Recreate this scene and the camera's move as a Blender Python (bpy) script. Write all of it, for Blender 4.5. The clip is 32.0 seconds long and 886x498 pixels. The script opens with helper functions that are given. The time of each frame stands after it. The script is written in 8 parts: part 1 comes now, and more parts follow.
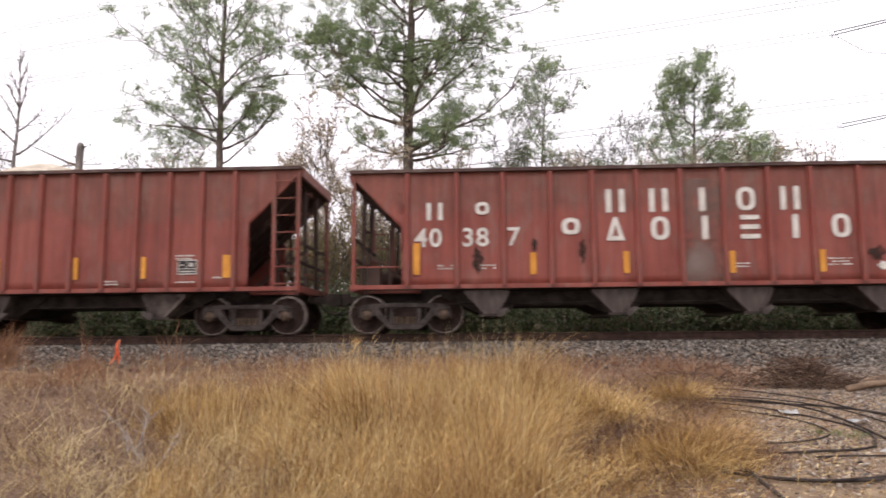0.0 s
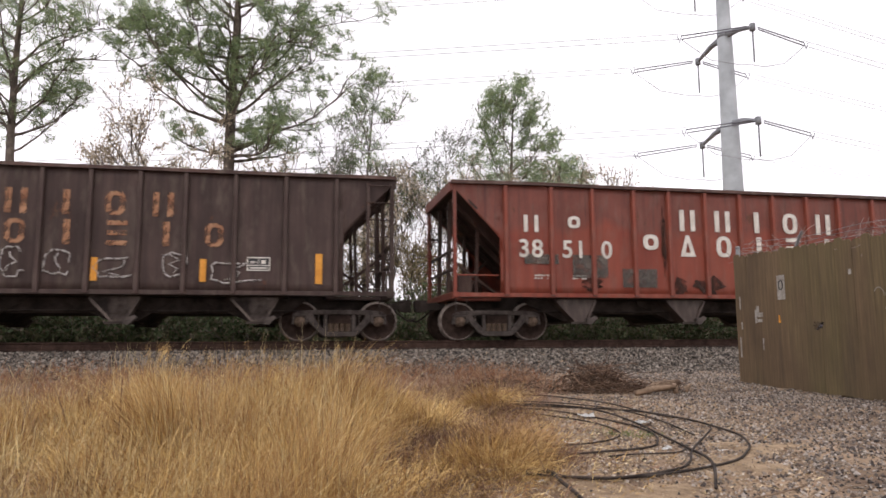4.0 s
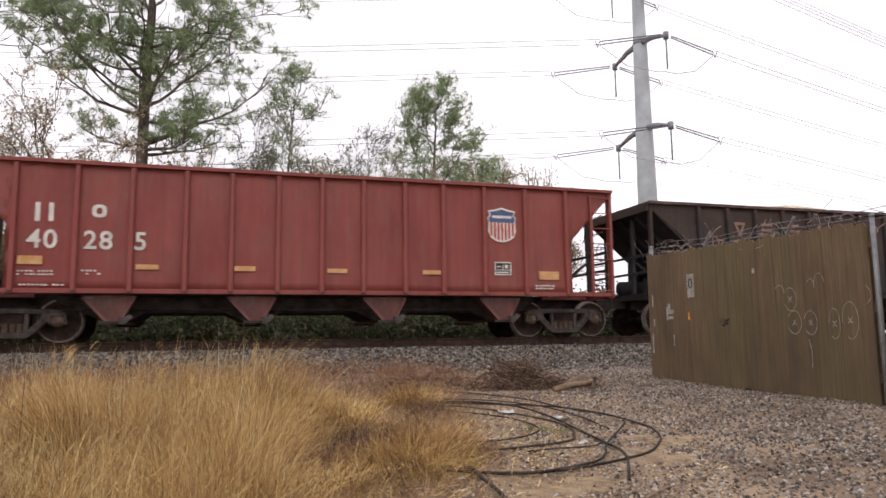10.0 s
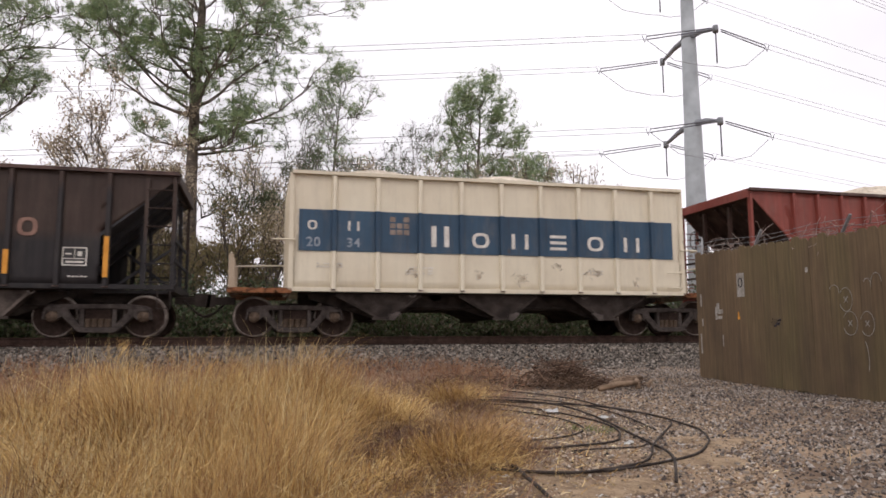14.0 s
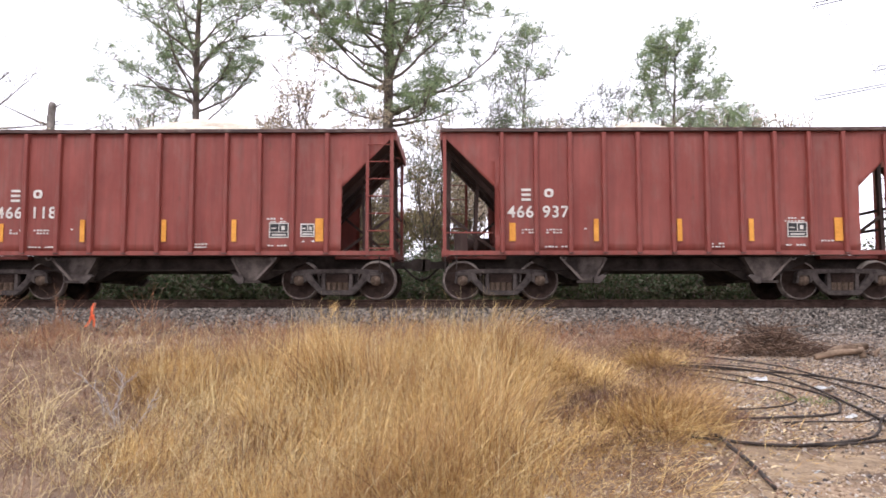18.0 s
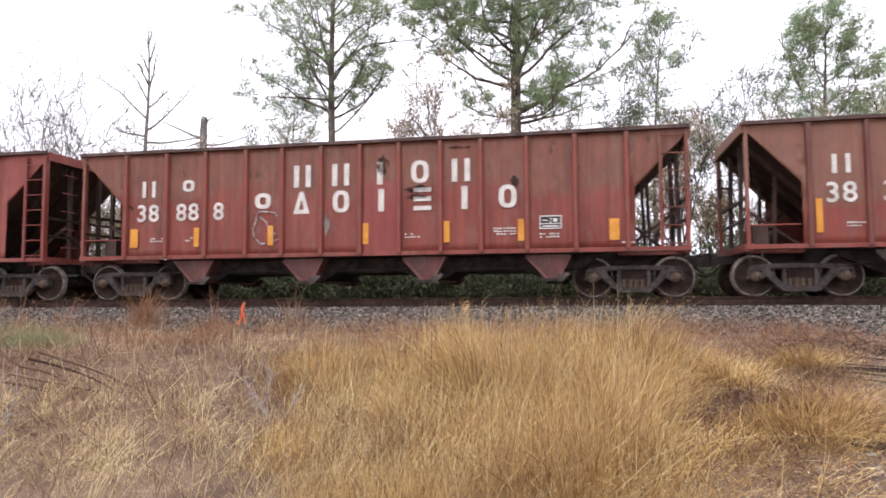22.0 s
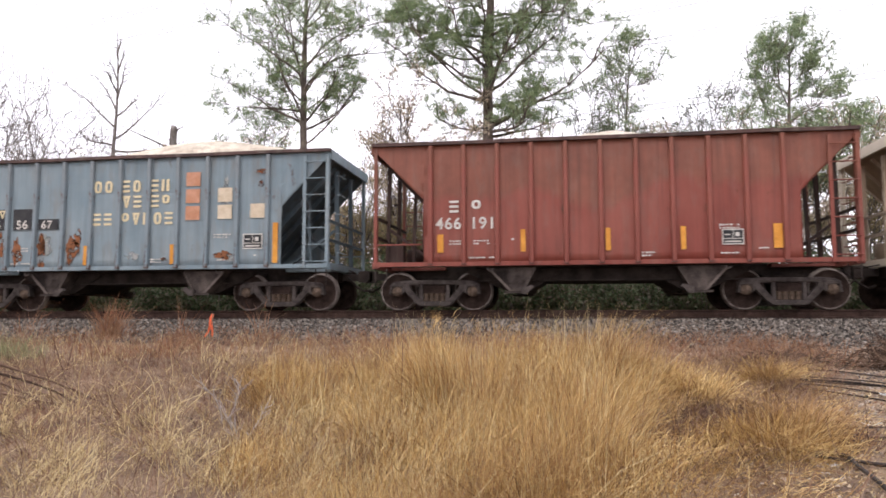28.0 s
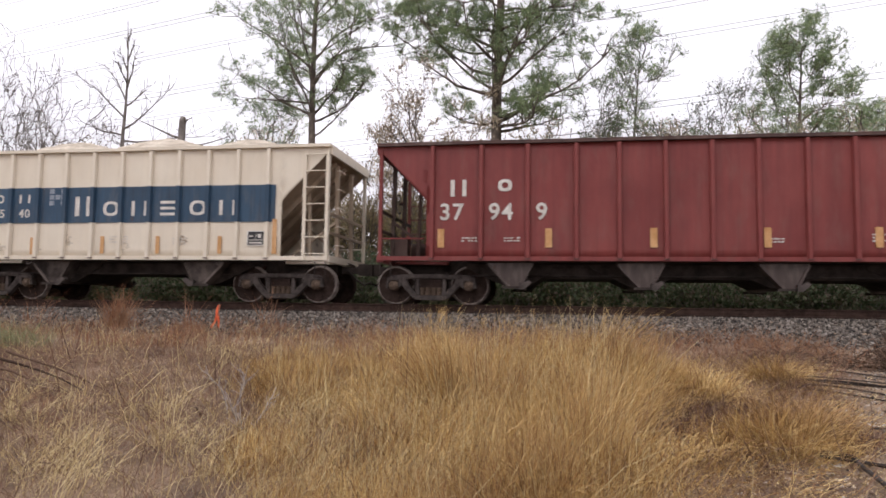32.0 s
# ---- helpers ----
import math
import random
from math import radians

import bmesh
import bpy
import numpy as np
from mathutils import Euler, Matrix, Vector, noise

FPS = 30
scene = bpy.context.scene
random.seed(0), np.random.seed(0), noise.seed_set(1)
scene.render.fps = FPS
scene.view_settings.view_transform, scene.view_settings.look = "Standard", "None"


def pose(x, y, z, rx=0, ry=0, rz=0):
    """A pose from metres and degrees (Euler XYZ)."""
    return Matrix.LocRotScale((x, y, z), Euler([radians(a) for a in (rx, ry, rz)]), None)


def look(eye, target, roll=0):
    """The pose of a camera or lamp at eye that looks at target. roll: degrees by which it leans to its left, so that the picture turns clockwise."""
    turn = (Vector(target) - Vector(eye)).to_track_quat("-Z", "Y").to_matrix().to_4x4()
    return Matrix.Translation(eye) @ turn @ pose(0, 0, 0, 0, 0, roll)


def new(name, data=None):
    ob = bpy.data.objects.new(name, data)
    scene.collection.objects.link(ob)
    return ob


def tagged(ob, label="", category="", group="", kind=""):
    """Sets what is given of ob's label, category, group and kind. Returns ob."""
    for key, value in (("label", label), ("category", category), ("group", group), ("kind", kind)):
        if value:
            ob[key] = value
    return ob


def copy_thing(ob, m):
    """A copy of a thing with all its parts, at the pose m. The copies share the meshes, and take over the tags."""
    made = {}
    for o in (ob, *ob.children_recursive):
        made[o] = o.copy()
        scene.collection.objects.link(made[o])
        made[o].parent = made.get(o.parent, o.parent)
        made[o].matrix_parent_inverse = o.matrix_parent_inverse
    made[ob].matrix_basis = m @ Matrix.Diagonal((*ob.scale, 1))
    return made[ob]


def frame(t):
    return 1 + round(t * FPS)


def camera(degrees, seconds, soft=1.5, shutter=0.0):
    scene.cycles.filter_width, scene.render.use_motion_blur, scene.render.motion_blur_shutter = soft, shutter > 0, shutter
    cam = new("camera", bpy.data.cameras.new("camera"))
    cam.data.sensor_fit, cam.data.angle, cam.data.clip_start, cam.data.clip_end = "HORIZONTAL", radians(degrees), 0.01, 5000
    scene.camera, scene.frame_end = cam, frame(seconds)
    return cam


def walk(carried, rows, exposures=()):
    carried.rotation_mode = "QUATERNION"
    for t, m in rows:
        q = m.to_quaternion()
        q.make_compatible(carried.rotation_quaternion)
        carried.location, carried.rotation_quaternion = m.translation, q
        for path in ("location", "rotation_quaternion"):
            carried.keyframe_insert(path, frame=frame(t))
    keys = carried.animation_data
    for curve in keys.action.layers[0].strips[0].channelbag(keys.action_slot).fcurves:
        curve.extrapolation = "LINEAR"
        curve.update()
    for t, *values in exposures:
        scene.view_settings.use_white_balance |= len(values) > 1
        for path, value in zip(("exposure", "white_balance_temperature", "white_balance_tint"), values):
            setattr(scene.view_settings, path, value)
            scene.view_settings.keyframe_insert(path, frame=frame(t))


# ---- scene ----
EYE = 1.2
cam = camera(63.02, 32.0, 1.65, 0.2)
PATH = [
    (0.0, pose(0, 0, EYE, 96.86, 0.51, 2.64)),
    (0.3, pose(0, 0, EYE, 97.39, 0.20, -3.28)),
    (0.5, pose(0, 0, EYE, 98.41, -0.04, -6.44)),
    (0.7, pose(0, 0, EYE, 98.69, 0.12, -7.42)),
    (1.0, pose(0, 0, EYE, 100.12, 0.07, -6.96)),
    (1.2, pose(0, 0, EYE, 98.81, 1.16, -10.57)),
    (1.5, pose(0, 0, EYE, 96.59, 1.56, -14.99)),
    (1.7, pose(0, 0, EYE, 97.35, 0.97, -14.63)),
    (2.0, pose(0, 0, EYE, 97.53, 0.60, -16.16)),
    (2.5, pose(0, 0, EYE, 97.63, 1.34, -14.12)),
    (4.5, pose(0, 0, EYE, 97.21, 0.15, -11.32)),
    (5.0, pose(0, 0, EYE, 96.77, 0.32, -13.42)),
    (5.5, pose(0, 0, EYE, 96.82, 1.58, -14.90)),
    (6.0, pose(0, 0, EYE, 96.95, 1.34, -15.83)),
    (6.5, pose(0, 0, EYE, 97.15, 0.91, -15.51)),
    (7.0, pose(0, 0, EYE, 97.34, 1.16, -14.77)),
    (7.5, pose(0, 0, EYE, 97.39, 1.00, -14.37)),
    (8.0, pose(0, 0, EYE, 97.35, 0.42, -14.99)),
    (8.5, pose(0, 0, EYE, 97.26, 1.08, -16.94)),
    (9.0, pose(0, 0, EYE, 97.18, 1.20, -18.16)),
    (9.5, pose(0, 0, EYE, 97.18, 0.82, -17.91)),
    (10.0, pose(0, 0, EYE, 97.22, 0.77, -17.61)),
    (10.5, pose(0, 0, EYE, 97.11, 0.69, -17.20)),
    (11.0, pose(0, 0, EYE, 97.18, 0.80, -16.57)),
    (11.5, pose(0, 0, EYE, 97.18, 0.57, -15.75)),
    (12.0, pose(0, 0, EYE, 97.08, 0.02, -15.16)),
    (12.5, pose(0, 0, EYE, 97.31, 0.49, -14.63)),
    (13.0, pose(0, 0, EYE, 97.75, 0.50, -14.31)),
    (13.5, pose(0, 0, EYE, 97.59, 0.28, -14.31)),
    (15.5, pose(0, 0, EYE, 94.99, 0.54, -10.07)),
    (16.0, pose(0, 0, EYE, 94.63, 0.23, -5.32)),
    (16.2, pose(0, 0, EYE, 94.52, 0.52, -2.97)),
    (16.5, pose(0, 0, EYE, 94.35, 0.29, -0.14)),
    (16.7, pose(0, 0, EYE, 94.27, 0.22, 1.90)),
    (17.0, pose(0, 0, EYE, 95.08, 1.41, 1.57)),
    (17.2, pose(0, 0, EYE, 94.83, 1.90, 0.60)),
    (17.5, pose(0, 0, EYE, 94.63, 1.90, -2.02)),
    (17.7, pose(0, 0, EYE, 94.42, 0.87, -1.97)),
    (18.0, pose(0, 0, EYE, 94.20, -0.00, 0.91)),
    (18.2, pose(0, 0, EYE, 93.87, 0.18, 2.59)),
    (18.5, pose(0, 0, EYE, 93.38, -0.36, 5.49)),
    (18.7, pose(0, 0, EYE, 93.17, -0.63, 7.23)),
    (19.0, pose(0, 0, EYE, 92.95, -0.81, 10.05)),
    (19.5, pose(0, 0, EYE, 93.20, -0.80, 11.73)),
    (20.0, pose(0, 0, EYE, 93.32, -0.49, 12.01)),
    (20.5, pose(0, 0, EYE, 93.70, -0.27, 12.75)),
    (21.0, pose(0, 0, EYE, 94.00, -0.39, 13.10)),
    (21.5, pose(0, 0, EYE, 93.72, -0.45, 12.69)),
    (22.0, pose(0, 0, EYE, 94.08, 0.28, 11.25)),
    (22.5, pose(0, 0, EYE, 93.82, -0.07, 10.43)),
    (23.0, pose(0, 0, EYE, 94.03, -0.02, 9.87)),
    (23.5, pose(0, 0, EYE, 94.32, -0.34, 9.62)),
    (24.0, pose(0, 0, EYE, 94.64, -0.09, 10.18)),
    (24.5, pose(0, 0, EYE, 94.65, -0.41, 9.84)),
    (25.0, pose(0, 0, EYE, 94.55, -0.53, 9.49)),
    (25.5, pose(0, 0, EYE, 94.64, 0.13, 9.15)),
    (26.0, pose(0, 0, EYE, 95.18, 0.04, 9.19)),
    (26.5, pose(0, 0, EYE, 95.24, 0.04, 9.31)),
    (28.5, pose(0, 0, EYE, 94.98, 0.04, 8.62)),
    (29.0, pose(0, 0, EYE, 94.94, -0.11, 8.22)),
    (29.5, pose(0, 0, EYE, 94.85, 0.28, 8.86)),
    (30.0, pose(0, 0, EYE, 94.80, 0.33, 9.07)),
    (30.5, pose(0, 0, EYE, 94.74, 0.06, 9.52)),
    (31.0, pose(0, 0, EYE, 94.76, 0.18, 9.59)),
    (31.5, pose(0, 0, EYE, 94.65, -0.21, 9.53)),
    (32.0, pose(0, 0, EYE, 94.59, -0.78, 9.43)),
]
EXPOSURES = [(0.0, -0.13, 6480, 11.8), (2.0, -0.28, 6480, 10.0), (5.0, -0.28, 6480, 10.2), (6.0, -0.34, 6480, 10.0), (9.0, -0.34, 6480, 10.0), (12.0, -0.52, 6480, 10.0), (13.5, -0.50, 6480, 10.0), (15.5, -0.55, 6400, 11.2), (16.0, -0.52, 6400, 11.2), (16.5, -0.20, 6380, 11.2), (17.0, 0.03, 6280, 11.2), (17.5, 0.25, 6110, 12.2), (19.0, 0.34, 6030, 12.2), (22.0, 0.21, 6040, 12.0), (26.0, 0.13, 6120, 11.6), (29.0, 0.02, 6280, 11.2), (30.5, -0.04, 6280, 11.2), (31.0, -0.16, 6280, 11.2), (32.0, -0.36, 6280, 11.2)]
walk(cam, PATH, EXPOSURES)

# ---- sky and light: bright overcast ----
world = bpy.data.worlds.new("overcast_sky")
scene.world = world
world.use_nodes = True
wn, wl = world.node_tree.nodes, world.node_tree.links
wn.clear()
sky = wn.new("ShaderNodeTexSky")
sky.sky_type, sky.sun_disc = "NISHITA", False
sky.sun_elevation, sky.sun_rotation = radians(48), radians(200)
sky.dust_density, sky.air_density = 4.0, 1.0
grey = wn.new("ShaderNodeHueSaturation")
grey.inputs["Saturation"].default_value = 0.12
clouds = wn.new("ShaderNodeMix")
clouds.data_type = "RGBA"
wcoord, wnoise, wramp = wn.new("ShaderNodeTexCoord"), wn.new("ShaderNodeTexNoise"), wn.new("ShaderNodeMapRange")
wnoise.inputs["Scale"].default_value, wnoise.inputs["Detail"].default_value = 2.2, 5.0
wramp.inputs["From Min"].default_value, wramp.inputs["From Max"].default_value = 0.3, 0.7
wramp.inputs["To Min"].default_value, wramp.inputs["To Max"].default_value = 12.5, 17.5
wcol = wn.new("ShaderNodeCombineColor")
wbg, wout = wn.new("ShaderNodeBackground"), wn.new("ShaderNodeOutputWorld")
wbg.inputs["Strength"].default_value = 0.12
clouds.inputs["Factor"].default_value = 0.85
wl.new(wcoord.outputs["Generated"], wnoise.inputs["Vector"])
wl.new(wnoise.outputs["Fac"], wramp.inputs["Value"])
for ch in ("Red", "Green", "Blue"):
    wl.new(wramp.outputs["Result"], wcol.inputs[ch])
wl.new(sky.outputs["Color"], grey.inputs["Color"])
wl.new(grey.outputs["Color"], clouds.inputs["A"])
wl.new(wcol.outputs["Color"], clouds.inputs["B"])
tint = wn.new("ShaderNodeMix")
tint.data_type, tint.blend_type = "RGBA", "MULTIPLY"
tint.inputs["Factor"].default_value, tint.inputs["B"].default_value = 1.0, (1.025, 0.978, 1.03, 1)
wl.new(clouds.outputs["Result"], tint.inputs["A"])
wl.new(tint.outputs["Result"], wbg.inputs["Color"])
wl.new(wbg.outputs["Background"], wout.inputs["Surface"])

sun = new("sun", bpy.data.lights.new("sun", "SUN"))
sun.data.energy, sun.data.angle, sun.data.color = 0.7, radians(25), (1.0, 0.96, 0.9)
sun.matrix_world = look((-20, -30, 50), (0, 10, 0))

# ---- materials ----


def nodes_of(name, rough=0.7, metal=0.0):
    m = bpy.data.materials.new(name)
    m.use_nodes = True
    nt = m.node_tree
    b = nt.nodes["Principled BSDF"]
    b.inputs["Roughness"].default_value, b.inputs["Metallic"].default_value = rough, metal
    return m, nt, b


def add(nt, kind, **values):
    n = nt.nodes.new(kind)
    for key, value in values.items():
        n.inputs[key.replace("_", " ")].default_value = value
    return n


def ramp(nt, src, lo, hi, c0, c1):
    r = nt.nodes.new("ShaderNodeValToRGB")
    r.color_ramp.elements[0].position, r.color_ramp.elements[1].position = lo, hi
    r.color_ramp.elements[0].color, r.color_ramp.elements[1].color = (*c0, 1), (*c1, 1)
    nt.links.new(src, r.inputs["Fac"])
    return r.outputs["Color"]


def mix(nt, fac, a, b, mode="MIX"):
    m = nt.nodes.new("ShaderNodeMix")
    m.data_type, m.blend_type = "RGBA", mode
    for sock, v in (("Factor", fac), ("A", a), ("B", b)):
        if isinstance(v, (float, int)):
            m.inputs[sock].default_value = v
        elif isinstance(v, tuple):
            m.inputs[sock].default_value = (*v, 1)
        else:
            nt.links.new(v, m.inputs[sock])
    return m.outputs["Result"]


def noise_of(nt, scale, detail=4.0, stretch=None, rough=0.6):
    c = nt.nodes.new("ShaderNodeTexCoord")
    n = add(nt, "ShaderNodeTexNoise", Scale=scale, Detail=detail, Roughness=rough)
    if stretch:
        mp = nt.nodes.new("ShaderNodeMapping")
        mp.inputs["Scale"].default_value = stretch
        nt.links.new(c.outputs["Object"], mp.inputs["Vector"])
        nt.links.new(mp.outputs["Vector"], n.inputs["Vector"])
    else:
        nt.links.new(c.outputs["Object"], n.inputs["Vector"])
    return n.outputs["Fac"]


def bump(nt, b, src, strength=0.3, distance=0.01):
    k = add(nt, "ShaderNodeBump", Strength=strength, Distance=distance)
    nt.links.new(src, k.inputs["Height"])
    nt.links.new(k.outputs["Normal"], b.inputs["Normal"])


def two_tone(name, dark, light, scale, rough=0.8, fine=60.0, metal=0.0, strength=0.3, distance=0.005, vary=0.0, lo=0.35, hi=0.65, gloss=0.3):
    """Two colours in blotches, with a finer grain over them, and pieces that differ."""
    m, nt, b = nodes_of(name, rough, metal)
    b.inputs["Specular IOR Level"].default_value = gloss
    big = noise_of(nt, scale)
    small = noise_of(nt, fine, 3.0)
    c = ramp(nt, big, lo, hi, dark, light)
    g = ramp(nt, small, 0.25, 0.75, (0.72, 0.72, 0.72), (1.2, 1.2, 1.2))
    c = mix(nt, 1.0, c, g, "MULTIPLY")
    if vary:
        info = nt.nodes.new("ShaderNodeObjectInfo")
        v = ramp(nt, info.outputs["Random"], 0.0, 1.0, (1 - vary,) * 3, (1 + vary,) * 3)
        c = mix(nt, 1.0, c, v, "MULTIPLY")
    nt.links.new(c, b.inputs["Base Color"])
    bump(nt, b, small, strength, distance)
    return m


def worn(name, dark, light, scale, lo, hi, top, grain=9.0):
    """A thin coat that has partly gone: it covers where its grain is thick, up to top, and lets the paint below show elsewhere."""
    m = two_tone(name, dark, light, scale, 0.85, gloss=0.15)
    nt = m.node_tree
    a = ramp(nt, noise_of(nt, grain, 6.0), lo, hi, (0, 0, 0), (top, top, top))
    nt.links.new(a, nt.nodes["Principled BSDF"].inputs["Alpha"])
    return m


def islands(name, colours, rough=0.85, fine=30.0, sub=0.0, spread=0.25, patch=None):
    """Many loose pieces in one mesh, each with a tone of its own."""
    m, nt, b = nodes_of(name, rough)
    b.inputs["Specular IOR Level"].default_value = 0.2
    geo = nt.nodes.new("ShaderNodeNewGeometry")
    r = nt.nodes.new("ShaderNodeValToRGB")
    els = r.color_ramp.elements
    while len(els) < len(colours):
        els.new(0.5)
    for i, c in enumerate(colours):
        els[i].position, els[i].color = i / (len(colours) - 1), (*c, 1)
    nt.links.new(geo.outputs["Random Per Island"], r.inputs["Fac"])
    g = ramp(nt, noise_of(nt, fine, 3.0), 0.2, 0.8, (1 - spread,) * 3, (1 + spread,) * 3)
    c = mix(nt, 1.0, r.outputs["Color"], g, "MULTIPLY")
    if patch:
        # stands of another tone, by the place they grow in
        c = mix(nt, 1.0, c, ramp(nt, noise_of(nt, 1.3, 3.0), 0.36, 0.64, *patch), "MULTIPLY")
    nt.links.new(c, b.inputs["Base Color"])
    if sub:
        b.inputs["Transmission Weight"].default_value = 0.0
        tr = nt.nodes.new("ShaderNodeBsdfTranslucent")
        nt.links.new(c, tr.inputs["Color"])
        mx = nt.nodes.new("ShaderNodeMixShader")
        mx.inputs["Fac"].default_value = sub
        nt.links.new(b.outputs["BSDF"], mx.inputs[1])
        nt.links.new(tr.outputs["BSDF"], mx.inputs[2])
        nt.links.new(mx.outputs["Shader"], nt.nodes["Material Output"].inputs["Surface"])
    return m


def paint(name, base, faded, rust=0.45, streak=0.5, dust=0.3, rough=0.55, seed=0.0, second=None, soot=0.35, gloss=0.35):
    """Weathered wagon paint: faded fields, rust patches, streaks that run down, dust low on the sheet."""
    m, nt, b = nodes_of(name, rough)
    b.inputs["Specular IOR Level"].default_value = gloss
    tc = nt.nodes.new("ShaderNodeTexCoord")
    mp = nt.nodes.new("ShaderNodeMapping")
    mp.inputs["Location"].default_value = (seed, seed * 0.7, seed * 0.3)
    nt.links.new(tc.outputs["Object"], mp.inputs["Vector"])

    def field(scale, detail, stretch=(1, 1, 1)):
        m2 = nt.nodes.new("ShaderNodeMapping")
        m2.inputs["Scale"].default_value = stretch
        nt.links.new(mp.outputs["Vector"], m2.inputs["Vector"])
        n = add(nt, "ShaderNodeTexNoise", Scale=scale, Detail=detail, Roughness=0.62)
        nt.links.new(m2.outputs["Vector"], n.inputs["Vector"])
        return n.outputs["Fac"]
    c = ramp(nt, field(0.7, 5.0, (1, 1, 0.7)), 0.35, 0.68, base, faded)
    if second:
        # an older coat that shows above a ragged line, and in patches
        colour, edge, ragged = second
        z = nt.nodes.new("ShaderNodeSeparateXYZ")
        nt.links.new(tc.outputs["Object"], z.inputs["Vector"])
        wob = add(nt, "ShaderNodeMath")
        wob.operation = "MULTIPLY_ADD"
        nt.links.new(field(0.55, 6.0, (1, 1, 0.6)), wob.inputs[0])
        wob.inputs[1].default_value = ragged
        nt.links.new(z.outputs["Z"], wob.inputs[2])
        span = add(nt, "ShaderNodeMapRange", From_Min=edge + ragged * 0.5 - 0.12, From_Max=edge + ragged * 0.5 + 0.12)
        nt.links.new(wob.outputs["Value"], span.inputs["Value"])
        old = ramp(nt, field(1.6, 5.0), 0.3, 0.7, tuple(v * 0.82 for v in colour), tuple(v * 1.15 for v in colour))
        c = mix(nt, span.outputs["Result"], c, old)
    run = field(3.0, 4.0, (2.2, 2.2, 0.12))
    c = mix(nt, 1.0, c, ramp(nt, run, 0.3, 0.7, (1 - 0.45 * streak,) * 3, (1 + 0.12 * streak,) * 3), "MULTIPLY")
    spots = field(2.6, 7.0, (1, 1, 0.55))
    mask = ramp(nt, spots, 0.72 - 0.2 * rust, 0.80 - 0.2 * rust, (0, 0, 0), (1, 1, 1))
    c = mix(nt, mask, c, ramp(nt, field(14.0, 3.0), 0.3, 0.7, (0.035, 0.016, 0.010), (0.15, 0.055, 0.022)))
    # narrow runs of soot and scuffed bare spots
    runs = ramp(nt, field(7.0, 3.0, (1.6, 1.6, 0.05)), 0.56, 0.72, (0, 0, 0), (soot, soot, soot))
    c = mix(nt, runs, c, (0.028, 0.019, 0.016))
    grime = ramp(nt, field(1.1, 6.0, (1, 1, 0.8)), 0.52, 0.70, (0, 0, 0), (soot * 0.9,) * 3)
    c = mix(nt, grime, c, mix(nt, 0.62, c, (0.022, 0.016, 0.014)))
    chips = ramp(nt, field(24.0, 2.0), 0.70, 0.74, (0, 0, 0), (soot * 0.8,) * 3)
    c = mix(nt, chips, c, (0.045, 0.030, 0.024))
    dirt = ramp(nt, field(5.0, 5.0, (1, 1, 0.3)), 0.5, 0.75, (0, 0, 0), (dust, dust, dust))
    c = mix(nt, dirt, c, (0.20, 0.165, 0.13))
    nt.links.new(c, b.inputs["Base Color"])
    bump(nt, b, field(5.0, 6.0), 0.25, 0.02)
    return m


M = {}
M["rail"] = two_tone("rusty_rail", (0.030, 0.018, 0.014), (0.070, 0.042, 0.032), 6.0, 0.8, gloss=0.1)
M["tie"] = two_tone("creosoted_wood", (0.03, 0.025, 0.02), (0.08, 0.065, 0.05), 4.0, 0.9, gloss=0.1)
M["ground"] = two_tone("dry_earth", (0.115, 0.075, 0.051), (0.35, 0.248, 0.160), 1.6, 0.95, 30.0, strength=0.8, distance=0.03)
M["sand"] = two_tone("pale_tan_sand", (0.20, 0.135, 0.082), (0.42, 0.305, 0.190), 9.0, 0.95, 120.0, strength=1.0, distance=0.012)
M["ballast"] = islands("ballast_stone", [(0.018, 0.016, 0.014), (0.048, 0.041, 0.035), (0.088, 0.075, 0.062), (0.135, 0.115, 0.095), (0.28, 0.245, 0.208), (0.072, 0.053, 0.040)], 0.9)
M["gravel"] = islands("gravel_stone", [(0.042, 0.038, 0.035), (0.078, 0.062, 0.056), (0.145, 0.124, 0.106), (0.235, 0.190, 0.150), (0.42, 0.375, 0.33), (0.105, 0.074, 0.056)], 0.9)
M["grit"] = islands("sandy_grit", [(0.12, 0.085, 0.058), (0.24, 0.17, 0.11), (0.36, 0.265, 0.175), (0.48, 0.38, 0.27), (0.17, 0.105, 0.068), (0.58, 0.52, 0.44)], 0.9)
M["steel"] = two_tone("grimy_steel", (0.022, 0.017, 0.015), (0.060, 0.047, 0.040), 3.0, 0.85, 40.0, gloss=0.1)
M["frame_dust"] = two_tone("dusty_cast_steel", (0.038, 0.031, 0.028), (0.112, 0.092, 0.082), 4.0, 0.95, 40.0, gloss=0.06)
M["wheel"] = two_tone("wheel_steel", (0.026, 0.018, 0.015), (0.062, 0.042, 0.034), 5.0, 0.9, gloss=0.03)
M["rim"] = two_tone("worn_rim", (0.121, 0.095, 0.081), (0.297, 0.250, 0.216), 8.0, 0.6, metal=0.2, gloss=0.2)
M["spring"] = two_tone("rusty_spring", (0.085, 0.058, 0.042), (0.20, 0.145, 0.105), 8.0, 0.85, gloss=0.1)
M["chute"] = two_tone("dusty_chute", (0.022, 0.017, 0.015), (0.150, 0.120, 0.103), 1.7, 0.9, 30.0, gloss=0.1)
M["white"] = two_tone("worn_white_paint", (0.48, 0.44, 0.385), (0.75, 0.71, 0.64), 3.0, 0.6)
M["black_panel"] = two_tone("black_stencil_paint", (0.02, 0.02, 0.022), (0.045, 0.043, 0.042), 4.0, 0.6)
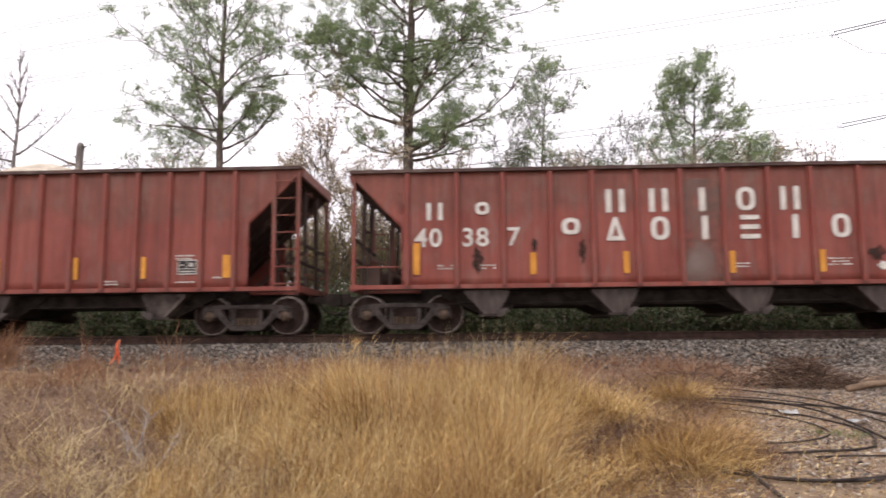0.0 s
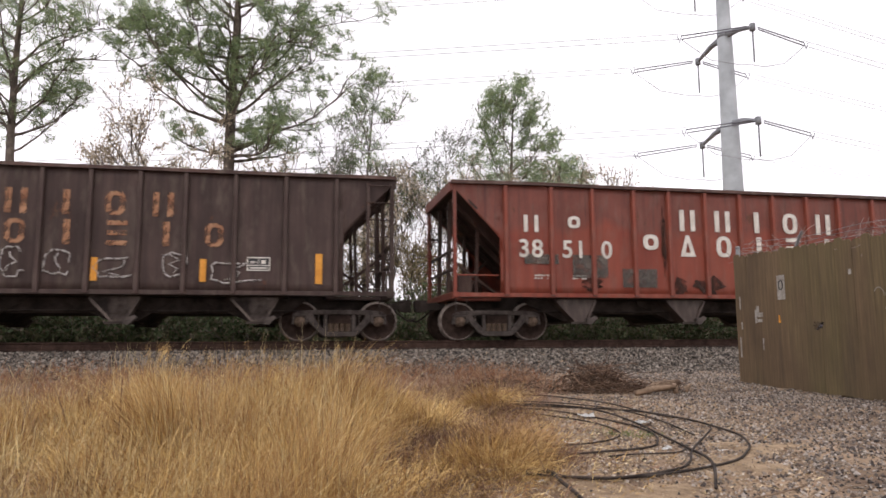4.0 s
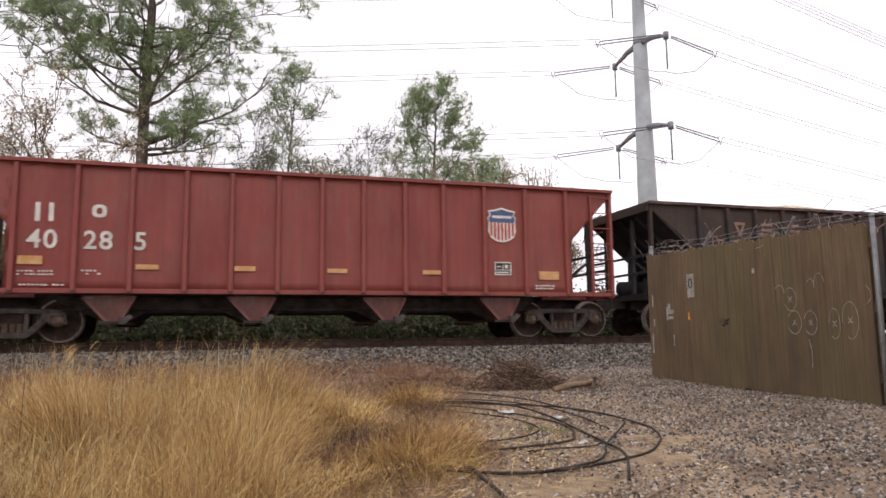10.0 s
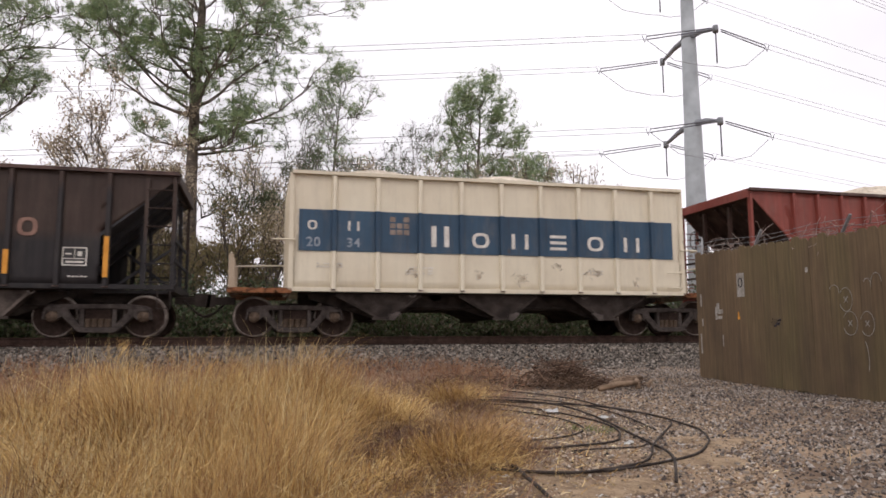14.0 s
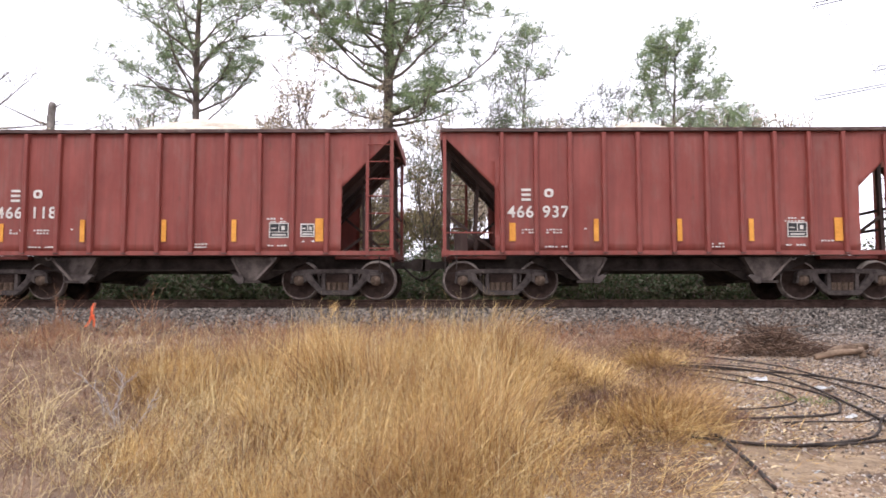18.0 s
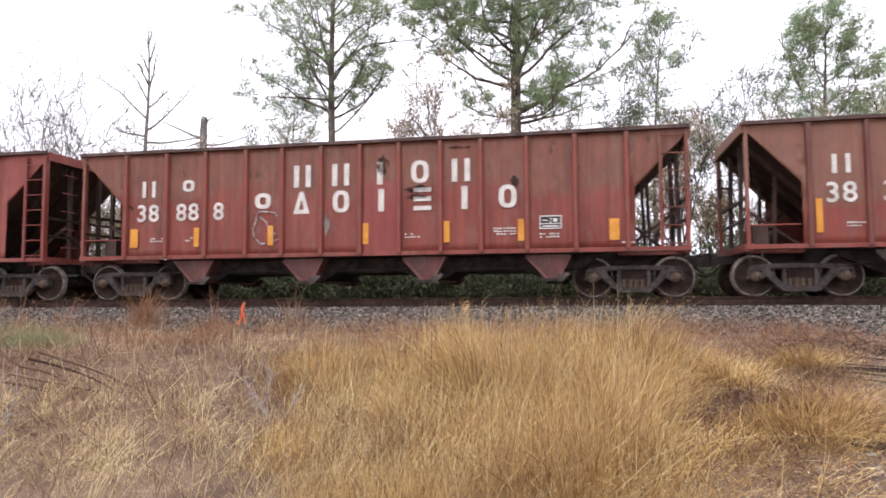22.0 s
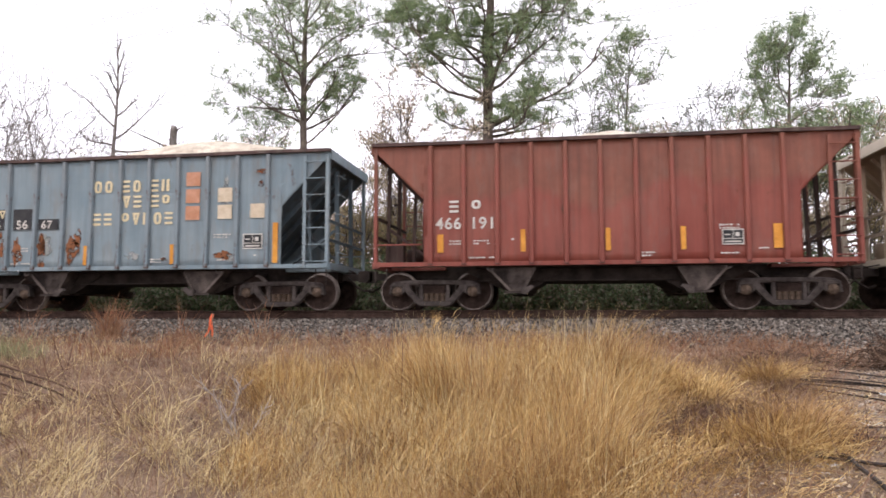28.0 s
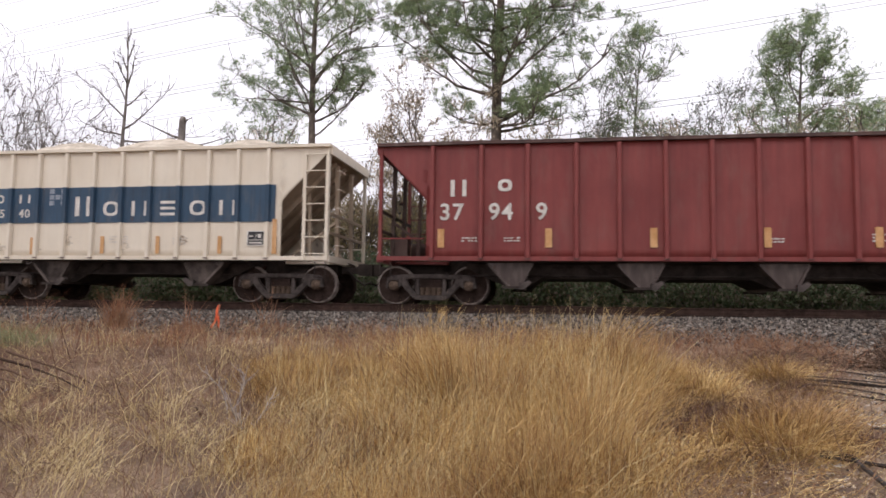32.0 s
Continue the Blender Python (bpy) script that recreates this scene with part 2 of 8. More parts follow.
M["reflector"] = two_tone("orange_reflective_tape", (0.56, 0.225, 0.025), (0.72, 0.33, 0.05), 3.0, 0.5)
M["stone_load"] = two_tone("crushed_limestone", (0.50, 0.42, 0.32), (0.78, 0.69, 0.56), 3.0, 0.95, 25.0, strength=0.8, distance=0.05)
M["blue_band"] = paint("blue_band_paint", (0.026, 0.060, 0.104), (0.040, 0.084, 0.136), 0.15, 0.4, 0.25, seed=2.0)
M["bark"] = two_tone("pine_bark", (0.080, 0.064, 0.054), (0.225, 0.182, 0.148), 3.0, 0.95, 14.0, strength=0.8, distance=0.03)
M["grey_bark"] = two_tone("grey_bark", (0.14, 0.12, 0.105), (0.29, 0.26, 0.235), 4.0, 0.95, 20.0)
M["needles"] = islands("pine_needles", [(0.150, 0.205, 0.122), (0.240, 0.315, 0.178), (0.350, 0.430, 0.225), (0.460, 0.520, 0.275)], 0.6, sub=0.62)
M["leaf_green"] = islands("thin_green_leaves", [(0.07, 0.10, 0.055), (0.12, 0.15, 0.08), (0.18, 0.20, 0.11)], 0.6, sub=0.5)
M["leaf_brown"] = islands("autumn_leaves", [(0.40, 0.32, 0.225), (0.54, 0.435, 0.315), (0.63, 0.535, 0.41), (0.46, 0.40, 0.27)], 0.7, sub=0.65)
M["leaf_olive"] = islands("olive_autumn_leaves", [(0.16, 0.15, 0.075), (0.26, 0.22, 0.11), (0.36, 0.29, 0.16), (0.24, 0.16, 0.10)], 0.7, sub=0.5)
M["shrub"] = islands("shrub_leaves", [(0.048, 0.070, 0.036), (0.090, 0.124, 0.060), (0.122, 0.146, 0.076), (0.165, 0.160, 0.104), (0.195, 0.156, 0.120)], 0.7, sub=0.35)
M["straw"] = islands("dry_golden_grass", [(0.275, 0.150, 0.054), (0.505, 0.322, 0.122), (0.640, 0.448, 0.182), (0.820, 0.645, 0.330), (0.385, 0.215, 0.074), (0.115, 0.060, 0.027)], 0.75, sub=0.15, spread=0.38, patch=((0.66, 0.585, 0.49), (1.10, 1.09, 1.04)))
M["straw_rust"] = islands("rust_brown_grass", [(0.150, 0.074, 0.032), (0.290, 0.160, 0.066), (0.410, 0.245, 0.105), (0.540, 0.360, 0.165)], 0.78, sub=0.15, spread=0.35)
M["straw_pale"] = islands("pale_straw", [(0.400, 0.280, 0.128), (0.565, 0.432, 0.215), (0.672, 0.552, 0.305), (0.290, 0.187, 0.090)], 0.75, sub=0.15)
M["weed"] = islands("brown_dead_weeds", [(0.105, 0.062, 0.043), (0.200, 0.126, 0.087), (0.310, 0.215, 0.150), (0.250, 0.132, 0.083), (0.230, 0.178, 0.146), (0.420, 0.315, 0.205)], 0.85, sub=0.12, patch=((0.60, 0.55, 0.53), (1.10, 1.03, 0.96)))
M["chaff"] = islands("pale_yellow_chaff", [(0.50, 0.37, 0.19), (0.66, 0.52, 0.29), (0.78, 0.66, 0.44), (0.40, 0.25, 0.12)], 0.85)
M["bark_chips"] = islands("red_brown_bark_chips", [(0.11, 0.052, 0.034), (0.19, 0.095, 0.060), (0.26, 0.15, 0.10)], 0.9)
M["sprout"] = islands("fresh_green_sprouts", [(0.10, 0.14, 0.05), (0.17, 0.20, 0.075), (0.24, 0.25, 0.11)], 0.7, sub=0.3)
M["green_weed"] = islands("grey_green_weed", [(0.16, 0.17, 0.08), (0.23, 0.25, 0.12), (0.30, 0.30, 0.17), (0.26, 0.21, 0.14)], 0.8, sub=0.3)
M["weed_dark"] = islands("dark_weed_stems", [(0.09, 0.05, 0.035), (0.16, 0.09, 0.06)], 0.85)
M["red_weed"] = islands("rust_red_weeds", [(0.20, 0.08, 0.042), (0.28, 0.13, 0.065), (0.34, 0.20, 0.11), (0.22, 0.14, 0.09)], 0.8, sub=0.12)
M["dark_bark"] = two_tone("damp_dark_bark", (0.053, 0.042, 0.035), (0.158, 0.128, 0.105), 4.0, 0.95, 20.0)
M["picket"] = None
M["galv"] = two_tone("galvanised_steel", (0.17, 0.175, 0.18), (0.27, 0.275, 0.28), 3.0, 0.5, metal=0.4)
M["tower"] = two_tone("weathered_grey_steel", (0.36, 0.385, 0.40), (0.45, 0.475, 0.49), 0.3, 0.7, 0.8, strength=0.05)
M["davit"] = two_tone("grey_davit_steel", (0.20, 0.21, 0.225), (0.28, 0.29, 0.305), 0.5, 0.65, 2.0, strength=0.05)
M["insulator"] = two_tone("grey_polymer", (0.10, 0.10, 0.12), (0.17, 0.17, 0.19), 3.0, 0.6)
M["wire"] = two_tone("aluminium_wire", (0.27, 0.27, 0.285), (0.38, 0.38, 0.39), 0.5, 0.7)
M["cable"] = two_tone("black_rubber_hose", (0.022, 0.017, 0.015), (0.072, 0.058, 0.049), 4.0, 0.7, gloss=0.1)
M["brush"] = islands("dead_brush", [(0.050, 0.030, 0.020), (0.105, 0.064, 0.043), (0.21, 0.138, 0.094)], 0.9)
M["litter"] = two_tone("white_plastic", (0.6, 0.6, 0.58), (0.8, 0.8, 0.78), 6.0, 0.5)
M["flag"] = two_tone("orange_flagging", (0.85, 0.16, 0.06), (0.95, 0.26, 0.11), 6.0, 0.6)
M["vine"] = islands("pale_dead_vine", [(0.16, 0.12, 0.105), (0.28, 0.22, 0.19), (0.38, 0.31, 0.27)], 0.9)
M["bleached"] = two_tone("bleached_stem", (0.30, 0.26, 0.235), (0.50, 0.45, 0.41), 6.0, 0.9)
M["log"] = two_tone("weathered_log", (0.13, 0.085, 0.055), (0.30, 0.21, 0.14), 4.0, 0.9, 25.0)


def picket_wood():
    """Grey-brown boards: grain, rain streaks and stains that run across several boards, algae in places."""
    m, nt, b = nodes_of("weathered_fence_board", 0.85)
    info = nt.nodes.new("ShaderNodeObjectInfo")
    tc = nt.nodes.new("ShaderNodeTexCoord")
    at = add(nt, "ShaderNodeVectorMath")
    nt.links.new(tc.outputs["Object"], at.inputs[0])
    nt.links.new(info.outputs["Location"], at.inputs[1])

    def field(scale, detail, stretch):
        mp = nt.nodes.new("ShaderNodeMapping")
        mp.inputs["Scale"].default_value = stretch
        nt.links.new(at.outputs["Vector"], mp.inputs["Vector"])
        n = add(nt, "ShaderNodeTexNoise", Scale=scale, Detail=detail, Roughness=0.62)
        nt.links.new(mp.outputs["Vector"], n.inputs["Vector"])
        return n.outputs["Fac"]
    grain = field(11.0, 5.0, (3.0, 3.0, 0.12))
    c = ramp(nt, grain, 0.3, 0.7, (0.094, 0.064, 0.035), (0.150, 0.104, 0.058))
    c = mix(nt, 1.0, c, ramp(nt, info.outputs["Random"], 0, 1, (0.93, 0.93, 0.92), (1.07, 1.06, 1.04)), "MULTIPLY")
    c = mix(nt, 1.0, c, ramp(nt, field(1.3, 5.0, (1, 1, 0.55)), 0.32, 0.68, (0.66, 0.62, 0.60), (1.20, 1.18, 1.14)), "MULTIPLY")
    algae = ramp(nt, field(0.9, 4.0, (1, 1, 0.3)), 0.52, 0.72, (0, 0, 0), (0.5, 0.5, 0.5))
    c = mix(nt, algae, c, ramp(nt, grain, 0.3, 0.7, (0.078, 0.068, 0.024), (0.128, 0.112, 0.038)))
    runs = ramp(nt, field(6.0, 4.0, (1.6, 1.6, 0.12)), 0.54, 0.72, (0, 0, 0), (0.5, 0.5, 0.5))
    c = mix(nt, runs, c, (0.046, 0.031, 0.020))
    nt.links.new(c, b.inputs["Base Color"])
    bump(nt, b, grain, 0.4, 0.006)
    return m


M["picket"] = picket_wood()

# ---- mesh tools ----


def group(name, at, label, category, grp="", kind=""):
    ob = new(name)
    ob.matrix_basis = Matrix.Translation(at)
    return tagged(ob, label, category, grp, kind)


def mesh_of(bm, name, mat, smooth=False):
    me = bpy.data.meshes.new(name)
    bm.normal_update()
    bm.to_mesh(me)
    bm.free()
    for m in (mat if isinstance(mat, (list, tuple)) else [mat]):
        me.materials.append(m)
    if smooth:
        me.polygons.foreach_set("use_smooth", [True] * len(me.polygons))
    return me


def part(name, bm, mat, parent, label="", at=None, smooth=False):
    """Links a bmesh, or a mesh that other parts share, as one object under a thing or a part."""
    me = bm if isinstance(bm, bpy.types.Mesh) else mesh_of(bm, name, mat, smooth)
    ob = new(name, me)
    ob.parent = parent
    if at is not None:
        ob.matrix_basis = at if isinstance(at, Matrix) else Matrix.Translation(at)
    return tagged(ob, label)


def thing(name, bm, mat, label, category, at=(0, 0, 0), grp="", kind="", smooth=False):
    me = bm if isinstance(bm, bpy.types.Mesh) else mesh_of(bm, name, mat, smooth)
    ob = new(name, me)
    ob.matrix_basis = at if isinstance(at, Matrix) else Matrix.Translation(at)
    return tagged(ob, label, category, grp, kind)


def prism(bm, pts, y0, y1, mat=0):
    """Extrudes an outline of (x, z) from y0 to y1."""
    a = [bm.verts.new((x, y0, z)) for x, z in pts]
    b = [bm.verts.new((x, y1, z)) for x, z in pts]
    n = len(pts)
    fs = [bm.faces.new(a), bm.faces.new(b[::-1])]
    for i in range(n):
        fs.append(bm.faces.new((a[i], b[i], b[(i + 1) % n], a[(i + 1) % n])))
    for f in fs:
        f.material_index = mat
    return fs


def box(bm, x0, x1, y0, y1, z0, z1, mat=0):
    return prism(bm, [(x0, z0), (x1, z0), (x1, z1), (x0, z1)], y0, y1, mat)


def bar(bm, p, q, w, d, up=(0, 0, 1), mat=0):
    """A straight square bar from p to q, w wide and d deep."""
    p, q = Vector(p), Vector(q)
    ax = (q - p).normalized()
    s = ax.cross(Vector(up))
    if s.length < 1e-4:
        s = ax.cross(Vector((1, 0, 0)))
    s.normalize()
    u = s.cross(ax)
    c = [s * w / 2 + u * d / 2, -s * w / 2 + u * d / 2, -s * w / 2 - u * d / 2, s * w / 2 - u * d / 2]
    a, b = [bm.verts.new(p + v) for v in c], [bm.verts.new(q + v) for v in c]
    fs = [bm.faces.new(a), bm.faces.new(b[::-1])] + [bm.faces.new((a[i], b[i], b[(i + 1) % 4], a[(i + 1) % 4])) for i in range(4)]
    for f in fs:
        f.material_index = mat


def tube(bm, pts, r, seg=6, mat=0, caps=True):
    """A round bar along points; r is one radius or one for each point."""
    pts = [Vector(p) for p in pts]
    rs = r if isinstance(r, (list, tuple)) else [r] * len(pts)
    rings, side = [], None
    for i, p in enumerate(pts):
        ax = (pts[min(i + 1, len(pts) - 1)] - pts[max(i - 1, 0)]).normalized()
        if side is None:
            side = ax.cross(Vector((0, 0, 1)))
            if side.length < 0.05:
                side = ax.cross(Vector((1, 0, 0)))
        side = (side - ax * side.dot(ax)).normalized()
        up = ax.cross(side)
        rings.append([bm.verts.new(p + (side * math.cos(6.2832 * k / seg) + up * math.sin(6.2832 * k / seg)) * rs[i]) for k in range(seg)])
    fs = []
    for a, b in zip(rings, rings[1:]):
        for k in range(seg):
            fs.append(bm.faces.new((a[k], a[(k + 1) % seg], b[(k + 1) % seg], b[k])))
    if caps:
        fs += [bm.faces.new(rings[0][::-1]), bm.faces.new(rings[-1])]
    for f in fs:
        f.material_index = mat
        f.smooth = True


def lathe(bm, prof, seg=28, mats=None, axis="y"):
    """Turns a profile of (radius, along) round the y axis."""
    rings = []
    for r, a in prof:
        ring = []
        for k in range(seg):
            c, s = math.cos(6.2832 * k / seg) * r, math.sin(6.2832 * k / seg) * r
            ring.append(bm.verts.new((c, a, s) if axis == "y" else (c, s, a)))
        rings.append(ring)
    for i, (a, b) in enumerate(zip(rings, rings[1:])):
        for k in range(seg):
            f = bm.faces.new((a[k], a[(k + 1) % seg], b[(k + 1) % seg], b[k]))
            f.material_index, f.smooth = (mats[i] if mats else 0), True


def loose(name, verts, faces, mat):
    me = bpy.data.meshes.new(name)
    me.from_pydata(np.asarray(verts).tolist(), [], faces if isinstance(faces, list) else faces.tolist())
    me.materials.append(mat)
    return me


# ---- ground ----
RAIL, TRK = 1.256, 16.765


def lift(x, y):
    """Height of the ground: a slope up to the ballast toe, the bed, and flat land beyond."""
    x, y = np.asarray(x, float), np.asarray(y, float)
    h = np.interp(y, [-400, -6, 0, 12.1, 14.95, 18.35, 21.2, 2000], [0.2, 0.2, 0.356, 0.682, 1.03, 1.03, 0.72, 0.7])
    return h + 0.025 * np.sin(x * 1.3 + y * 0.7) * np.sin(y * 1.1 - x * 0.5) * np.clip((12.5 - y) / 3, 0, 1)


def sheet():
    xs = np.unique(np.concatenate([np.linspace(-1500, -30, 12), np.linspace(-30, 30, 121), np.linspace(30, 1500, 12)]))
    ys = np.unique(np.concatenate([np.linspace(-1200, -6, 8), np.linspace(-6, 24, 101), np.linspace(24, 1800, 14), [12.1, 14.95, 18.35, 21.2]]))
    gx, gy = np.meshgrid(xs, ys)
    v = np.stack([gx, gy, lift(gx, gy)], -1).reshape(-1, 3)
    nx, ny = len(xs), len(ys)
    i = np.arange(nx * ny).reshape(ny, nx)
    f = np.stack([i[:-1, :-1], i[:-1, 1:], i[1:, 1:], i[1:, :-1]], -1).reshape(-1, 4)
    me = loose("ground", v, f, M["ground"])
    me.polygons.foreach_set("use_smooth", [True] * len(me.polygons))
    tagged(new("ground", me), "dry brown earth and gravel rising to the railway bed", "ground", kind="structure")


sheet()
rng = np.random.default_rng(7)


def stones(name, mat, n, area, size, label, category, sink=0.3):
    """Loose stones, eight-sided and uneven, over an area (x0, x1, y0, y1)."""
    x0, x1, y0, y1 = area
    x, y = rng.uniform(x0, x1, n), rng.uniform(y0, y1, n)
    return stones_at(name, mat, x, y, size, label, category, sink)


def stones_at(name, mat, x, y, size, label, category, sink=0.3):
    n = len(x)
    s = rng.uniform(*size, n) * rng.choice([0.7, 1.0, 1.0, 1.3], n)
    base = np.array([[1, 0, 0], [0, 1, 0], [-1, 0, 0], [0, -1, 0], [0, 0, 0.8], [0, 0, -0.8]], float)
    v = base[None] * rng.uniform(0.55, 1.25, (n, 6, 3)) + rng.normal(0, 0.16, (n, 6, 3))
    a = rng.uniform(0, 6.28, n)
    t = rng.uniform(-0.6, 0.6, n)
    ca, sa, ct, st = np.cos(a), np.sin(a), np.cos(t), np.sin(t)
    vx, vy, vz = v[..., 0], v[..., 1], v[..., 2]
    vz, vx = vz * ct[:, None] + vx * st[:, None], vx * ct[:, None] - vz * st[:, None]
    vx, vy = vx * ca[:, None] - vy * sa[:, None], vx * sa[:, None] + vy * ca[:, None]
    z = lift(x, y) + s * (0.8 - sink) * 0.5
    w = np.stack([vx * s[:, None] + x[:, None], vy * s[:, None] + y[:, None], vz * s[:, None] + z[:, None]], -1).reshape(-1, 3)
    tri = np.array([[0, 1, 4], [1, 2, 4], [2, 3, 4], [3, 0, 4], [1, 0, 5], [2, 1, 5], [3, 2, 5], [0, 3, 5]])
    f = (np.arange(n)[:, None, None] * 6 + tri[None]).reshape(-1, 3)
    return tagged(new(name, loose(name, w, f, mat)), label, category, kind="stuff")


# ---- the track ----


def track():
    prof = [(-0.07, -0.18), (0.07, -0.18), (0.07, -0.165), (0.012, -0.14), (0.012, -0.045), (0.036, -0.035), (0.036, -0.004), (0.028, 0.0),
            (-0.028, 0.0), (-0.036, -0.004), (-0.036, -0.035), (-0.012, -0.045), (-0.012, -0.14), (-0.07, -0.165)]
    line = tagged(new("railway_track"), "single railway track, rusty rails on ties in grey ballast", "railway track", kind="structure")
    line.matrix_basis = Matrix.Translation((0, TRK, RAIL))
    bm = bmesh.new()
    a = [bm.verts.new((-280, y, z)) for y, z in prof]
    b = [bm.verts.new((280, y, z)) for y, z in prof]
    for i in range(len(prof)):
        bm.faces.new((a[i], a[(i + 1) % len(prof)], b[(i + 1) % len(prof)], b[i]))
    rail = mesh_of(bm, "rail", M["rail"])
    for y in (-0.755, 0.755):
        part("rail", rail, None, line, "rusty steel rail", (0, y, 0))
    bm = bmesh.new()
    box(bm, -0.115, 0.115, -1.3, 1.3, -0.35, -0.19)
    tie = mesh_of(bm, "tie", M["tie"])
    for i in range(-60, 61):
        part("tie", tie, None, line, "", (i * 0.52, random.uniform(-0.03, 0.03), 0))
    bm = bmesh.new()
    for i in list(range(-530, -60)) + list(range(61, 531)):
        box(bm, i * 0.52 - 0.115, i * 0.52 + 0.115, -1.3, 1.3, -0.35, -0.19)
    tagged(part("tie_row", bm, M["tie"], line), kind="stuff")


track()


def bed(n, x0, x1):
    x = rng.uniform(x0, x1, n)
    y = np.where(rng.random(n) < 0.82, rng.uniform(11.9, 15.05, n), rng.uniform(15.0, 16.2, n))
    y = y - np.where(rng.random(n) < 0.12, rng.uniform(0, 0.8, n), 0)
    return x, y


def sandy(x, y):
    """How deep the pale sand lies among the hoses: above 0 where it shows, in ragged tongues."""
    along = np.clip(((x - 1.5) * 1.8 + (y - 3.2) * 1.4) / (1.8 ** 2 + 1.4 ** 2), 0, 1)
    off = np.hypot(x - 1.5 - 1.8 * along, y - 3.2 - 1.4 * along)
    ragged = 0.20 * np.sin(5.1 * x + 1.7 * y) * np.sin(4.3 * y - 1.1 * x) + 0.13 * np.sin(11.0 * x - 6.0 * y + 1.0) * np.sin(9.0 * y + 4.0 * x) + 0.06 * np.sin(27.0 * x + 8.0 * y) * np.sin(23.0 * y - 9.0 * x)
    return 0.17 - off + 1.15 * ragged


def sand():
    gx, gy = np.meshgrid(np.linspace(0.7, 4.1, 170), np.linspace(2.3, 5.5, 160))
    z = lift(gx, gy) + np.clip(0.05 * sandy(gx, gy), -0.03, 0.009) + 0.0015 * np.sin(61 * gx + 20 * gy) * np.sin(53 * gy - 17 * gx)
    i = np.arange(gx.size).reshape(gx.shape)
    f = np.stack([i[:-1, :-1], i[:-1, 1:], i[1:, 1:], i[1:, :-1]], -1).reshape(-1, 4)
    me = loose("sand", np.stack([gx, gy, z], -1).reshape(-1, 3), f, M["sand"])
    me.polygons.foreach_set("use_smooth", [True] * len(me.polygons))
    tagged(new("sand", me), "pale tan sand in ragged patches among the hoses", "sand", kind="stuff")


sand()
bx, by = bed(62000, -16, 14)
stones_at("ballast", M["ballast"], bx, by, (0.019, 0.043), "grey crushed stone ballast of the railway bed", "ballast")
bx, by = bed(16000, -60, 60)
bx = np.where(bx < 0, bx - 14, bx + 12)
stones_at("ballast", M["ballast"], bx, by, (0.04, 0.075), "grey crushed stone ballast along the line", "ballast")
bx = rng.uniform(-60, 60, 9000)
stones_at("ballast", M["ballast"], bx, rng.uniform(17.0, 21.4, 9000), (0.035, 0.07), "grey ballast on the far side of the line", "ballast")
bx, by = rng.uniform(0.4, 8.5, 84000), 2.0 + 10.2 * rng.random(84000) ** 1.25
keep = rng.random(84000) < np.clip((bx - 0.28 * by - 0.2) / 1.2, 0.0, 1.0) * np.where(bx - 0.42 * by > 0.6, 1.0, 0.45)
# most of the stones that would lie on the open sand lie nearer to the fence
bx = np.where((sandy(bx, by) > 0.0) & (rng.random(84000) < 0.5), bx + 1.5, bx)
stones_at("gravel", M["gravel"], bx[keep], by[keep], (0.005, 0.016), "mixed grey and tan gravel beside the fence", "gravel")
bx, by = rng.uniform(0.2, 4.2, 30000), 1.9 + 5.6 * rng.random(30000) ** 1.2
keep = (bx > 0.22 * by - 0.1) & (bx < 0.62 * by + 0.6)
stones_at("grit", M["grit"], bx[keep], by[keep], (0.004, 0.012), "fine grit and pebbles on the bare ground", "gravel")

# ---- the wagons ----
SHARED = {}


def shared(key, make):
    if key not in SHARED:
        SHARED[key] = make()
    return SHARED[key]


def wheelset_mesh():
    bm = bmesh.new()
    for s in (-1, 1):
        prof = [(0.05, 0.66), (0.13, 0.68), (0.13, 0.72), (0.15, 0.78), (0.33, 0.755), (0.355, 0.70), (0.447, 0.70), (0.447, 0.725), (0.425, 0.745),
                (0.420, 0.83), (0.415, 0.838), (0.392, 0.838), (0.362, 0.836), (0.34, 0.80), (0.16, 0.835), (0.14, 0.86), (0.05, 0.87)]
        lathe(bm, [(r, s * a) for r, a in prof], 32, [0] * 6 + [0, 1, 1, 1, 1, 0, 0, 0, 0, 0])
    lathe(bm, [(0.001, -1.02), (0.075, -1.02), (0.08, -0.7), (0.085, 0.7), (0.075, 1.02), (0.001, 1.02)], 14)
    return mesh_of(bm, "wheelset", [M["wheel"], M["rim"]])


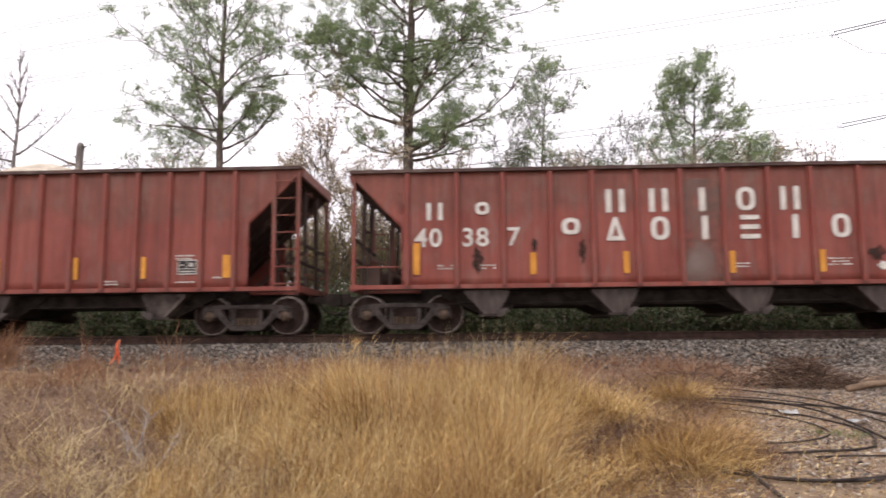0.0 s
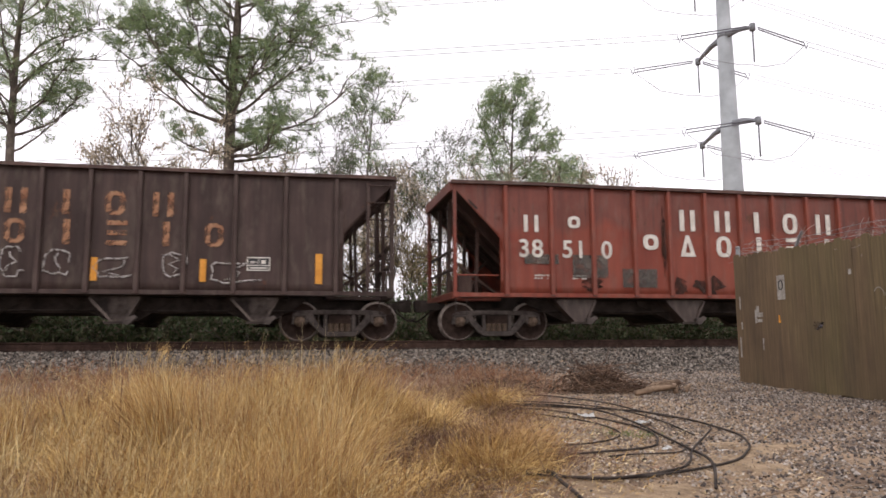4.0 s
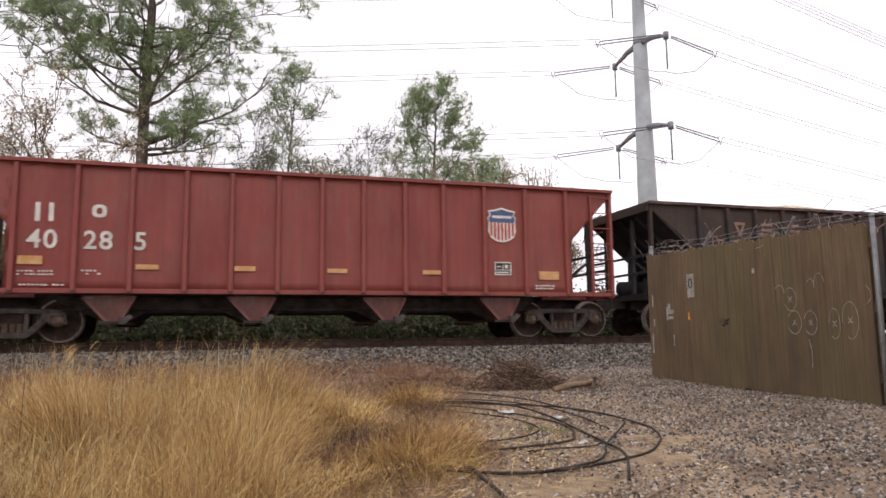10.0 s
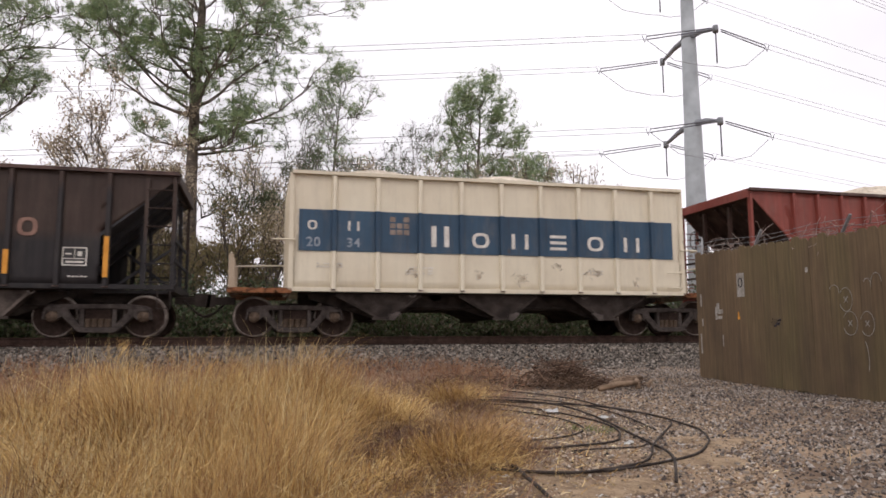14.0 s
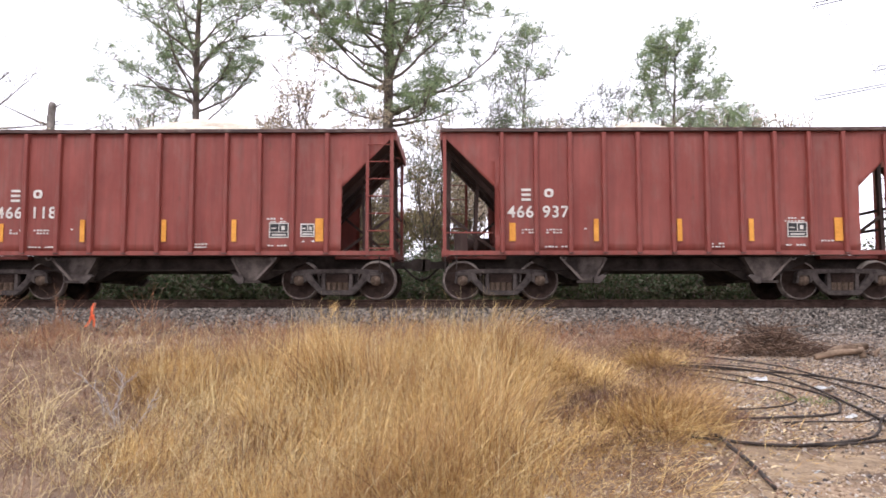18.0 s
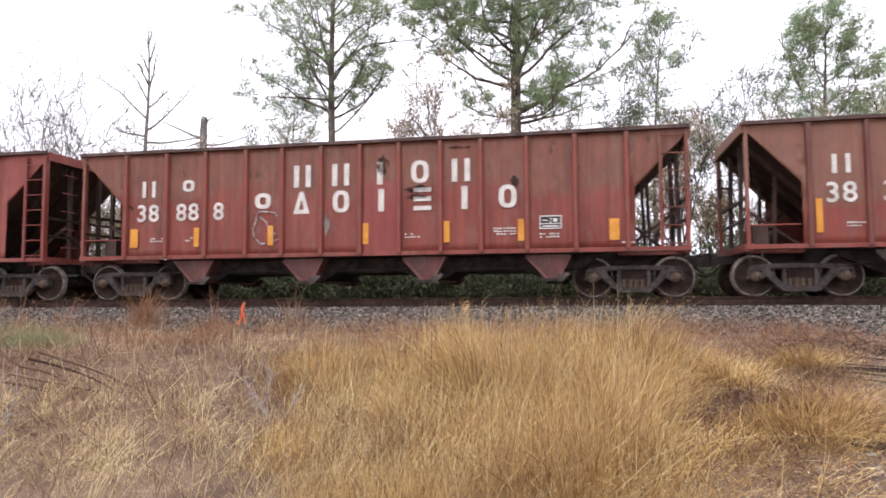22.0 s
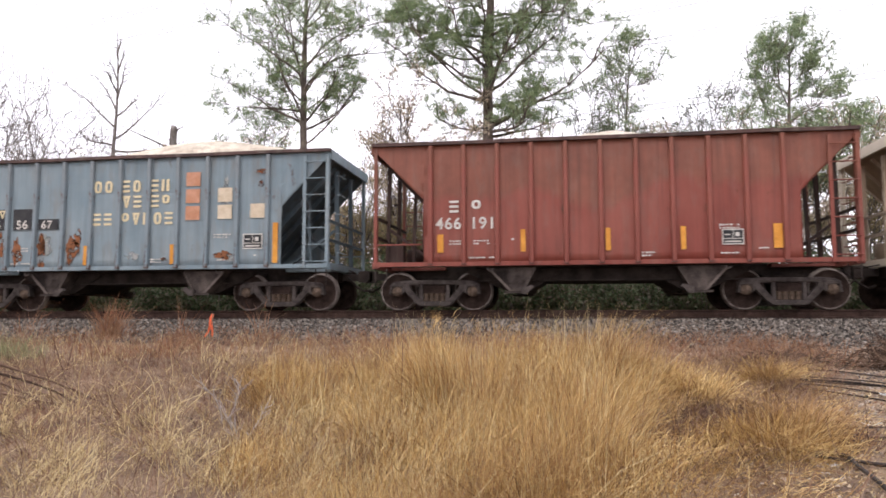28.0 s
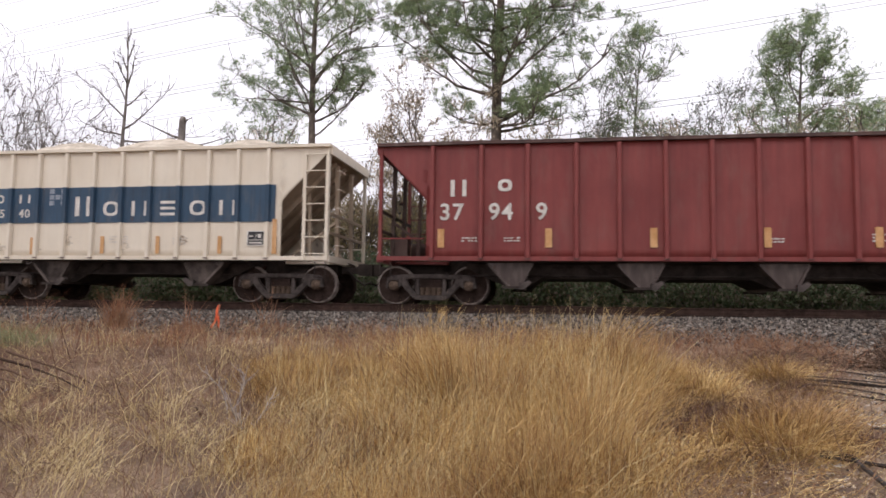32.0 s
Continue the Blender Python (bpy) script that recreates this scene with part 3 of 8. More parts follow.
def side_frame_mesh():
    """Cast truck side frame, 1.68 m between axles, seen from its outer face at y = 0: a flat arch over a spring window and two side windows."""
    bm = bmesh.new()
    prism(bm, [(-0.62, 0.135), (-0.30, 0.150), (0.30, 0.150), (0.62, 0.135), (0.98, 0.085), (1.0, 0.15), (0.90, 0.215), (0.62, 0.245), (-0.62, 0.245), (-0.90, 0.215), (-1.0, 0.15), (-0.98, 0.085)], -0.07, 0.07)
    for s in (-1, 1):
        for outline, d in (([(0.66, 0.16), (0.72, 0.06), (0.39, -0.29), (0.29, -0.20), (0.52, 0.05), (0.56, 0.16)], 0.075),
                           ([(0.26, 0.17), (0.335, 0.17), (0.345, -0.22), (0.25, -0.22)], 0.06),
                           ([(0.64, 0.19), (0.98, 0.17), (1.02, -0.06), (0.955, -0.07), (0.945, 0.10), (0.735, 0.10), (0.725, -0.07), (0.66, -0.02)], 0.09)):
            pts = [(x * s, z) for x, z in outline]
            prism(bm, pts if s > 0 else pts[::-1], -d, d)
    prism(bm, [(-0.40, -0.215), (0.40, -0.215), (0.37, -0.30), (0.30, -0.325), (-0.30, -0.325), (-0.37, -0.30)], -0.095, 0.095)
    bmesh.ops.recalc_face_normals(bm, faces=bm.faces[:])
    bmesh.ops.bevel(bm, geom=[e for e in bm.edges if e.calc_length() > 0.05], offset=0.013, segments=1, affect="EDGES")
    return mesh_of(bm, "side_frame", M["frame_dust"])


def bolster_end_mesh():
    """Ribbed end of the bolster in the spring window."""
    bm = bmesh.new()
    box(bm, -0.235, 0.235, -0.03, 0.10, -0.035, 0.125)
    for z in (-0.03, 0.045, 0.115):
        box(bm, -0.24, 0.24, -0.062, -0.03, z - 0.012, z + 0.012)
    for x in (-0.2, 0.0, 0.2):
        box(bm, x - 0.012, x + 0.012, -0.055, -0.03, -0.03, 0.115)
    return mesh_of(bm, "bolster_end", M["wheel"])


def spring_mesh():
    bm = bmesh.new()
    for x in (0.0,):
        n = 34
        pts = [(x + 0.046 * math.cos(k * 1.05), 0.046 * math.sin(k * 1.05), -0.215 + 0.18 * k / n) for k in range(n + 1)]
        tube(bm, pts, 0.022, 4)
    return mesh_of(bm, "spring", M["spring"])


def bearing_mesh():
    bm = bmesh.new()
    lathe(bm, [(0.001, -0.10), (0.05, -0.10), (0.055, -0.085), (0.10, -0.08), (0.115, -0.05), (0.115, 0.09), (0.001, 0.09)], 18)
    for k in range(3):
        a = k * 2.094 + 0.4
        box(bm, 0.07 * math.cos(a) - 0.014, 0.07 * math.cos(a) + 0.014, -0.11, -0.08, 0.07 * math.sin(a) - 0.014, 0.07 * math.sin(a) + 0.014)
    return mesh_of(bm, "bearing_cap", M["spring"])


def bolster_mesh():
    bm = bmesh.new()
    prism(bm, [(-0.19, -0.02), (0.19, -0.02), (0.22, 0.10), (0.2, 0.16), (-0.2, 0.16), (-0.22, 0.10)], -0.88, 0.88)
    box(bm, -0.3, 0.3, -0.3, 0.3, 0.2, 0.33)
    for s in (-1, 1):
        box(bm, s * 0.52 - 0.05, s * 0.52 + 0.05, -0.7, 0.7, -0.12, 0.0)
        for y in (-0.74, 0.74):
            box(bm, s * 0.45 - 0.1, s * 0.45 + 0.06, y - 0.05, y + 0.05, -0.16, 0.12)
    return mesh_of(bm, "truck", M["steel"])


WHEELS = []


def truck(car, x):
    """Two-axle truck under a wagon: bolster, side frames, springs, bearings, wheelsets."""
    t = part("truck", shared("bolster", bolster_mesh), None, car, "dusty cast-steel two-axle truck", (x, 0, 0.413))
    for s in (-1, 1):
        m = Matrix.Translation((0, s * 1.0, 0)) @ (Matrix.Rotation(math.pi, 4, "Z") if s > 0 else Matrix())
        part("side_frame", shared("side_frame", side_frame_mesh), None, t, "", m)
        part("bolster_end", shared("bolster_end", bolster_end_mesh), None, t, "", m)
        for x in (-0.186, -0.062, 0.062, 0.186):
            part("spring", shared("spring", spring_mesh), None, t, "rusty coil spring", m @ Matrix.Translation((x, 0, 0)))
        for ax in (-0.84, 0.84):
            part("bearing_cap", shared("bearing", bearing_mesh), None, t, "", Matrix.Translation((ax, 0, 0)) @ m)
    for ax in (-0.84, 0.84):
        w = part("wheelset", shared("wheelset", wheelset_mesh), None, t, "steel wheels with bright worn rims", (ax, 0, 0.007))
        WHEELS.append((w, ax))
    return t


def rib_mesh(h, mat, key):
    def make():
        bm = bmesh.new()
        w, d = 0.055, 0.095
        prof = [(-w, 0.0), (-w * 0.72, -d), (w * 0.72, -d), (w, 0.0)]
        lo, hi = [], []
        for x, y in prof:
            lo.append(bm.verts.new((x * 1.05, y, 0.0)))
            hi.append(bm.verts.new((x, y * 0.95, h)))
        for i in range(3):
            bm.faces.new((lo[i], lo[i + 1], hi[i + 1], hi[i]))
        bm.faces.new(hi[::-1])
        bm.faces.new(lo)
        bmesh.ops.recalc_face_normals(bm, faces=bm.faces[:])
        bmesh.ops.bevel(bm, geom=[e for e in bm.edges if abs(e.verts[0].co.z - e.verts[1].co.z) > 0.5], offset=0.01, segments=1, affect="EDGES")
        return mesh_of(bm, "rib", mat)
    return shared(("rib", key, round(h, 2)), make)


def side_sheet(h, a, drop, lo, top, mat, seed):
    """Side sheet with its slanted end cuts, thin and softly dented."""
    bm = bmesh.new()
    rows = 12
    xs = [(-h + a * i / 8, top - 0.12 - (drop - 0.12) * i / 8) for i in range(9)]
    n = 64
    xs += [(-h + a + 0.002 + (2 * h - 2 * a - 0.004) * i / n, lo) for i in range(n + 1)]
    xs += [(-x, z) for x, z in xs[8::-1]]
    prev = None
    for x, zb in xs:
        col = []
        for k in range(rows + 1):
            z = zb + (top - zb) * k / rows
            y = 0.016 * noise.noise(Vector((x * 0.8, z * 1.2, seed))) + 0.007 * noise.noise(Vector((x * 3.0, z * 3.0, seed + 5)))
            col.append(bm.verts.new((x, y, z)))
        if prev:
            for k in range(rows):
                bm.faces.new((prev[k], col[k], col[k + 1], prev[k + 1])).smooth = True
        prev = col
    bmesh.ops.recalc_face_normals(bm, faces=bm.faces[:])
    if max(bm.faces, key=lambda f: f.calc_area()).normal.y > 0:
        bmesh.ops.reverse_faces(bm, faces=bm.faces[:])
    bmesh.ops.solidify(bm, geom=bm.faces[:], thickness=0.02)
    return mesh_of(bm, "side_sheet", mat)


def chute(car, wide, deep, mat, m):
    """Discharge chute: an outer plate that narrows downward, the wider slopes of the hopper set back behind it, edge bars and a gate."""
    w0, w1, off = wide / 2, 0.11, 0.10

    def plate():
        bm = bmesh.new()
        prism(bm, [(-w0, 0.0), (w0, 0.0), (off + w1, -deep), (off - w1, -deep)], -1.36, 1.36)
        bmesh.ops.recalc_face_normals(bm, faces=bm.faces[:])
        return mesh_of(bm, "hopper_chute", mat)

    # set-back slopes: the dark steel colour also carries the shade of the recess
    def slope():
        bm = bmesh.new()
        prism(bm, [(-w0 - 0.55, 0.0), (w0 + 0.55, 0.0), (w0 + 0.5, -0.1), (off + w1 + 0.16, -deep + 0.04), (off - w1 - 0.16, -deep + 0.04), (-w0 - 0.5, -0.1)], -0.95, 0.95)
        bmesh.ops.recalc_face_normals(bm, faces=bm.faces[:])
        return mesh_of(bm, "hopper_slope", M["steel"])

    def edge_bar(x0, x1):
        bm = bmesh.new()
        bar(bm, (x0, 0, -0.03), (x1, 0, -deep), 0.04, 0.05)
        return mesh_of(bm, "edge_bar", mat)

    def gate():
        bm = bmesh.new()
        bar(bm, (off - 0.26, 0, -deep - 0.01), (off + 0.26, 0, -deep - 0.01), 0.05, 0.05)
        return mesh_of(bm, "gate_bar", M["steel"])

    def latch():
        bm = bmesh.new()
        prism(bm, [(off + 0.10, -deep - 0.04), (off + 0.20, -deep - 0.05), (off + 0.36, -deep + 0.10), (off + 0.30, -deep + 0.15), (off + 0.20, -deep + 0.10), (off + 0.10, -deep + 0.09)], -0.06, 0.06)
        return mesh_of(bm, "gate_latch", M["frame_dust"])
    key = (wide, mat.name)
    ob = part("hopper_chute", shared(("chute", key), plate), None, car, "dusty steel discharge chute", m)
    part("hopper_slope", shared(("slope", key), slope), None, ob)
    for s in (-1, 1):
        at = (0, s * 1.38, 0)
        part("edge_bar", shared(("edge_a", key), lambda: edge_bar(-w0 + 0.02, off - w1)), None, ob, "", at)
        part("edge_bar", shared(("edge_b", key), lambda: edge_bar(w0 - 0.02, off + w1)), None, ob, "", at)
        part("gate_bar", shared(("gate", key), gate), None, ob, "", (0, s * 1.43, 0))
        part("gate_latch", shared(("latch", key), latch), None, ob, "", (0, s * 1.42, 0))


def coupler_mesh():
    bm = bmesh.new()
    box(bm, 0.0, 0.45, -0.08, 0.08, -0.09, 0.07)
    prism(bm, [(0.42, -0.13), (0.62, -0.15), (0.68, -0.05), (0.68, 0.10), (0.6, 0.14), (0.42, 0.13)], -0.16, 0.05)
    prism(bm, [(0.6, -0.14), (0.72, -0.14), (0.74, 0.12), (0.6, 0.13)], -0.05, 0.15)
    tube(bm, [(0.2, -0.3, -0.02), (0.45, -0.36, -0.26), (0.62, -0.34, -0.36), (0.8, -0.28, -0.3)], 0.025)
    tube(bm, [(0.1, -0.1, 0.1), (0.45, -0.5, 0.06), (0.5, -1.25, 0.08)], 0.014)
    return mesh_of(bm, "coupler", M["steel"])


def rungs(bm, x0, x1, y, z0, z1, n, r=0.011, out=0.05):
    for k in range(n):
        z = z0 + (z1 - z0) * k / (n - 1)
        tube(bm, [(x0, y + out, z), (x0 + 0.02, y, z), (x1 - 0.02, y, z), (x1, y + out, z)], r, 5)


def digits(text, size, mat, parent, at, name="number"):
    """Numbers in the built-in font, turned into a mesh that stands on the side sheet."""
    cu = bpy.data.curves.new(name, "FONT")
    cu.body, cu.size, cu.extrude, cu.offset, cu.space_character = text, size * 1.38, 0.002, size * 0.022, 1.12
    tmp = bpy.data.objects.new(name, cu)
    scene.collection.objects.link(tmp)
    bpy.context.view_layer.update()
    me = bpy.data.meshes.new_from_object(tmp)
    bpy.data.objects.remove(tmp)
    bm = bmesh.new()
    bm.from_mesh(me)
    bm.verts.index_update()
    bm.faces.index_update()
    bpy.data.meshes.remove(me)
    left = set(bm.verts)
    place = Matrix.Translation(at) @ Matrix.Rotation(math.pi / 2, 4, "X")
    while left:
        grown, edge = set(), [min(left, key=lambda q: (q.co.x, q.co.y, q.co.z))]
        while edge:
            v = edge.pop()
            if v not in grown:
                grown.add(v)
                edge += [e.other_vert(v) for e in v.link_edges]
        left -= grown
        one = bmesh.new()
        to = {v: one.verts.new(v.co) for v in sorted(grown, key=lambda q: q.index)}
        for f in sorted({f for v in grown for f in v.link_faces}, key=lambda q: q.index):
            one.faces.new([to[v] for v in f.verts])
        part("numeral", one, mat, parent, "painted numeral", place)
    bm.free()


def plain_shape(w, h, kind, stroke=0.24):
    """A flat painted shape: bar, pair of bars, ring, upper ring, peak, vee or stack of level bars."""
    bm = bmesh.new()
    s = h * stroke

    def ring_of(outer, inner):
        n = len(outer)
        v = [[[bm.verts.new((x, y, z)) for x, z in r] for r in (outer, inner)] for y in (-0.003, 0.0)]
        for i in range(n):
            j = (i + 1) % n
            bm.faces.new((v[0][0][i], v[0][0][j], v[0][1][j], v[0][1][i]))
            bm.faces.new((v[0][0][j], v[0][0][i], v[1][0][i], v[1][0][j]))
            bm.faces.new((v[0][1][i], v[0][1][j], v[1][1][j], v[1][1][i]))

    def oval(z0, z1, k=16):
        def loop(a, b):
            return [(w / 2 + a * math.copysign(abs(math.cos(6.2832 * i / k)) ** 0.75, math.cos(6.2832 * i / k)), (z0 + z1) / 2 + b * math.copysign(abs(math.sin(6.2832 * i / k)) ** 0.75, math.sin(6.2832 * i / k))) for i in range(k)]
        ring_of(loop(w / 2, (z1 - z0) / 2), loop(w / 2 - s * 0.95, (z1 - z0) / 2 - s * 0.75))
    if kind == "bar":
        box(bm, 0, w, -0.003, 0, 0, h)
    elif kind == "pair":
        box(bm, 0, s, -0.003, 0, 0, h), box(bm, w - s, w, -0.003, 0, 0, h)
    elif kind == "stack":
        for z in (0.0, (h - s * 0.8) / 2, h - s * 0.8):
            box(bm, 0, w, -0.003, 0, z, z + s * 0.8)
    elif kind == "upper":
        oval(h * 0.28, h)
    elif kind in ("peak", "vee"):
        a = [(0, 0), (w, 0), (w / 2 + s * 0.35, h), (w / 2 - s * 0.35, h)]
        b = [(s * 1.1, s * 0.8), (w - s * 1.1, s * 0.8), (w / 2 + s * 0.05, h - s * 1.5), (w / 2 - s * 0.05, h - s * 1.5)]
        if kind == "vee":
            a, b = [(x, h - z) for x, z in a[::-1]], [(x, h - z) for x, z in b[::-1]]
        ring_of(a, b)
    else:
        oval(0, h)
    return bm


def shapes(x, step, z, w, h, kinds, thin=0.13):
    """A row of plain shapes, step apart."""
    return [(x + step * i + ((w - thin) / 2 if k == "bar" else 0.0), z, thin if k == "bar" else w, h, k) for i, k in enumerate(kinds.split())]


def stencil_panel(car, x, z, w, h, y):
    bm = bmesh.new()
    box(bm, x, x + w, y - 0.004, y, z, z + h, 0)
    board = part("stencil_panel", bm, M["black_panel"], car, "black inspection panel with white bars")
    bm = bmesh.new()
    e = 0.022
    for q in ((x, x + w, z, z + e), (x, x + w, z + h - e, z + h), (x, x + e, z, z + h), (x + w - e, x + w, z, z + h), (x, x + w, z + h * 0.36, z + h * 0.36 + e * 0.7), (x + w * 0.5 - 0.006, x + w * 0.5 + 0.006, z + h * 0.36, z + h)):
        box(bm, q[0], q[1], y - 0.008, y - 0.004, q[2], q[3], 1)
    box(bm, x + w * 0.12, x + w * 0.36, y - 0.008, y - 0.004, z + h * 0.60, z + h * 0.68, 1)
    box(bm, x + w * 0.62, x + w * 0.80, y - 0.008, y - 0.004, z + h * 0.52, z + h * 0.78, 1)
    box(bm, x + w * 0.14, x + w * 0.86, y - 0.008, y - 0.004, z + h * 0.15, z + h * 0.25, 1)
    tagged(part("panel_print", bm, [M["white"], M["white"]], board), kind="stuff")


def small_print(car, spots, y, mat=None):
    """Rows of short bars where small stencilled print stands."""
    bm = bmesh.new()
    for x, z, w, lines in spots:
        for k in range(lines):
            for q in range(max(1, int(w / 0.07))):
                if random.random() < 0.85:
                    box(bm, x + q * 0.07, x + q * 0.07 + 0.07 * random.uniform(0.5, 0.85), y - 0.003, y, z - k * 0.062, z - k * 0.062 + 0.034 * random.uniform(0.7, 1.0))
    tagged(part("small_print", bm, mat or M["white"], car, "rows of small white stencilled bars"), kind="stuff")


def spray(car, x0, x1, z0, z1, n, y, seed):
    """Sprayed scrawl that spells nothing: dull rounded fields, each with a pale outline and a few loops."""
    r = random.Random(seed)
    step = (x1 - x0) / n
    for k in range(n):
        cx, cz = x0 + step * (k + 0.5), (z0 + z1) / 2 + r.uniform(-0.05, 0.05)
        rx, rz = step * 0.52, (z1 - z0) / 2
        wob = [r.uniform(0.72, 1.12) for _ in range(14)]
        ring = [(cx + rx * wob[i] * math.copysign(abs(math.cos(6.2832 * i / 14)) ** 0.6, math.cos(6.2832 * i / 14)), cz + rz * wob[i] * math.copysign(abs(math.sin(6.2832 * i / 14)) ** 0.6, math.sin(6.2832 * i / 14))) for i in range(14)]
        if n > 1:
            bm = bmesh.new()
            prism(bm, ring, y - 0.006 - 0.0015 * (k % 2), y + 0.01)
            bmesh.ops.recalc_face_normals(bm, faces=bm.faces[:])
            part("spray_field", bm, SPRAY_FILL, car, "dull tan sprayed field")
        for pts in ([(x, y - 0.010, z) for x, z in ring[r.randint(0, 2):]], [(cx + rx * r.uniform(-0.6, 0.6), y - 0.010, cz + rz * (0.7 - 0.35 * i)) for i in range(5)]):
            bm = bmesh.new()
            tube(bm, pts, 0.022, 4)
            bmesh.ops.scale(bm, vec=(1, 0.3, 1), space=Matrix.Translation((0, 0.010 - y, 0)), verts=bm.verts[:])
            part("spray_line", bm, SPRAY_LINE if n > 1 else CHALK_LINE, car, "pale sprayed loop that spells nothing")


def load_mesh(h, top, peaks, seed):
    """Heaped crushed stone: mounds between the sides."""
    xs, ys = np.linspace(-h + 0.5, h - 0.5, 70), np.linspace(-1.42, 1.42, 17)
    gx, gy = np.meshgrid(xs, ys)
    z = np.full(gx.shape, top - 0.35)
    for px, ph, pw in peaks:
        z = np.maximum(z, top - 0.35 + (ph + 0.27) * np.clip(1 - np.hypot((gx - px) / pw, gy / 2.0) ** 1.5, 0, 1))
    r = np.random.default_rng(seed)
    z += r.normal(0, 0.012, z.shape)
    z = np.where(np.abs(gy) > 1.4, np.minimum(z, top - 0.1), z)
    v = np.stack([gx, gy, z], -1).reshape(-1, 3)
    i = np.arange(gx.size).reshape(gx.shape)
    f = np.stack([i[:-1, :-1], i[:-1, 1:], i[1:, 1:], i[1:, :-1]], -1).reshape(-1, 4)
    return loose("stone_load", v, f, M["stone_load"])


def open_ends(car, cfg, h, a, hw, S, T, mat):
    # slope sheets, ends and posts
    for s in (-1, 1):
        bm = bmesh.new()
        o = [(s * (h - 0.02), T - 0.06), (s * (h - 0.02), T - 0.14), (s * (h - 2.45), S + 0.1), (s * (h - 2.55), S + 0.1)]
        prism(bm, o if s > 0 else o[::-1], -hw + 0.01, hw - 0.01)
        bmesh.ops.recalc_face_normals(bm, faces=bm.faces[:])
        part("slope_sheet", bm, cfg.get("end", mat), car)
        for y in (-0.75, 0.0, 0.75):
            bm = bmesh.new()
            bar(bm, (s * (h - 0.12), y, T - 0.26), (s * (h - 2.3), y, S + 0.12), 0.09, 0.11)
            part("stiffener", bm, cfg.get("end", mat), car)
        bm = bmesh.new()
        box(bm, min(s * h, s * (h + 0.05)), max(s * h, s * (h + 0.05)), -hw, hw, T - 0.22, T)
        part("end_rail", bm, mat, car)
        bm = bmesh.new()
        box(bm, min(s * (h - 0.14), s * (h + 0.02)), max(s * (h - 0.14), s * (h + 0.02)), -hw, hw, S - 0.06, S + 0.09)
        box(bm, min(s * (h - 0.14), s * (h - a - 0.3)), max(s * (h - 0.14), s * (h - a - 0.3)), -0.42, 0.42, S - 0.04, S + 0.03)
        part("end_sill", bm, mat, car)
        for y in (-hw + 0.03, hw - 0.03):
            bm = bmesh.new()
            bar(bm, (s * (h - 0.05), y, S), (s * (h - 0.05), y, T - 0.05), 0.11, 0.07, (1, 0, 0))
            part("corner_post", bm, mat, car)
        for y in (-0.55, 0.55):
            bm = bmesh.new()
            bar(bm, (s * (h - 0.10), y, S), (s * (h - 0.14), y, T - 0.3), 0.09, 0.09, (1, 0, 0))
            bar(bm, (s * (h - 0.72), y * 1.2, S), (s * (h - 0.78), y * 1.2, T - 0.9), 0.07, 0.07, (1, 0, 0))
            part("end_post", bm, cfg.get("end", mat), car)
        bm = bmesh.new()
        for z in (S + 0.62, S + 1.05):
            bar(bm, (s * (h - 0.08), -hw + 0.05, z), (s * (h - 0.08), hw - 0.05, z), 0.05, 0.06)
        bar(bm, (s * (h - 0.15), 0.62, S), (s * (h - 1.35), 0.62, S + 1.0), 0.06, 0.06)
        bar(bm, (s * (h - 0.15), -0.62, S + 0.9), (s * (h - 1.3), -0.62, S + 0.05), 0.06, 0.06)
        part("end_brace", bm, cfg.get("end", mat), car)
        # ladders: the near side of the right end and the far side of the left end, and grab irons on the others
        y = -hw * s
        bm = bmesh.new()
        for x in (h - 0.56, h - 0.04):
            bar(bm, (s * x, y - 0.05 * s, S - 0.02), (s * x, y - 0.05 * s, T - 0.14), 0.07, 0.045, (0, 1, 0))
        for k in range(7):
            z = S + 0.12 + k * 0.37
            if z < T - 0.15:
                tube(bm, [(s * (h - 0.56), y - 0.07 * s, z), (s * (h - 0.04), y - 0.07 * s, z)], 0.014, 5)
        part("ladder", bm, mat, car)
        for k in range(5):
            bm = bmesh.new()
            z, yy = S + 0.35 + k * (T - 0.85 - S) / 4, (1.0 if s < 0 else -1.0)
            tube(bm, [(s * h, yy, z), (s * (h + 0.07), yy, z), (s * (h + 0.07), yy + 0.46, z), (s * h, yy + 0.46, z)], 0.012, 5)
            part("grab_iron", bm, mat, car)
        bm = bmesh.new()
        rungs(bm, -s * (h - 0.02), -s * (h - a + 0.05), y, S + 0.45, S + 0.46, 2, 0.012, 0.03 * s)
        part("grab_iron", bm, mat, car)
        bm = bmesh.new()
        tube(bm, [(s * (h - 0.30), -hw, S - 0.05), (s * (h - 0.30), -hw, S - 0.40), (s * (h - 0.06), -hw, S - 0.40), (s * (h - 0.06), -hw, S - 0.05)], 0.014, 5)
        part("stirrup", bm, M["steel"], car)
        part("coupler", shared("coupler", coupler_mesh), None, car, "dark steel coupler with air hose", Matrix.Translation((s * (h - 0.12), 0, 0.80)) @ Matrix.Rotation(0 if s > 0 else math.pi, 4, "Z"))
    # brake gear on the left end
    bm = bmesh.new()
    tube(bm, [(-h + 0.55, -0.2, S + 0.28), (-h + 0.95, -0.2, S + 0.28)], [0.17, 0.17], 14)
    part("brake_cylinder", bm, cfg.get("end", mat), car)
    bm = bmesh.new()
    tube(bm, [(-h + 0.35, 0.55, S + 0.32), (-h + 1.1, 0.55, S + 0.32)], [0.2, 0.2], 14)
    part("air_tank", bm, cfg.get("end", mat), car)
    bm = bmesh.new()
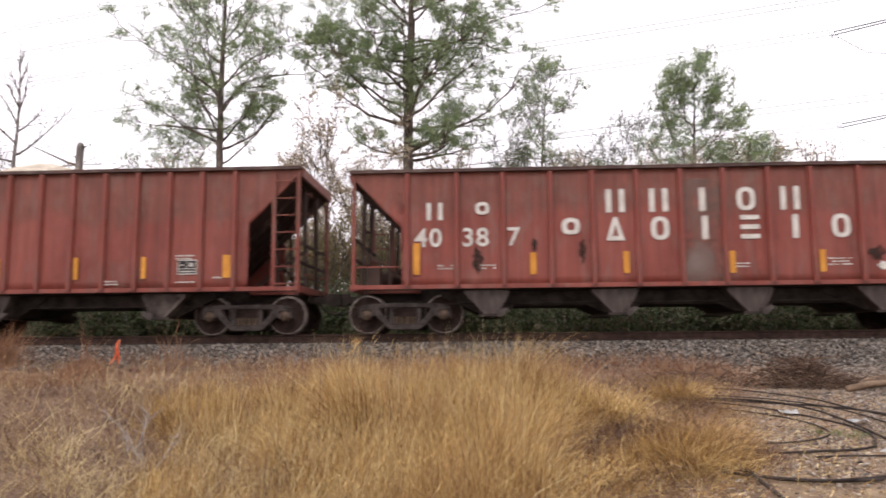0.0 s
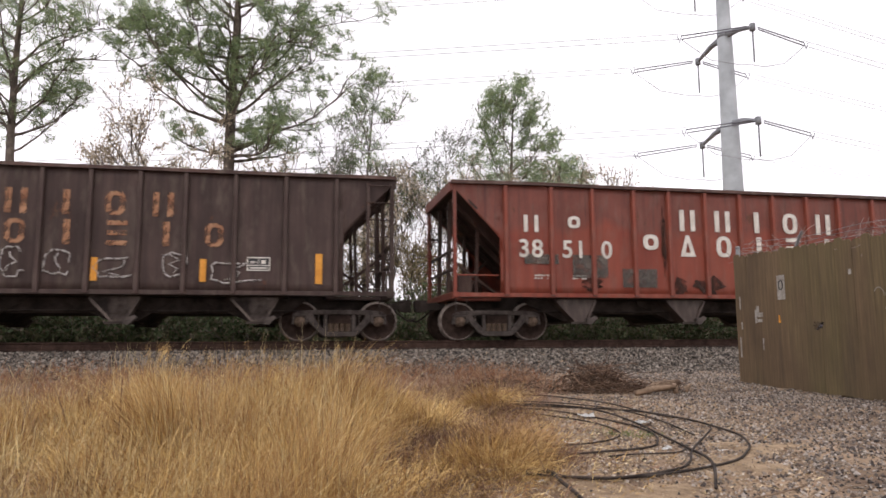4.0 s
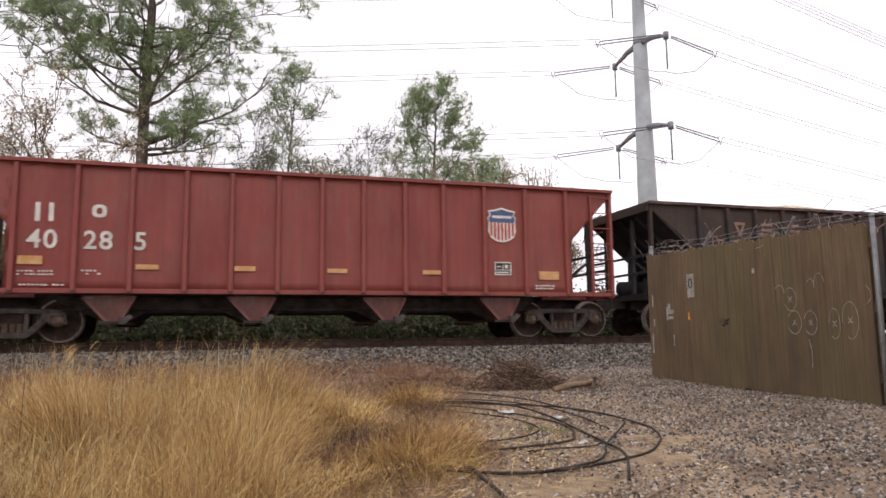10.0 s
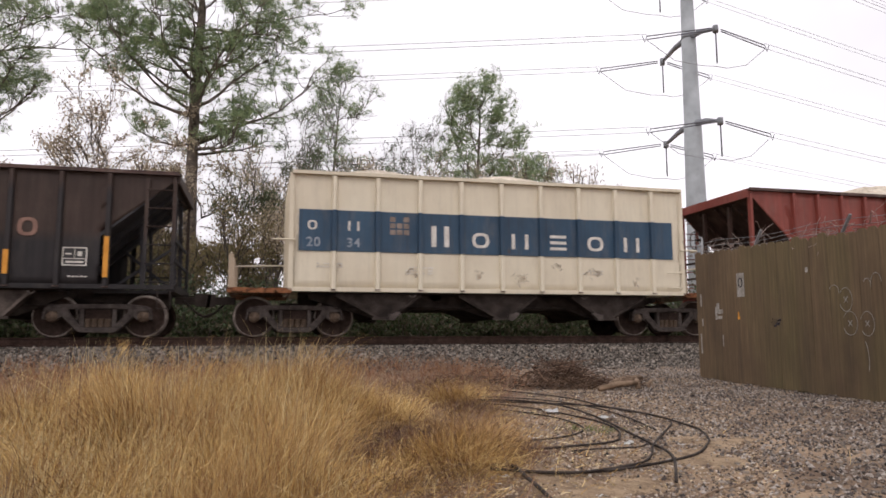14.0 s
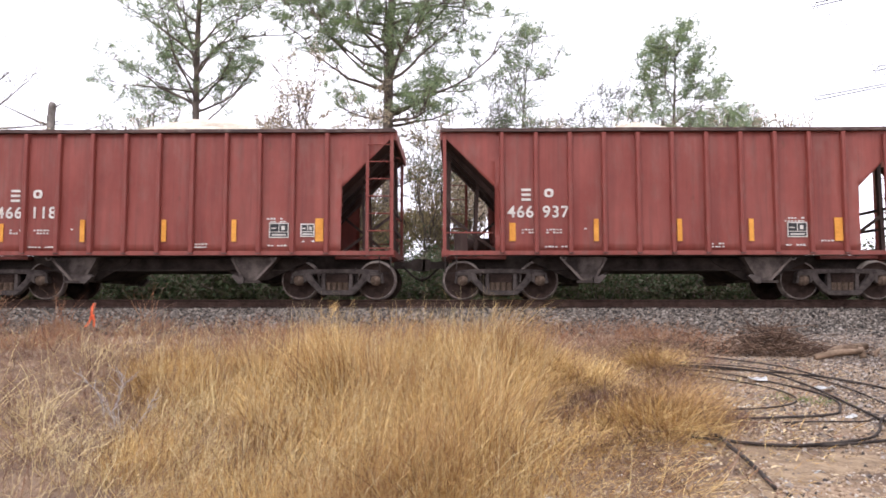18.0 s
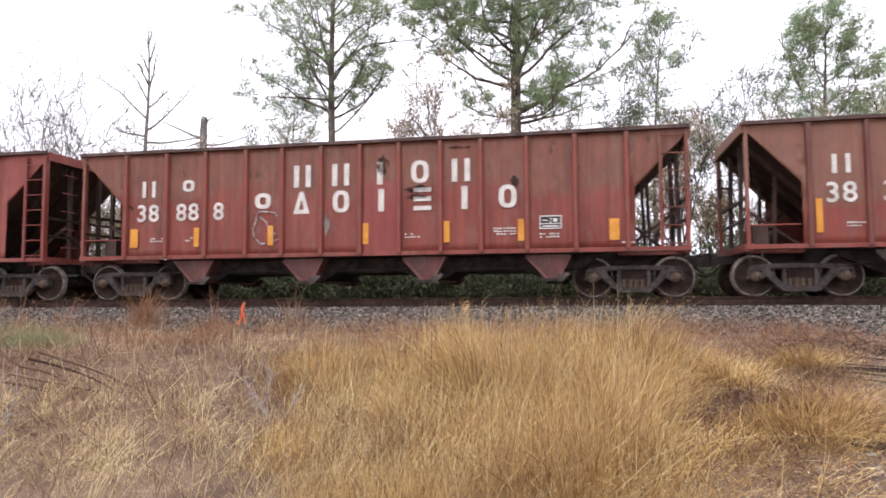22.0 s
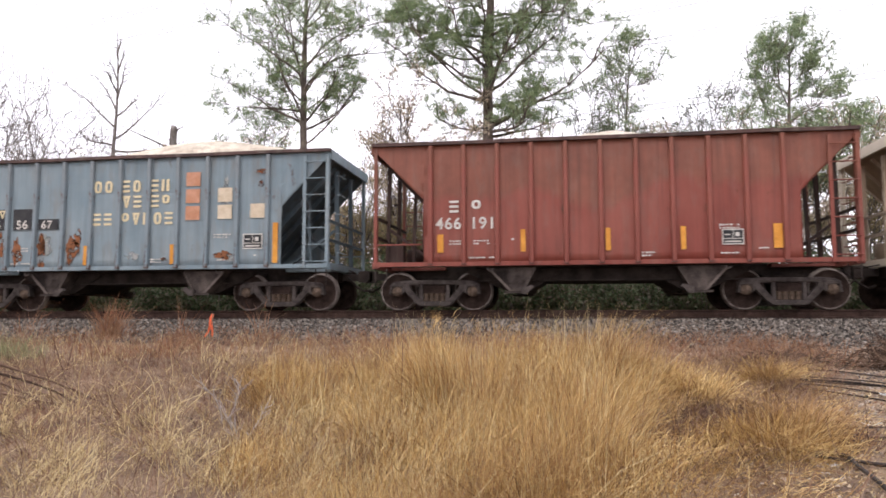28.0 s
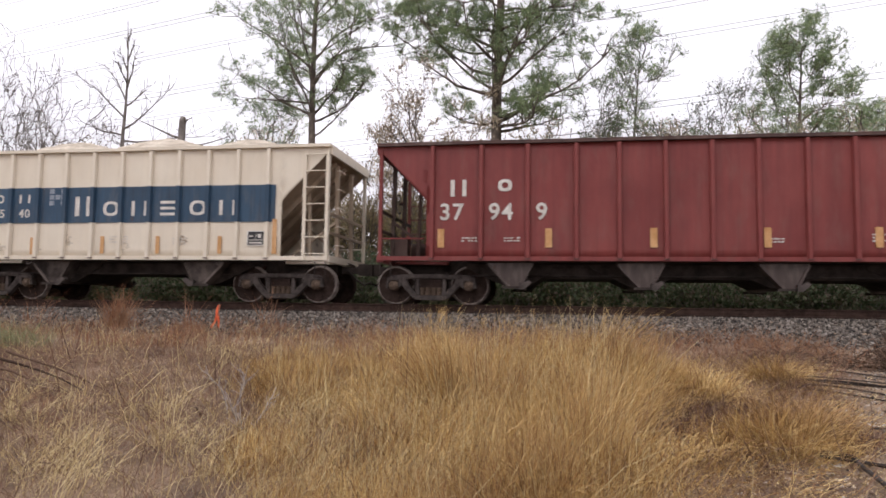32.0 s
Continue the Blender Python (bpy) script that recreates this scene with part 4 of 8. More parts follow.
    bar(bm, (-h + 0.4, -0.85, S), (-h + 0.4, -0.85, S + 0.5), 0.25, 0.3, (1, 0, 0))
    part("valve_box", bm, cfg.get("end", mat), car)
    bm = bmesh.new()
    ring = [(-h - 0.06, 0.75 + 0.25 * math.cos(6.2832 * k / 16), T - 1.0 + 0.25 * math.sin(6.2832 * k / 16)) for k in range(17)]
    tube(bm, ring, 0.014, 5, caps=False)
    for k in range(0, 16, 4):
        tube(bm, [ring[k], (-h - 0.06, 0.75, T - 1.0)], 0.01, 4)
    tube(bm, [(-h - 0.06, 0.75, T - 1.0), (-h + 0.12, 0.75, T - 1.0)], 0.03, 6)
    part("brake_wheel", bm, cfg.get("end", mat), car)


def closed_ends(car, cfg, h, he, hw, S, T, mat):
    """Upright end sheets with a railed platform beyond, in place of sloping ends."""
    for s in (-1, 1):
        bm = bmesh.new()
        box(bm, min(s * h, s * (h - 0.03)), max(s * h, s * (h - 0.03)), -hw, hw, S, T)
        part("end_sheet", bm, mat, car)
        bm = bmesh.new()
        for y in (-hw + 0.03, -0.75, 0.0, 0.75, hw - 0.03):
            bar(bm, (s * (h + 0.04), y, S), (s * (h + 0.04), y, T - 0.02), 0.09, 0.08, (1, 0, 0))
        part("end_post", bm, mat, car)
        bm = bmesh.new()
        box(bm, min(s * h, s * he), max(s * h, s * he), -hw, hw, S - 0.03, S + 0.02)
        for y in (-hw - 0.02, hw - 0.06):
            box(bm, min(s * (h + 0.002), s * he), max(s * (h + 0.002), s * he), y, y + 0.08, S - 0.06, S + 0.045)
        part("platform", bm, RUSTY, car, "rusty end platform")
        for y in (-hw + 0.10, -0.55, 0.25, hw - 0.10):
            bm = bmesh.new()
            bar(bm, (s * (he - 0.06), y, S), (s * (he - 0.06), y, S + 0.74), 0.10, 0.05, (0, 1, 0))
            part("rail_post", bm, CREAM_DIRT, car, "rust-stained cream post")
        bm = bmesh.new()
        tube(bm, [(s * (he - 0.06), -hw + 0.06, S + 0.76), (s * (he - 0.06), hw - 0.06, S + 0.76), (s * (h + 0.02), hw - 0.06, S + 0.80)], 0.022, 6)
        part("handrail", bm, mat, car)
        bm = bmesh.new()
        tube(bm, [(s * (h - 0.05), -hw - 0.09, S + 1.05), (s * (h + 0.42), -hw - 0.05, S + 1.05), (s * (h + 0.42), -hw + 0.2, S + 1.05)], 0.022, 6)
        part("grab_iron", bm, mat, car)
        bm = bmesh.new()
        y = -hw * s
        for k in range(7 if s < 0 else 2):
            tube(bm, [(s * (h - 0.45), y - 0.09 * s, S + 0.15 + 0.36 * k), (s * (h - 0.04), y - 0.09 * s, S + 0.15 + 0.36 * k)], 0.013, 5)
        part("ladder", bm, mat, car)
        part("coupler", shared("coupler", coupler_mesh), None, car, "dark steel coupler with air hose", Matrix.Translation((s * (he - 0.12), 0, 0.80)) @ Matrix.Rotation(0 if s > 0 else math.pi, 4, "Z"))


def hopper_car(cfg):
    """An open hopper wagon. cfg: length L, top T, number of ribs, bays, paint, writing and load."""
    L, T, S = cfg["L"], cfg.get("T", 3.5) + 0.02, 0.955
    h, a, drop = L / 2, cfg.get("a", 1.08), cfg.get("drop", 1.25)
    boxed = cfg.get("boxed", False)
    he = h + (1.28 if boxed else 0.0)
    mat, dark = cfg["mat"], cfg.get("dark", cfg["mat"])
    key = cfg["name"]
    car = group(cfg.get("kind", "hopper_car"), (0, 0, 0), cfg["label"], "freight wagon", "wagons of the train")
    hw = 1.52
    me = side_sheet(h, a, drop, S + 0.02, T, mat, cfg["seed"])
    part("side_sheet", me, None, car, "", (0, -hw, 0))
    part("side_sheet", me, None, car, "", Matrix.Translation((0, hw, 0)) @ Matrix.Rotation(math.pi, 4, "Z"))
    rm = rib_mesh(T - S - 0.10, cfg.get("rib", mat), key)
    xs = [x - h for x in cfg["rib_at"]]
    for x in xs:
        part("rib", rm, None, car, "", (x, -hw, S + 0.03))
        part("rib", rm, None, car, "", Matrix.Translation((x, hw, S + 0.03)) @ Matrix.Rotation(math.pi, 4, "Z"))
    # dark feet of the ribs, and tie-down loops under the sill
    def foot():
        bm = bmesh.new()
        prism(bm, [(-0.05, 0.0), (0.05, 0.0), (0.045, 0.03), (-0.045, 0.03)], -0.085, 0.0)
        return mesh_of(bm, "rib_foot", TOP_EDGE)

    def loop():
        bm = bmesh.new()
        tube(bm, [(0.06 * math.cos(0.5236 * k), 0, 0.06 * math.sin(0.5236 * k) - 0.02) for k in range(6, 13)], 0.012, 5)
        return mesh_of(bm, "tie_loop", M["frame_dust"])
    for x in xs:
        part("rib_foot", shared("rib_foot", foot), None, car, "", (x, -hw, S + 0.01))
    for x in (-h + 2.55, h - 2.55):
        part("tie_loop", shared("tie_loop", loop), None, car, "", (x, -hw - 0.03, S - 0.05))
    if cfg.get("rib_band"):
        z0, z1, bmat = cfg["rib_band"]
        bm = bmesh.new()
        ring = [[bm.verts.new((x, y, z)) for x, y in ((-0.062, -0.015), (-0.045, -0.100), (0.045, -0.100), (0.062, -0.015))] for z in (z0, z1)]
        for k in range(3):
            bm.faces.new((ring[0][k], ring[0][k + 1], ring[1][k + 1], ring[1][k]))
        bm.faces.new(ring[0][::-1]), bm.faces.new(ring[1])
        bmesh.ops.recalc_face_normals(bm, faces=bm.faces[:])
        sleeve = mesh_of(bm, "rib_band", bmat)
        for x in xs:
            part("rib_band", sleeve, None, car, "band colour carried over the rib", (x, -hw, S))
    for s in (-1, 1):
        bm = bmesh.new()
        y0, y1 = sorted((s * (hw - 0.03), s * (hw + 0.10)))
        prev = None
        for i in range(25):
            x = -h - 0.03 + (2 * h + 0.06) * i / 24
            dz = 0.012 * noise.noise(Vector((x * 0.5, cfg["seed"], s)))
            ring = [bm.verts.new((x, y, T + z + dz)) for y, z in ((y0, -0.055), (y1, -0.055), (y1, 0.0), (y0, 0.015))]
            if prev:
                for k in range(4):
                    bm.faces.new((prev[k], prev[(k + 1) % 4], ring[(k + 1) % 4], ring[k]))
            else:
                bm.faces.new(ring)
            prev = ring
        bm.faces.new(prev[::-1])
        bmesh.ops.recalc_face_normals(bm, faces=bm.faces[:])
        part("top_rail", bm, dark, car)
        bm = bmesh.new()
        y0, y1 = sorted((s * (hw - 0.10), s * (hw + 0.045)))
        prism(bm, [(-h, S - 0.02), (h, S - 0.02), (h, S + 0.07), (-h, S + 0.07)], y0, y1)
        part("side_sill", bm, mat, car)
    if boxed:
        closed_ends(car, cfg, h, he, hw, S, T, mat)
    else:
        open_ends(car, cfg, h, a, hw, S, T, mat)
    # underside
    bm = bmesh.new()
    box(bm, -h + 0.2, h - 0.2, -0.19, 0.19, S - 0.28, S + 0.05)
    part("centre_sill", bm, M["steel"], car)
    bm = bmesh.new()
    box(bm, -h + 2.2, h - 2.2, -1.35, 1.35, S - 0.04, S)
    part("floor_plate", bm, M["steel"], car)
    bm = bmesh.new()
    deep, b0, b1 = 0.37 if len(cfg["bays"]) > 2 else 0.33, min(cfg["bays"]), max(cfg["bays"])
    prism(bm, [(b0 - 0.5, S - 0.05), (b0, S - deep), (b1, S - deep), (b1 + 0.5, S - 0.05)], -0.9, 0.9)
    bmesh.ops.recalc_face_normals(bm, faces=bm.faces[:])
    part("hopper_body", bm, M["steel"], car)
    bm = bmesh.new()
    tube(bm, [(-h + 1.2, -1.0, S - 0.32), (h - 1.2, -1.0, S - 0.32)], 0.018, 6)
    part("brake_pipe", bm, M["steel"], car)
    cw = cfg.get("chute", 0.98)
    for x in cfg["bays"]:
        m = Matrix.Translation((x, 0, S - 0.05)) @ (Matrix.Rotation(math.pi, 4, "Z") if x > 0 and cfg.get("mirror_bays") else Matrix())
        chute(car, cw, 0.52, cfg.get("chute_mat", M["chute"]), m)
    tx = cfg.get("truck", h - 1.15)
    truck(car, -tx), truck(car, tx)
    dress(car, cfg, h, S, T, -hw - 0.02)
    if cfg.get("load"):
        part("stone_load", load_mesh(h, T, cfg["load"], int(cfg["seed"] * 10)), None, car, "heaped pale crushed limestone")
    else:
        bm = bmesh.new()
        box(bm, -h + 1.4, h - 1.4, -1.48, 1.48, T - 1.3, T - 1.25)
        part("stone_load", bm, M["stone_load"], car, "stone load low in the body")
    return car


def shield(car, x, z, y):
    """A plain emblem: a pale shield with a dark blue head and red bars."""
    def outline(k):
        half = [(0.0, -0.40), (0.15, -0.37), (0.28, -0.29), (0.345, -0.14), (0.33, 0.08), (0.36, 0.16), (0.30, 0.24), (0.345, 0.33), (0.17, 0.36), (0.0, 0.41)]
        return [(x + a * k, z + b * k) for a, b in half] + [(x - a * k, z + b * k) for a, b in half[-2:0:-1]]
    bm = bmesh.new()
    prism(bm, outline(1.0), y - 0.004, y + 0.004)
    bmesh.ops.recalc_face_normals(bm, faces=bm.faces[:])
    field = part("emblem_field", bm, M["white"], car, "pale shield-shaped field of a plain emblem")
    bm = bmesh.new()
    prism(bm, [(x - 0.30, z + 0.06), (x + 0.30, z + 0.06), (x + 0.32, z + 0.15), (x + 0.265, z + 0.235), (x + 0.30, z + 0.30), (x + 0.15, z + 0.325), (x, z + 0.37), (x - 0.15, z + 0.325), (x - 0.30, z + 0.30), (x - 0.265, z + 0.235), (x - 0.32, z + 0.15)], y - 0.008, y - 0.004)
    bmesh.ops.recalc_face_normals(bm, faces=bm.faces[:])
    part("emblem_head", bm, SIGN_BLUE, field, "dark blue head of the emblem")
    bm = bmesh.new()
    box(bm, x - 0.24, x + 0.24, y - 0.011, y - 0.008, z + 0.16, z + 0.22)
    part("emblem_stripe", bm, M["white"], field, "pale stripe across the head")
    for k in range(7):
        a = (k - 3) * 0.088
        bm = bmesh.new()
        box(bm, x + a - 0.025, x + a + 0.025, y - 0.008, y - 0.004, z - 0.36 + 1.6 * a * a, z + 0.055)
        part("emblem_bar", bm, EMBLEM_RED, field, "red bar of the emblem")


def dress(car, cfg, h, S, T, y):
    """Tape, numbers, plain letter shapes, panels. x is counted from the left end, z from the sill."""
    ribs = cfg["rib_at"]
    for x, z0, z1, w in cfg.get("tape", ()):
        bm = bmesh.new()
        mid, rib = x + w / 2, min(ribs, key=lambda q: abs(q - x - w / 2))
        if cfg.get("tape_on_rib"):
            box(bm, rib - 0.045 - h, rib + 0.045 - h, y - 0.092, y - 0.06, S + z0, S + z1)
        else:
            gap = 0.065 + w / 2
            if abs(mid - rib) < gap:
                mid = rib + (gap if mid > rib else -gap)
            box(bm, mid - w / 2 - h, mid + w / 2 - h, y - 0.014, y, S + z0, S + z1)
        part("reflector", bm, cfg.get("tape_mat", M["reflector"]), car, "orange reflective tape")
    white = cfg.get("ink", M["white"])
    for text, x, z, size in cfg.get("numbers", ()):
        digits(text, size, cfg.get("number_ink", white), car, (x - h, y - 0.003, S + z))
    for name, row in cfg.get("letters", ()):
        for x, z, w, hh, kind in row:
            me = shared(("letter", w, hh, kind, white.name), lambda: mesh_of(plain_shape(w, hh, kind), name, white))
            part(name, me, None, car, "plain pale painted shape", (x - h, y, S + z))
    for x, z, w, hh in cfg.get("panels", ()):
        stencil_panel(car, x - h, S + z, w, hh, y)
    if cfg.get("print"):
        small_print(car, [(x - h, S + z, w, k) for x, z, w, k in cfg["print"]], y)
    for i, (x, z, w, hh, m, name, label) in enumerate(cfg.get("patches", ())):
        bm = bmesh.new()
        box(bm, x - h, x - h + w, y - (0.006 if name in ("painted_square", "emblem_bar") else 0.002 + 0.0015 * (i % 2)), y + 0.004, S + z, S + z + hh)
        part(name, bm, m, car, label)
    if cfg.get("shield"):
        shield(car, cfg["shield"][0] - h, S + cfg["shield"][1], y)
    for i, (x0, x1, z0, z1, n) in enumerate(cfg.get("spray", ())):
        spray(car, x0 - h, x1 - h, S + z0, S + z1, n, y, i + int(cfg["seed"]))
    for i, (x, z, rx, rz, m, name, label) in enumerate(cfg.get("blots", ())):
        r = random.Random(i * 7 + int(cfg["seed"]))
        bm = bmesh.new()
        ring = [(x - h + rx * r.uniform(0.45, 1.15) * math.cos(0.3142 * k), S + z + rz * r.uniform(0.45, 1.15) * math.sin(0.3142 * k)) for k in range(20)]
        prism(bm, ring, y - 0.004, y + 0.01)
        bmesh.ops.recalc_face_normals(bm, faces=bm.faces[:])
        part(name, bm, m, car, label)


# where the side ribs stand, from the left end
UP_RIBS = (1.20, 2.26, 3.25, 4.26, 5.14, 6.07, 6.98, 7.87, 8.80, 9.68, 10.66, 11.67, 12.72)
SP_RIBS = [1.27 + 0.72 * i for i in range(11)]


def up_car(name, x, seed, mat, groups, label, **more):
    """Long four-bay wagon with two rows of painted shapes."""
    hh = 0.50
    rows = [("mark_shape", [(1.62, 1.44, 0.34, 0.38, "pair"), (2.66, 1.44, 0.30, 0.38, "upper")])]
    if more.pop("name_rows", True):
        rows.append(("name_shape", shapes(5.42, 0.907, 1.55, 0.40, hh, "pair pair bar ring pair")))
        rows.append(("name_shape", shapes(4.48, 0.93, 0.95, 0.39, hh, "upper peak ring bar stack bar ring")))
    cfg = dict(dark=TOP_EDGE, rib_at=UP_RIBS, name=name, x=x, L=13.95, T=3.47, bays=(-4.1, -1.4, 1.4, 4.1), mat=mat, seed=seed, label=label, letters=rows,
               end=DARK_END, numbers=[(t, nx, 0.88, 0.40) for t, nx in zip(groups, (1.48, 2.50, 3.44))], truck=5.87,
               tape=[(1.33, 0.28, 0.95, 0.14), (3.75, 0.26, 0.72, 0.13), (5.75, 0.26, 0.72, 0.12), (7.95, 0.24, 0.70, 0.12), (10.0, 0.24, 0.70, 0.12), (12.3, 0.22, 0.85, 0.14)],
               panels=[(10.92, 0.48, 0.46, 0.28)], print=[(1.85, 0.45, 0.4, 2), (2.75, 0.45, 0.4, 2), (8.0, 0.42, 0.36, 2), (10.92, 0.36, 0.48, 2), (9.95, 0.5, 0.5, 3), (12.6, 0.15, 0.3, 1)])
    cfg.update(more)
    return cfg


def sp_car(name, x, seed, mat, groups, label="", **more):
    """Short two-bay wagon with close ribs."""
    cfg = dict(dark=TOP_EDGE, rib_at=SP_RIBS, end=DARK_END, name=name, x=x, L=9.9, T=3.60, a=1.12, bays=(-1.95, 1.95), chute=1.0, mirror_bays=True, mat=mat, seed=seed, label=label, truck=3.68,
               letters=[("mark_shape", [(1.68, 1.13, 0.2, 0.26, "stack"), (2.16, 1.13, 0.2, 0.26, "upper")])],
               numbers=[(t, nx, 0.78, 0.25) for t, nx in zip(groups, (1.38, 2.12))],
               tape=[(1.42, 0.27, 0.66, 0.13), (3.2, 0.27, 0.74, 0.1), (4.95, 0.27, 0.74, 0.1), (6.45, 0.27, 0.74, 0.1), (8.25, 0.27, 0.76, 0.17)],
               panels=[(7.25, 0.35, 0.42, 0.32)],
               print=[(1.68, 0.50, 0.36, 2), (2.2, 0.50, 0.36, 2), (3.0, 0.52, 0.12, 1), (2.1, 0.14, 0.6, 1), (7.2, 0.74, 0.48, 2), (7.22, 0.17, 0.46, 1), (7.95, 0.26, 0.3, 1), (5.6, 0.2, 0.4, 2)],
               load=[(-1.4, 0.50, 2.4), (1.6, 0.56, 2.2)])
    cfg.update(more)
    return cfg


RED_A = paint("oxide_red_paint", (0.200, 0.041, 0.029), (0.265, 0.072, 0.054), 0.22, 0.5, 0.22, seed=1.0, soot=0.25)
RED_B = paint("bright_oxide_paint", (0.200, 0.038, 0.021), (0.250, 0.064, 0.037), 0.44, 0.5, 0.25, seed=6.0, second=((0.170, 0.050, 0.034), 2.5, 1.6), soot=0.45)
RED_C = paint("faded_oxide_paint", (0.225, 0.050, 0.034), (0.300, 0.086, 0.062), 0.30, 0.6, 0.40, seed=11.0, second=((0.215, 0.068, 0.046), 2.6, 2.0), soot=0.35)
RED_D = paint("maroon_paint", (0.172, 0.030, 0.026), (0.225, 0.050, 0.042), 0.1, 0.4, 0.15, seed=17.0, soot=0.2)
RED_E = paint("clean_oxide_paint", (0.215, 0.043, 0.034), (0.262, 0.068, 0.053), 0.10, 0.35, 0.2, seed=23.0, soot=0.2)
RED_F = paint("rusting_oxide_paint", (0.200, 0.042, 0.028), (0.265, 0.070, 0.046), 0.42, 0.7, 0.35, seed=29.0, second=((0.205, 0.076, 0.047), 2.3, 1.9), soot=0.35)
RED_H = paint("mottled_oxide_paint", (0.210, 0.046, 0.030), (0.275, 0.082, 0.056), 0.34, 0.4, 0.25, seed=71.0, second=((0.225, 0.078, 0.048), 2.5, 2.0), soot=0.28)
RED_G = paint("twice_coated_oxide_paint", (0.210, 0.044, 0.030), (0.262, 0.072, 0.048), 0.34, 0.45, 0.3, seed=83.0, second=((0.215, 0.094, 0.060), 1.80, 0.9), soot=0.22)
TOP_EDGE = paint("dark_edge_paint", (0.040, 0.022, 0.018), (0.13, 0.066, 0.052), 0.3, 0.6, 0.5, seed=91.0)
BROWN = paint("sooty_brown_paint", (0.048, 0.030, 0.026), (0.090, 0.059, 0.051), 0.35, 0.8, 0.28, seed=31.0, gloss=0.2)
BLACK = paint("black_wagon_paint", (0.027, 0.026, 0.029), (0.052, 0.050, 0.054), 0.0, 0.5, 0.12, 0.7, seed=37.0, gloss=0.25)
UMBER = paint("dark_umber_paint", (0.021, 0.019, 0.020), (0.036, 0.031, 0.031), 0.10, 0.6, 0.1, seed=41.0, second=((0.056, 0.037, 0.030), 1.95, 0.35), gloss=0.2)
CREAM = paint("cream_paint", (0.66, 0.575, 0.450), (0.73, 0.655, 0.53), 0.08, 0.05, 0.08, seed=43.0, soot=0.05)
CREAM_B = paint("soiled_cream_paint", (0.64, 0.560, 0.425), (0.72, 0.65, 0.505), 0.24, 0.08, 0.16, seed=45.0, soot=0.07)
BLUE = paint("faded_blue_paint", (0.178, 0.236, 0.264), (0.270, 0.322, 0.336), 0.34, 0.35, 0.5, seed=47.0, soot=0.16)
# Rusty, dusty end paint, darkened for the shade inside the open ends.
DARK_END = paint("grimy_shaded_end", (0.034, 0.021, 0.017), (0.080, 0.046, 0.037), 0.3, 0.7, 0.22, seed=53.0, gloss=0.15)
BLUE_RIB = paint("rusting_blue_rib", (0.178, 0.234, 0.262), (0.255, 0.28, 0.285), 0.75, 0.5, 0.35, seed=57.0)
# Blue with rust and grime, its tone lowered to hold the end recess shade.
BLUE_END = paint("grimy_shaded_blue", (0.06, 0.085, 0.10), (0.12, 0.16, 0.18), 0.45, 0.7, 0.4, seed=55.0)
FADED_INK = two_tone("faded_tan_lettering", (0.16, 0.090, 0.068), (0.30, 0.175, 0.135), 3.0, 0.7)
GHOST_INK = worn("sooty_lettering", (0.24, 0.105, 0.058), (0.44, 0.25, 0.15), 5.0, 0.36, 0.58, 0.85, 6.0)
TAN = two_tone("cream_square_paint", (0.55, 0.44, 0.30), (0.68, 0.57, 0.42), 4.0, 0.6)
ORANGE = two_tone("faded_orange_paint", (0.47, 0.22, 0.12), (0.58, 0.31, 0.20), 4.0, 0.6)
GRIME = two_tone("grey_scuffed_primer", (0.14, 0.10, 0.085), (0.30, 0.25, 0.22), 2.0, 0.8)
DARK_RIB = paint("sooty_red_rib", (0.110, 0.034, 0.025), (0.185, 0.062, 0.044), 0.5, 0.5, 0.3, seed=87.0, soot=0.4)
CREAM_DIRT = paint("dirty_tan_plate", (0.33, 0.245, 0.170), (0.50, 0.40, 0.29), 0.40, 0.4, 0.35, seed=49.0, soot=0.2)
FADED_TAPE = two_tone("faded_orange_tape", (0.48, 0.25, 0.09), (0.62, 0.36, 0.17), 4.0, 0.6)
GOLD_INK = two_tone("faded_gold_paint", (0.58, 0.47, 0.27), (0.76, 0.66, 0.43), 4.0, 0.7)
EMBLEM_RED = two_tone("faded_red_enamel", (0.36, 0.06, 0.045), (0.45, 0.10, 0.075), 4.0, 0.5)
DULL_BLUE = worn("dull_blue_smear", (0.045, 0.050, 0.085), (0.075, 0.075, 0.12), 4.0, 0.40, 0.62, 0.6, 6.0)
SIGN_BLUE = two_tone("dark_blue_enamel", (0.05, 0.08, 0.16), (0.08, 0.12, 0.22), 4.0, 0.5)

SCUFF = worn("grey_scuffed_coat", (0.19, 0.115, 0.09), (0.33, 0.25, 0.215), 2.0, 0.32, 0.66, 0.42, 2.2)
TORN = worn("torn_white_paper", (0.5, 0.47, 0.42), (0.75, 0.72, 0.66), 3.0, 0.36, 0.46, 1.0, 8.0)
CHUTE_RED = paint("dusty_red_plate", (0.105, 0.030, 0.024), (0.185, 0.075, 0.060), 0.4, 0.6, 0.5, seed=65.0, soot=0.5)
CHUTE_DUST = paint("dusty_rusted_plate", (0.050, 0.032, 0.026), (0.115, 0.085, 0.072), 0.5, 0.6, 0.5, seed=61.0)
SPRAY_FILL = worn("dull_tan_spray", (0.24, 0.165, 0.118), (0.39, 0.30, 0.225), 2.5, 0.32, 0.66, 0.62, 3.0)
SPRAY_LINE = worn("pale_spray_line", (0.29, 0.235, 0.20), (0.43, 0.365, 0.32), 5.0, 0.38, 0.68, 0.65)
CHALK_LINE = worn("chalky_spray_line", (0.36, 0.325, 0.30), (0.54, 0.50, 0.47), 5.0, 0.3, 0.6, 0.8)
BAND = [(0.12, 0.83, 8.75, 0.88, M["blue_band"], "blue_band", "dark blue painted band along the side")]
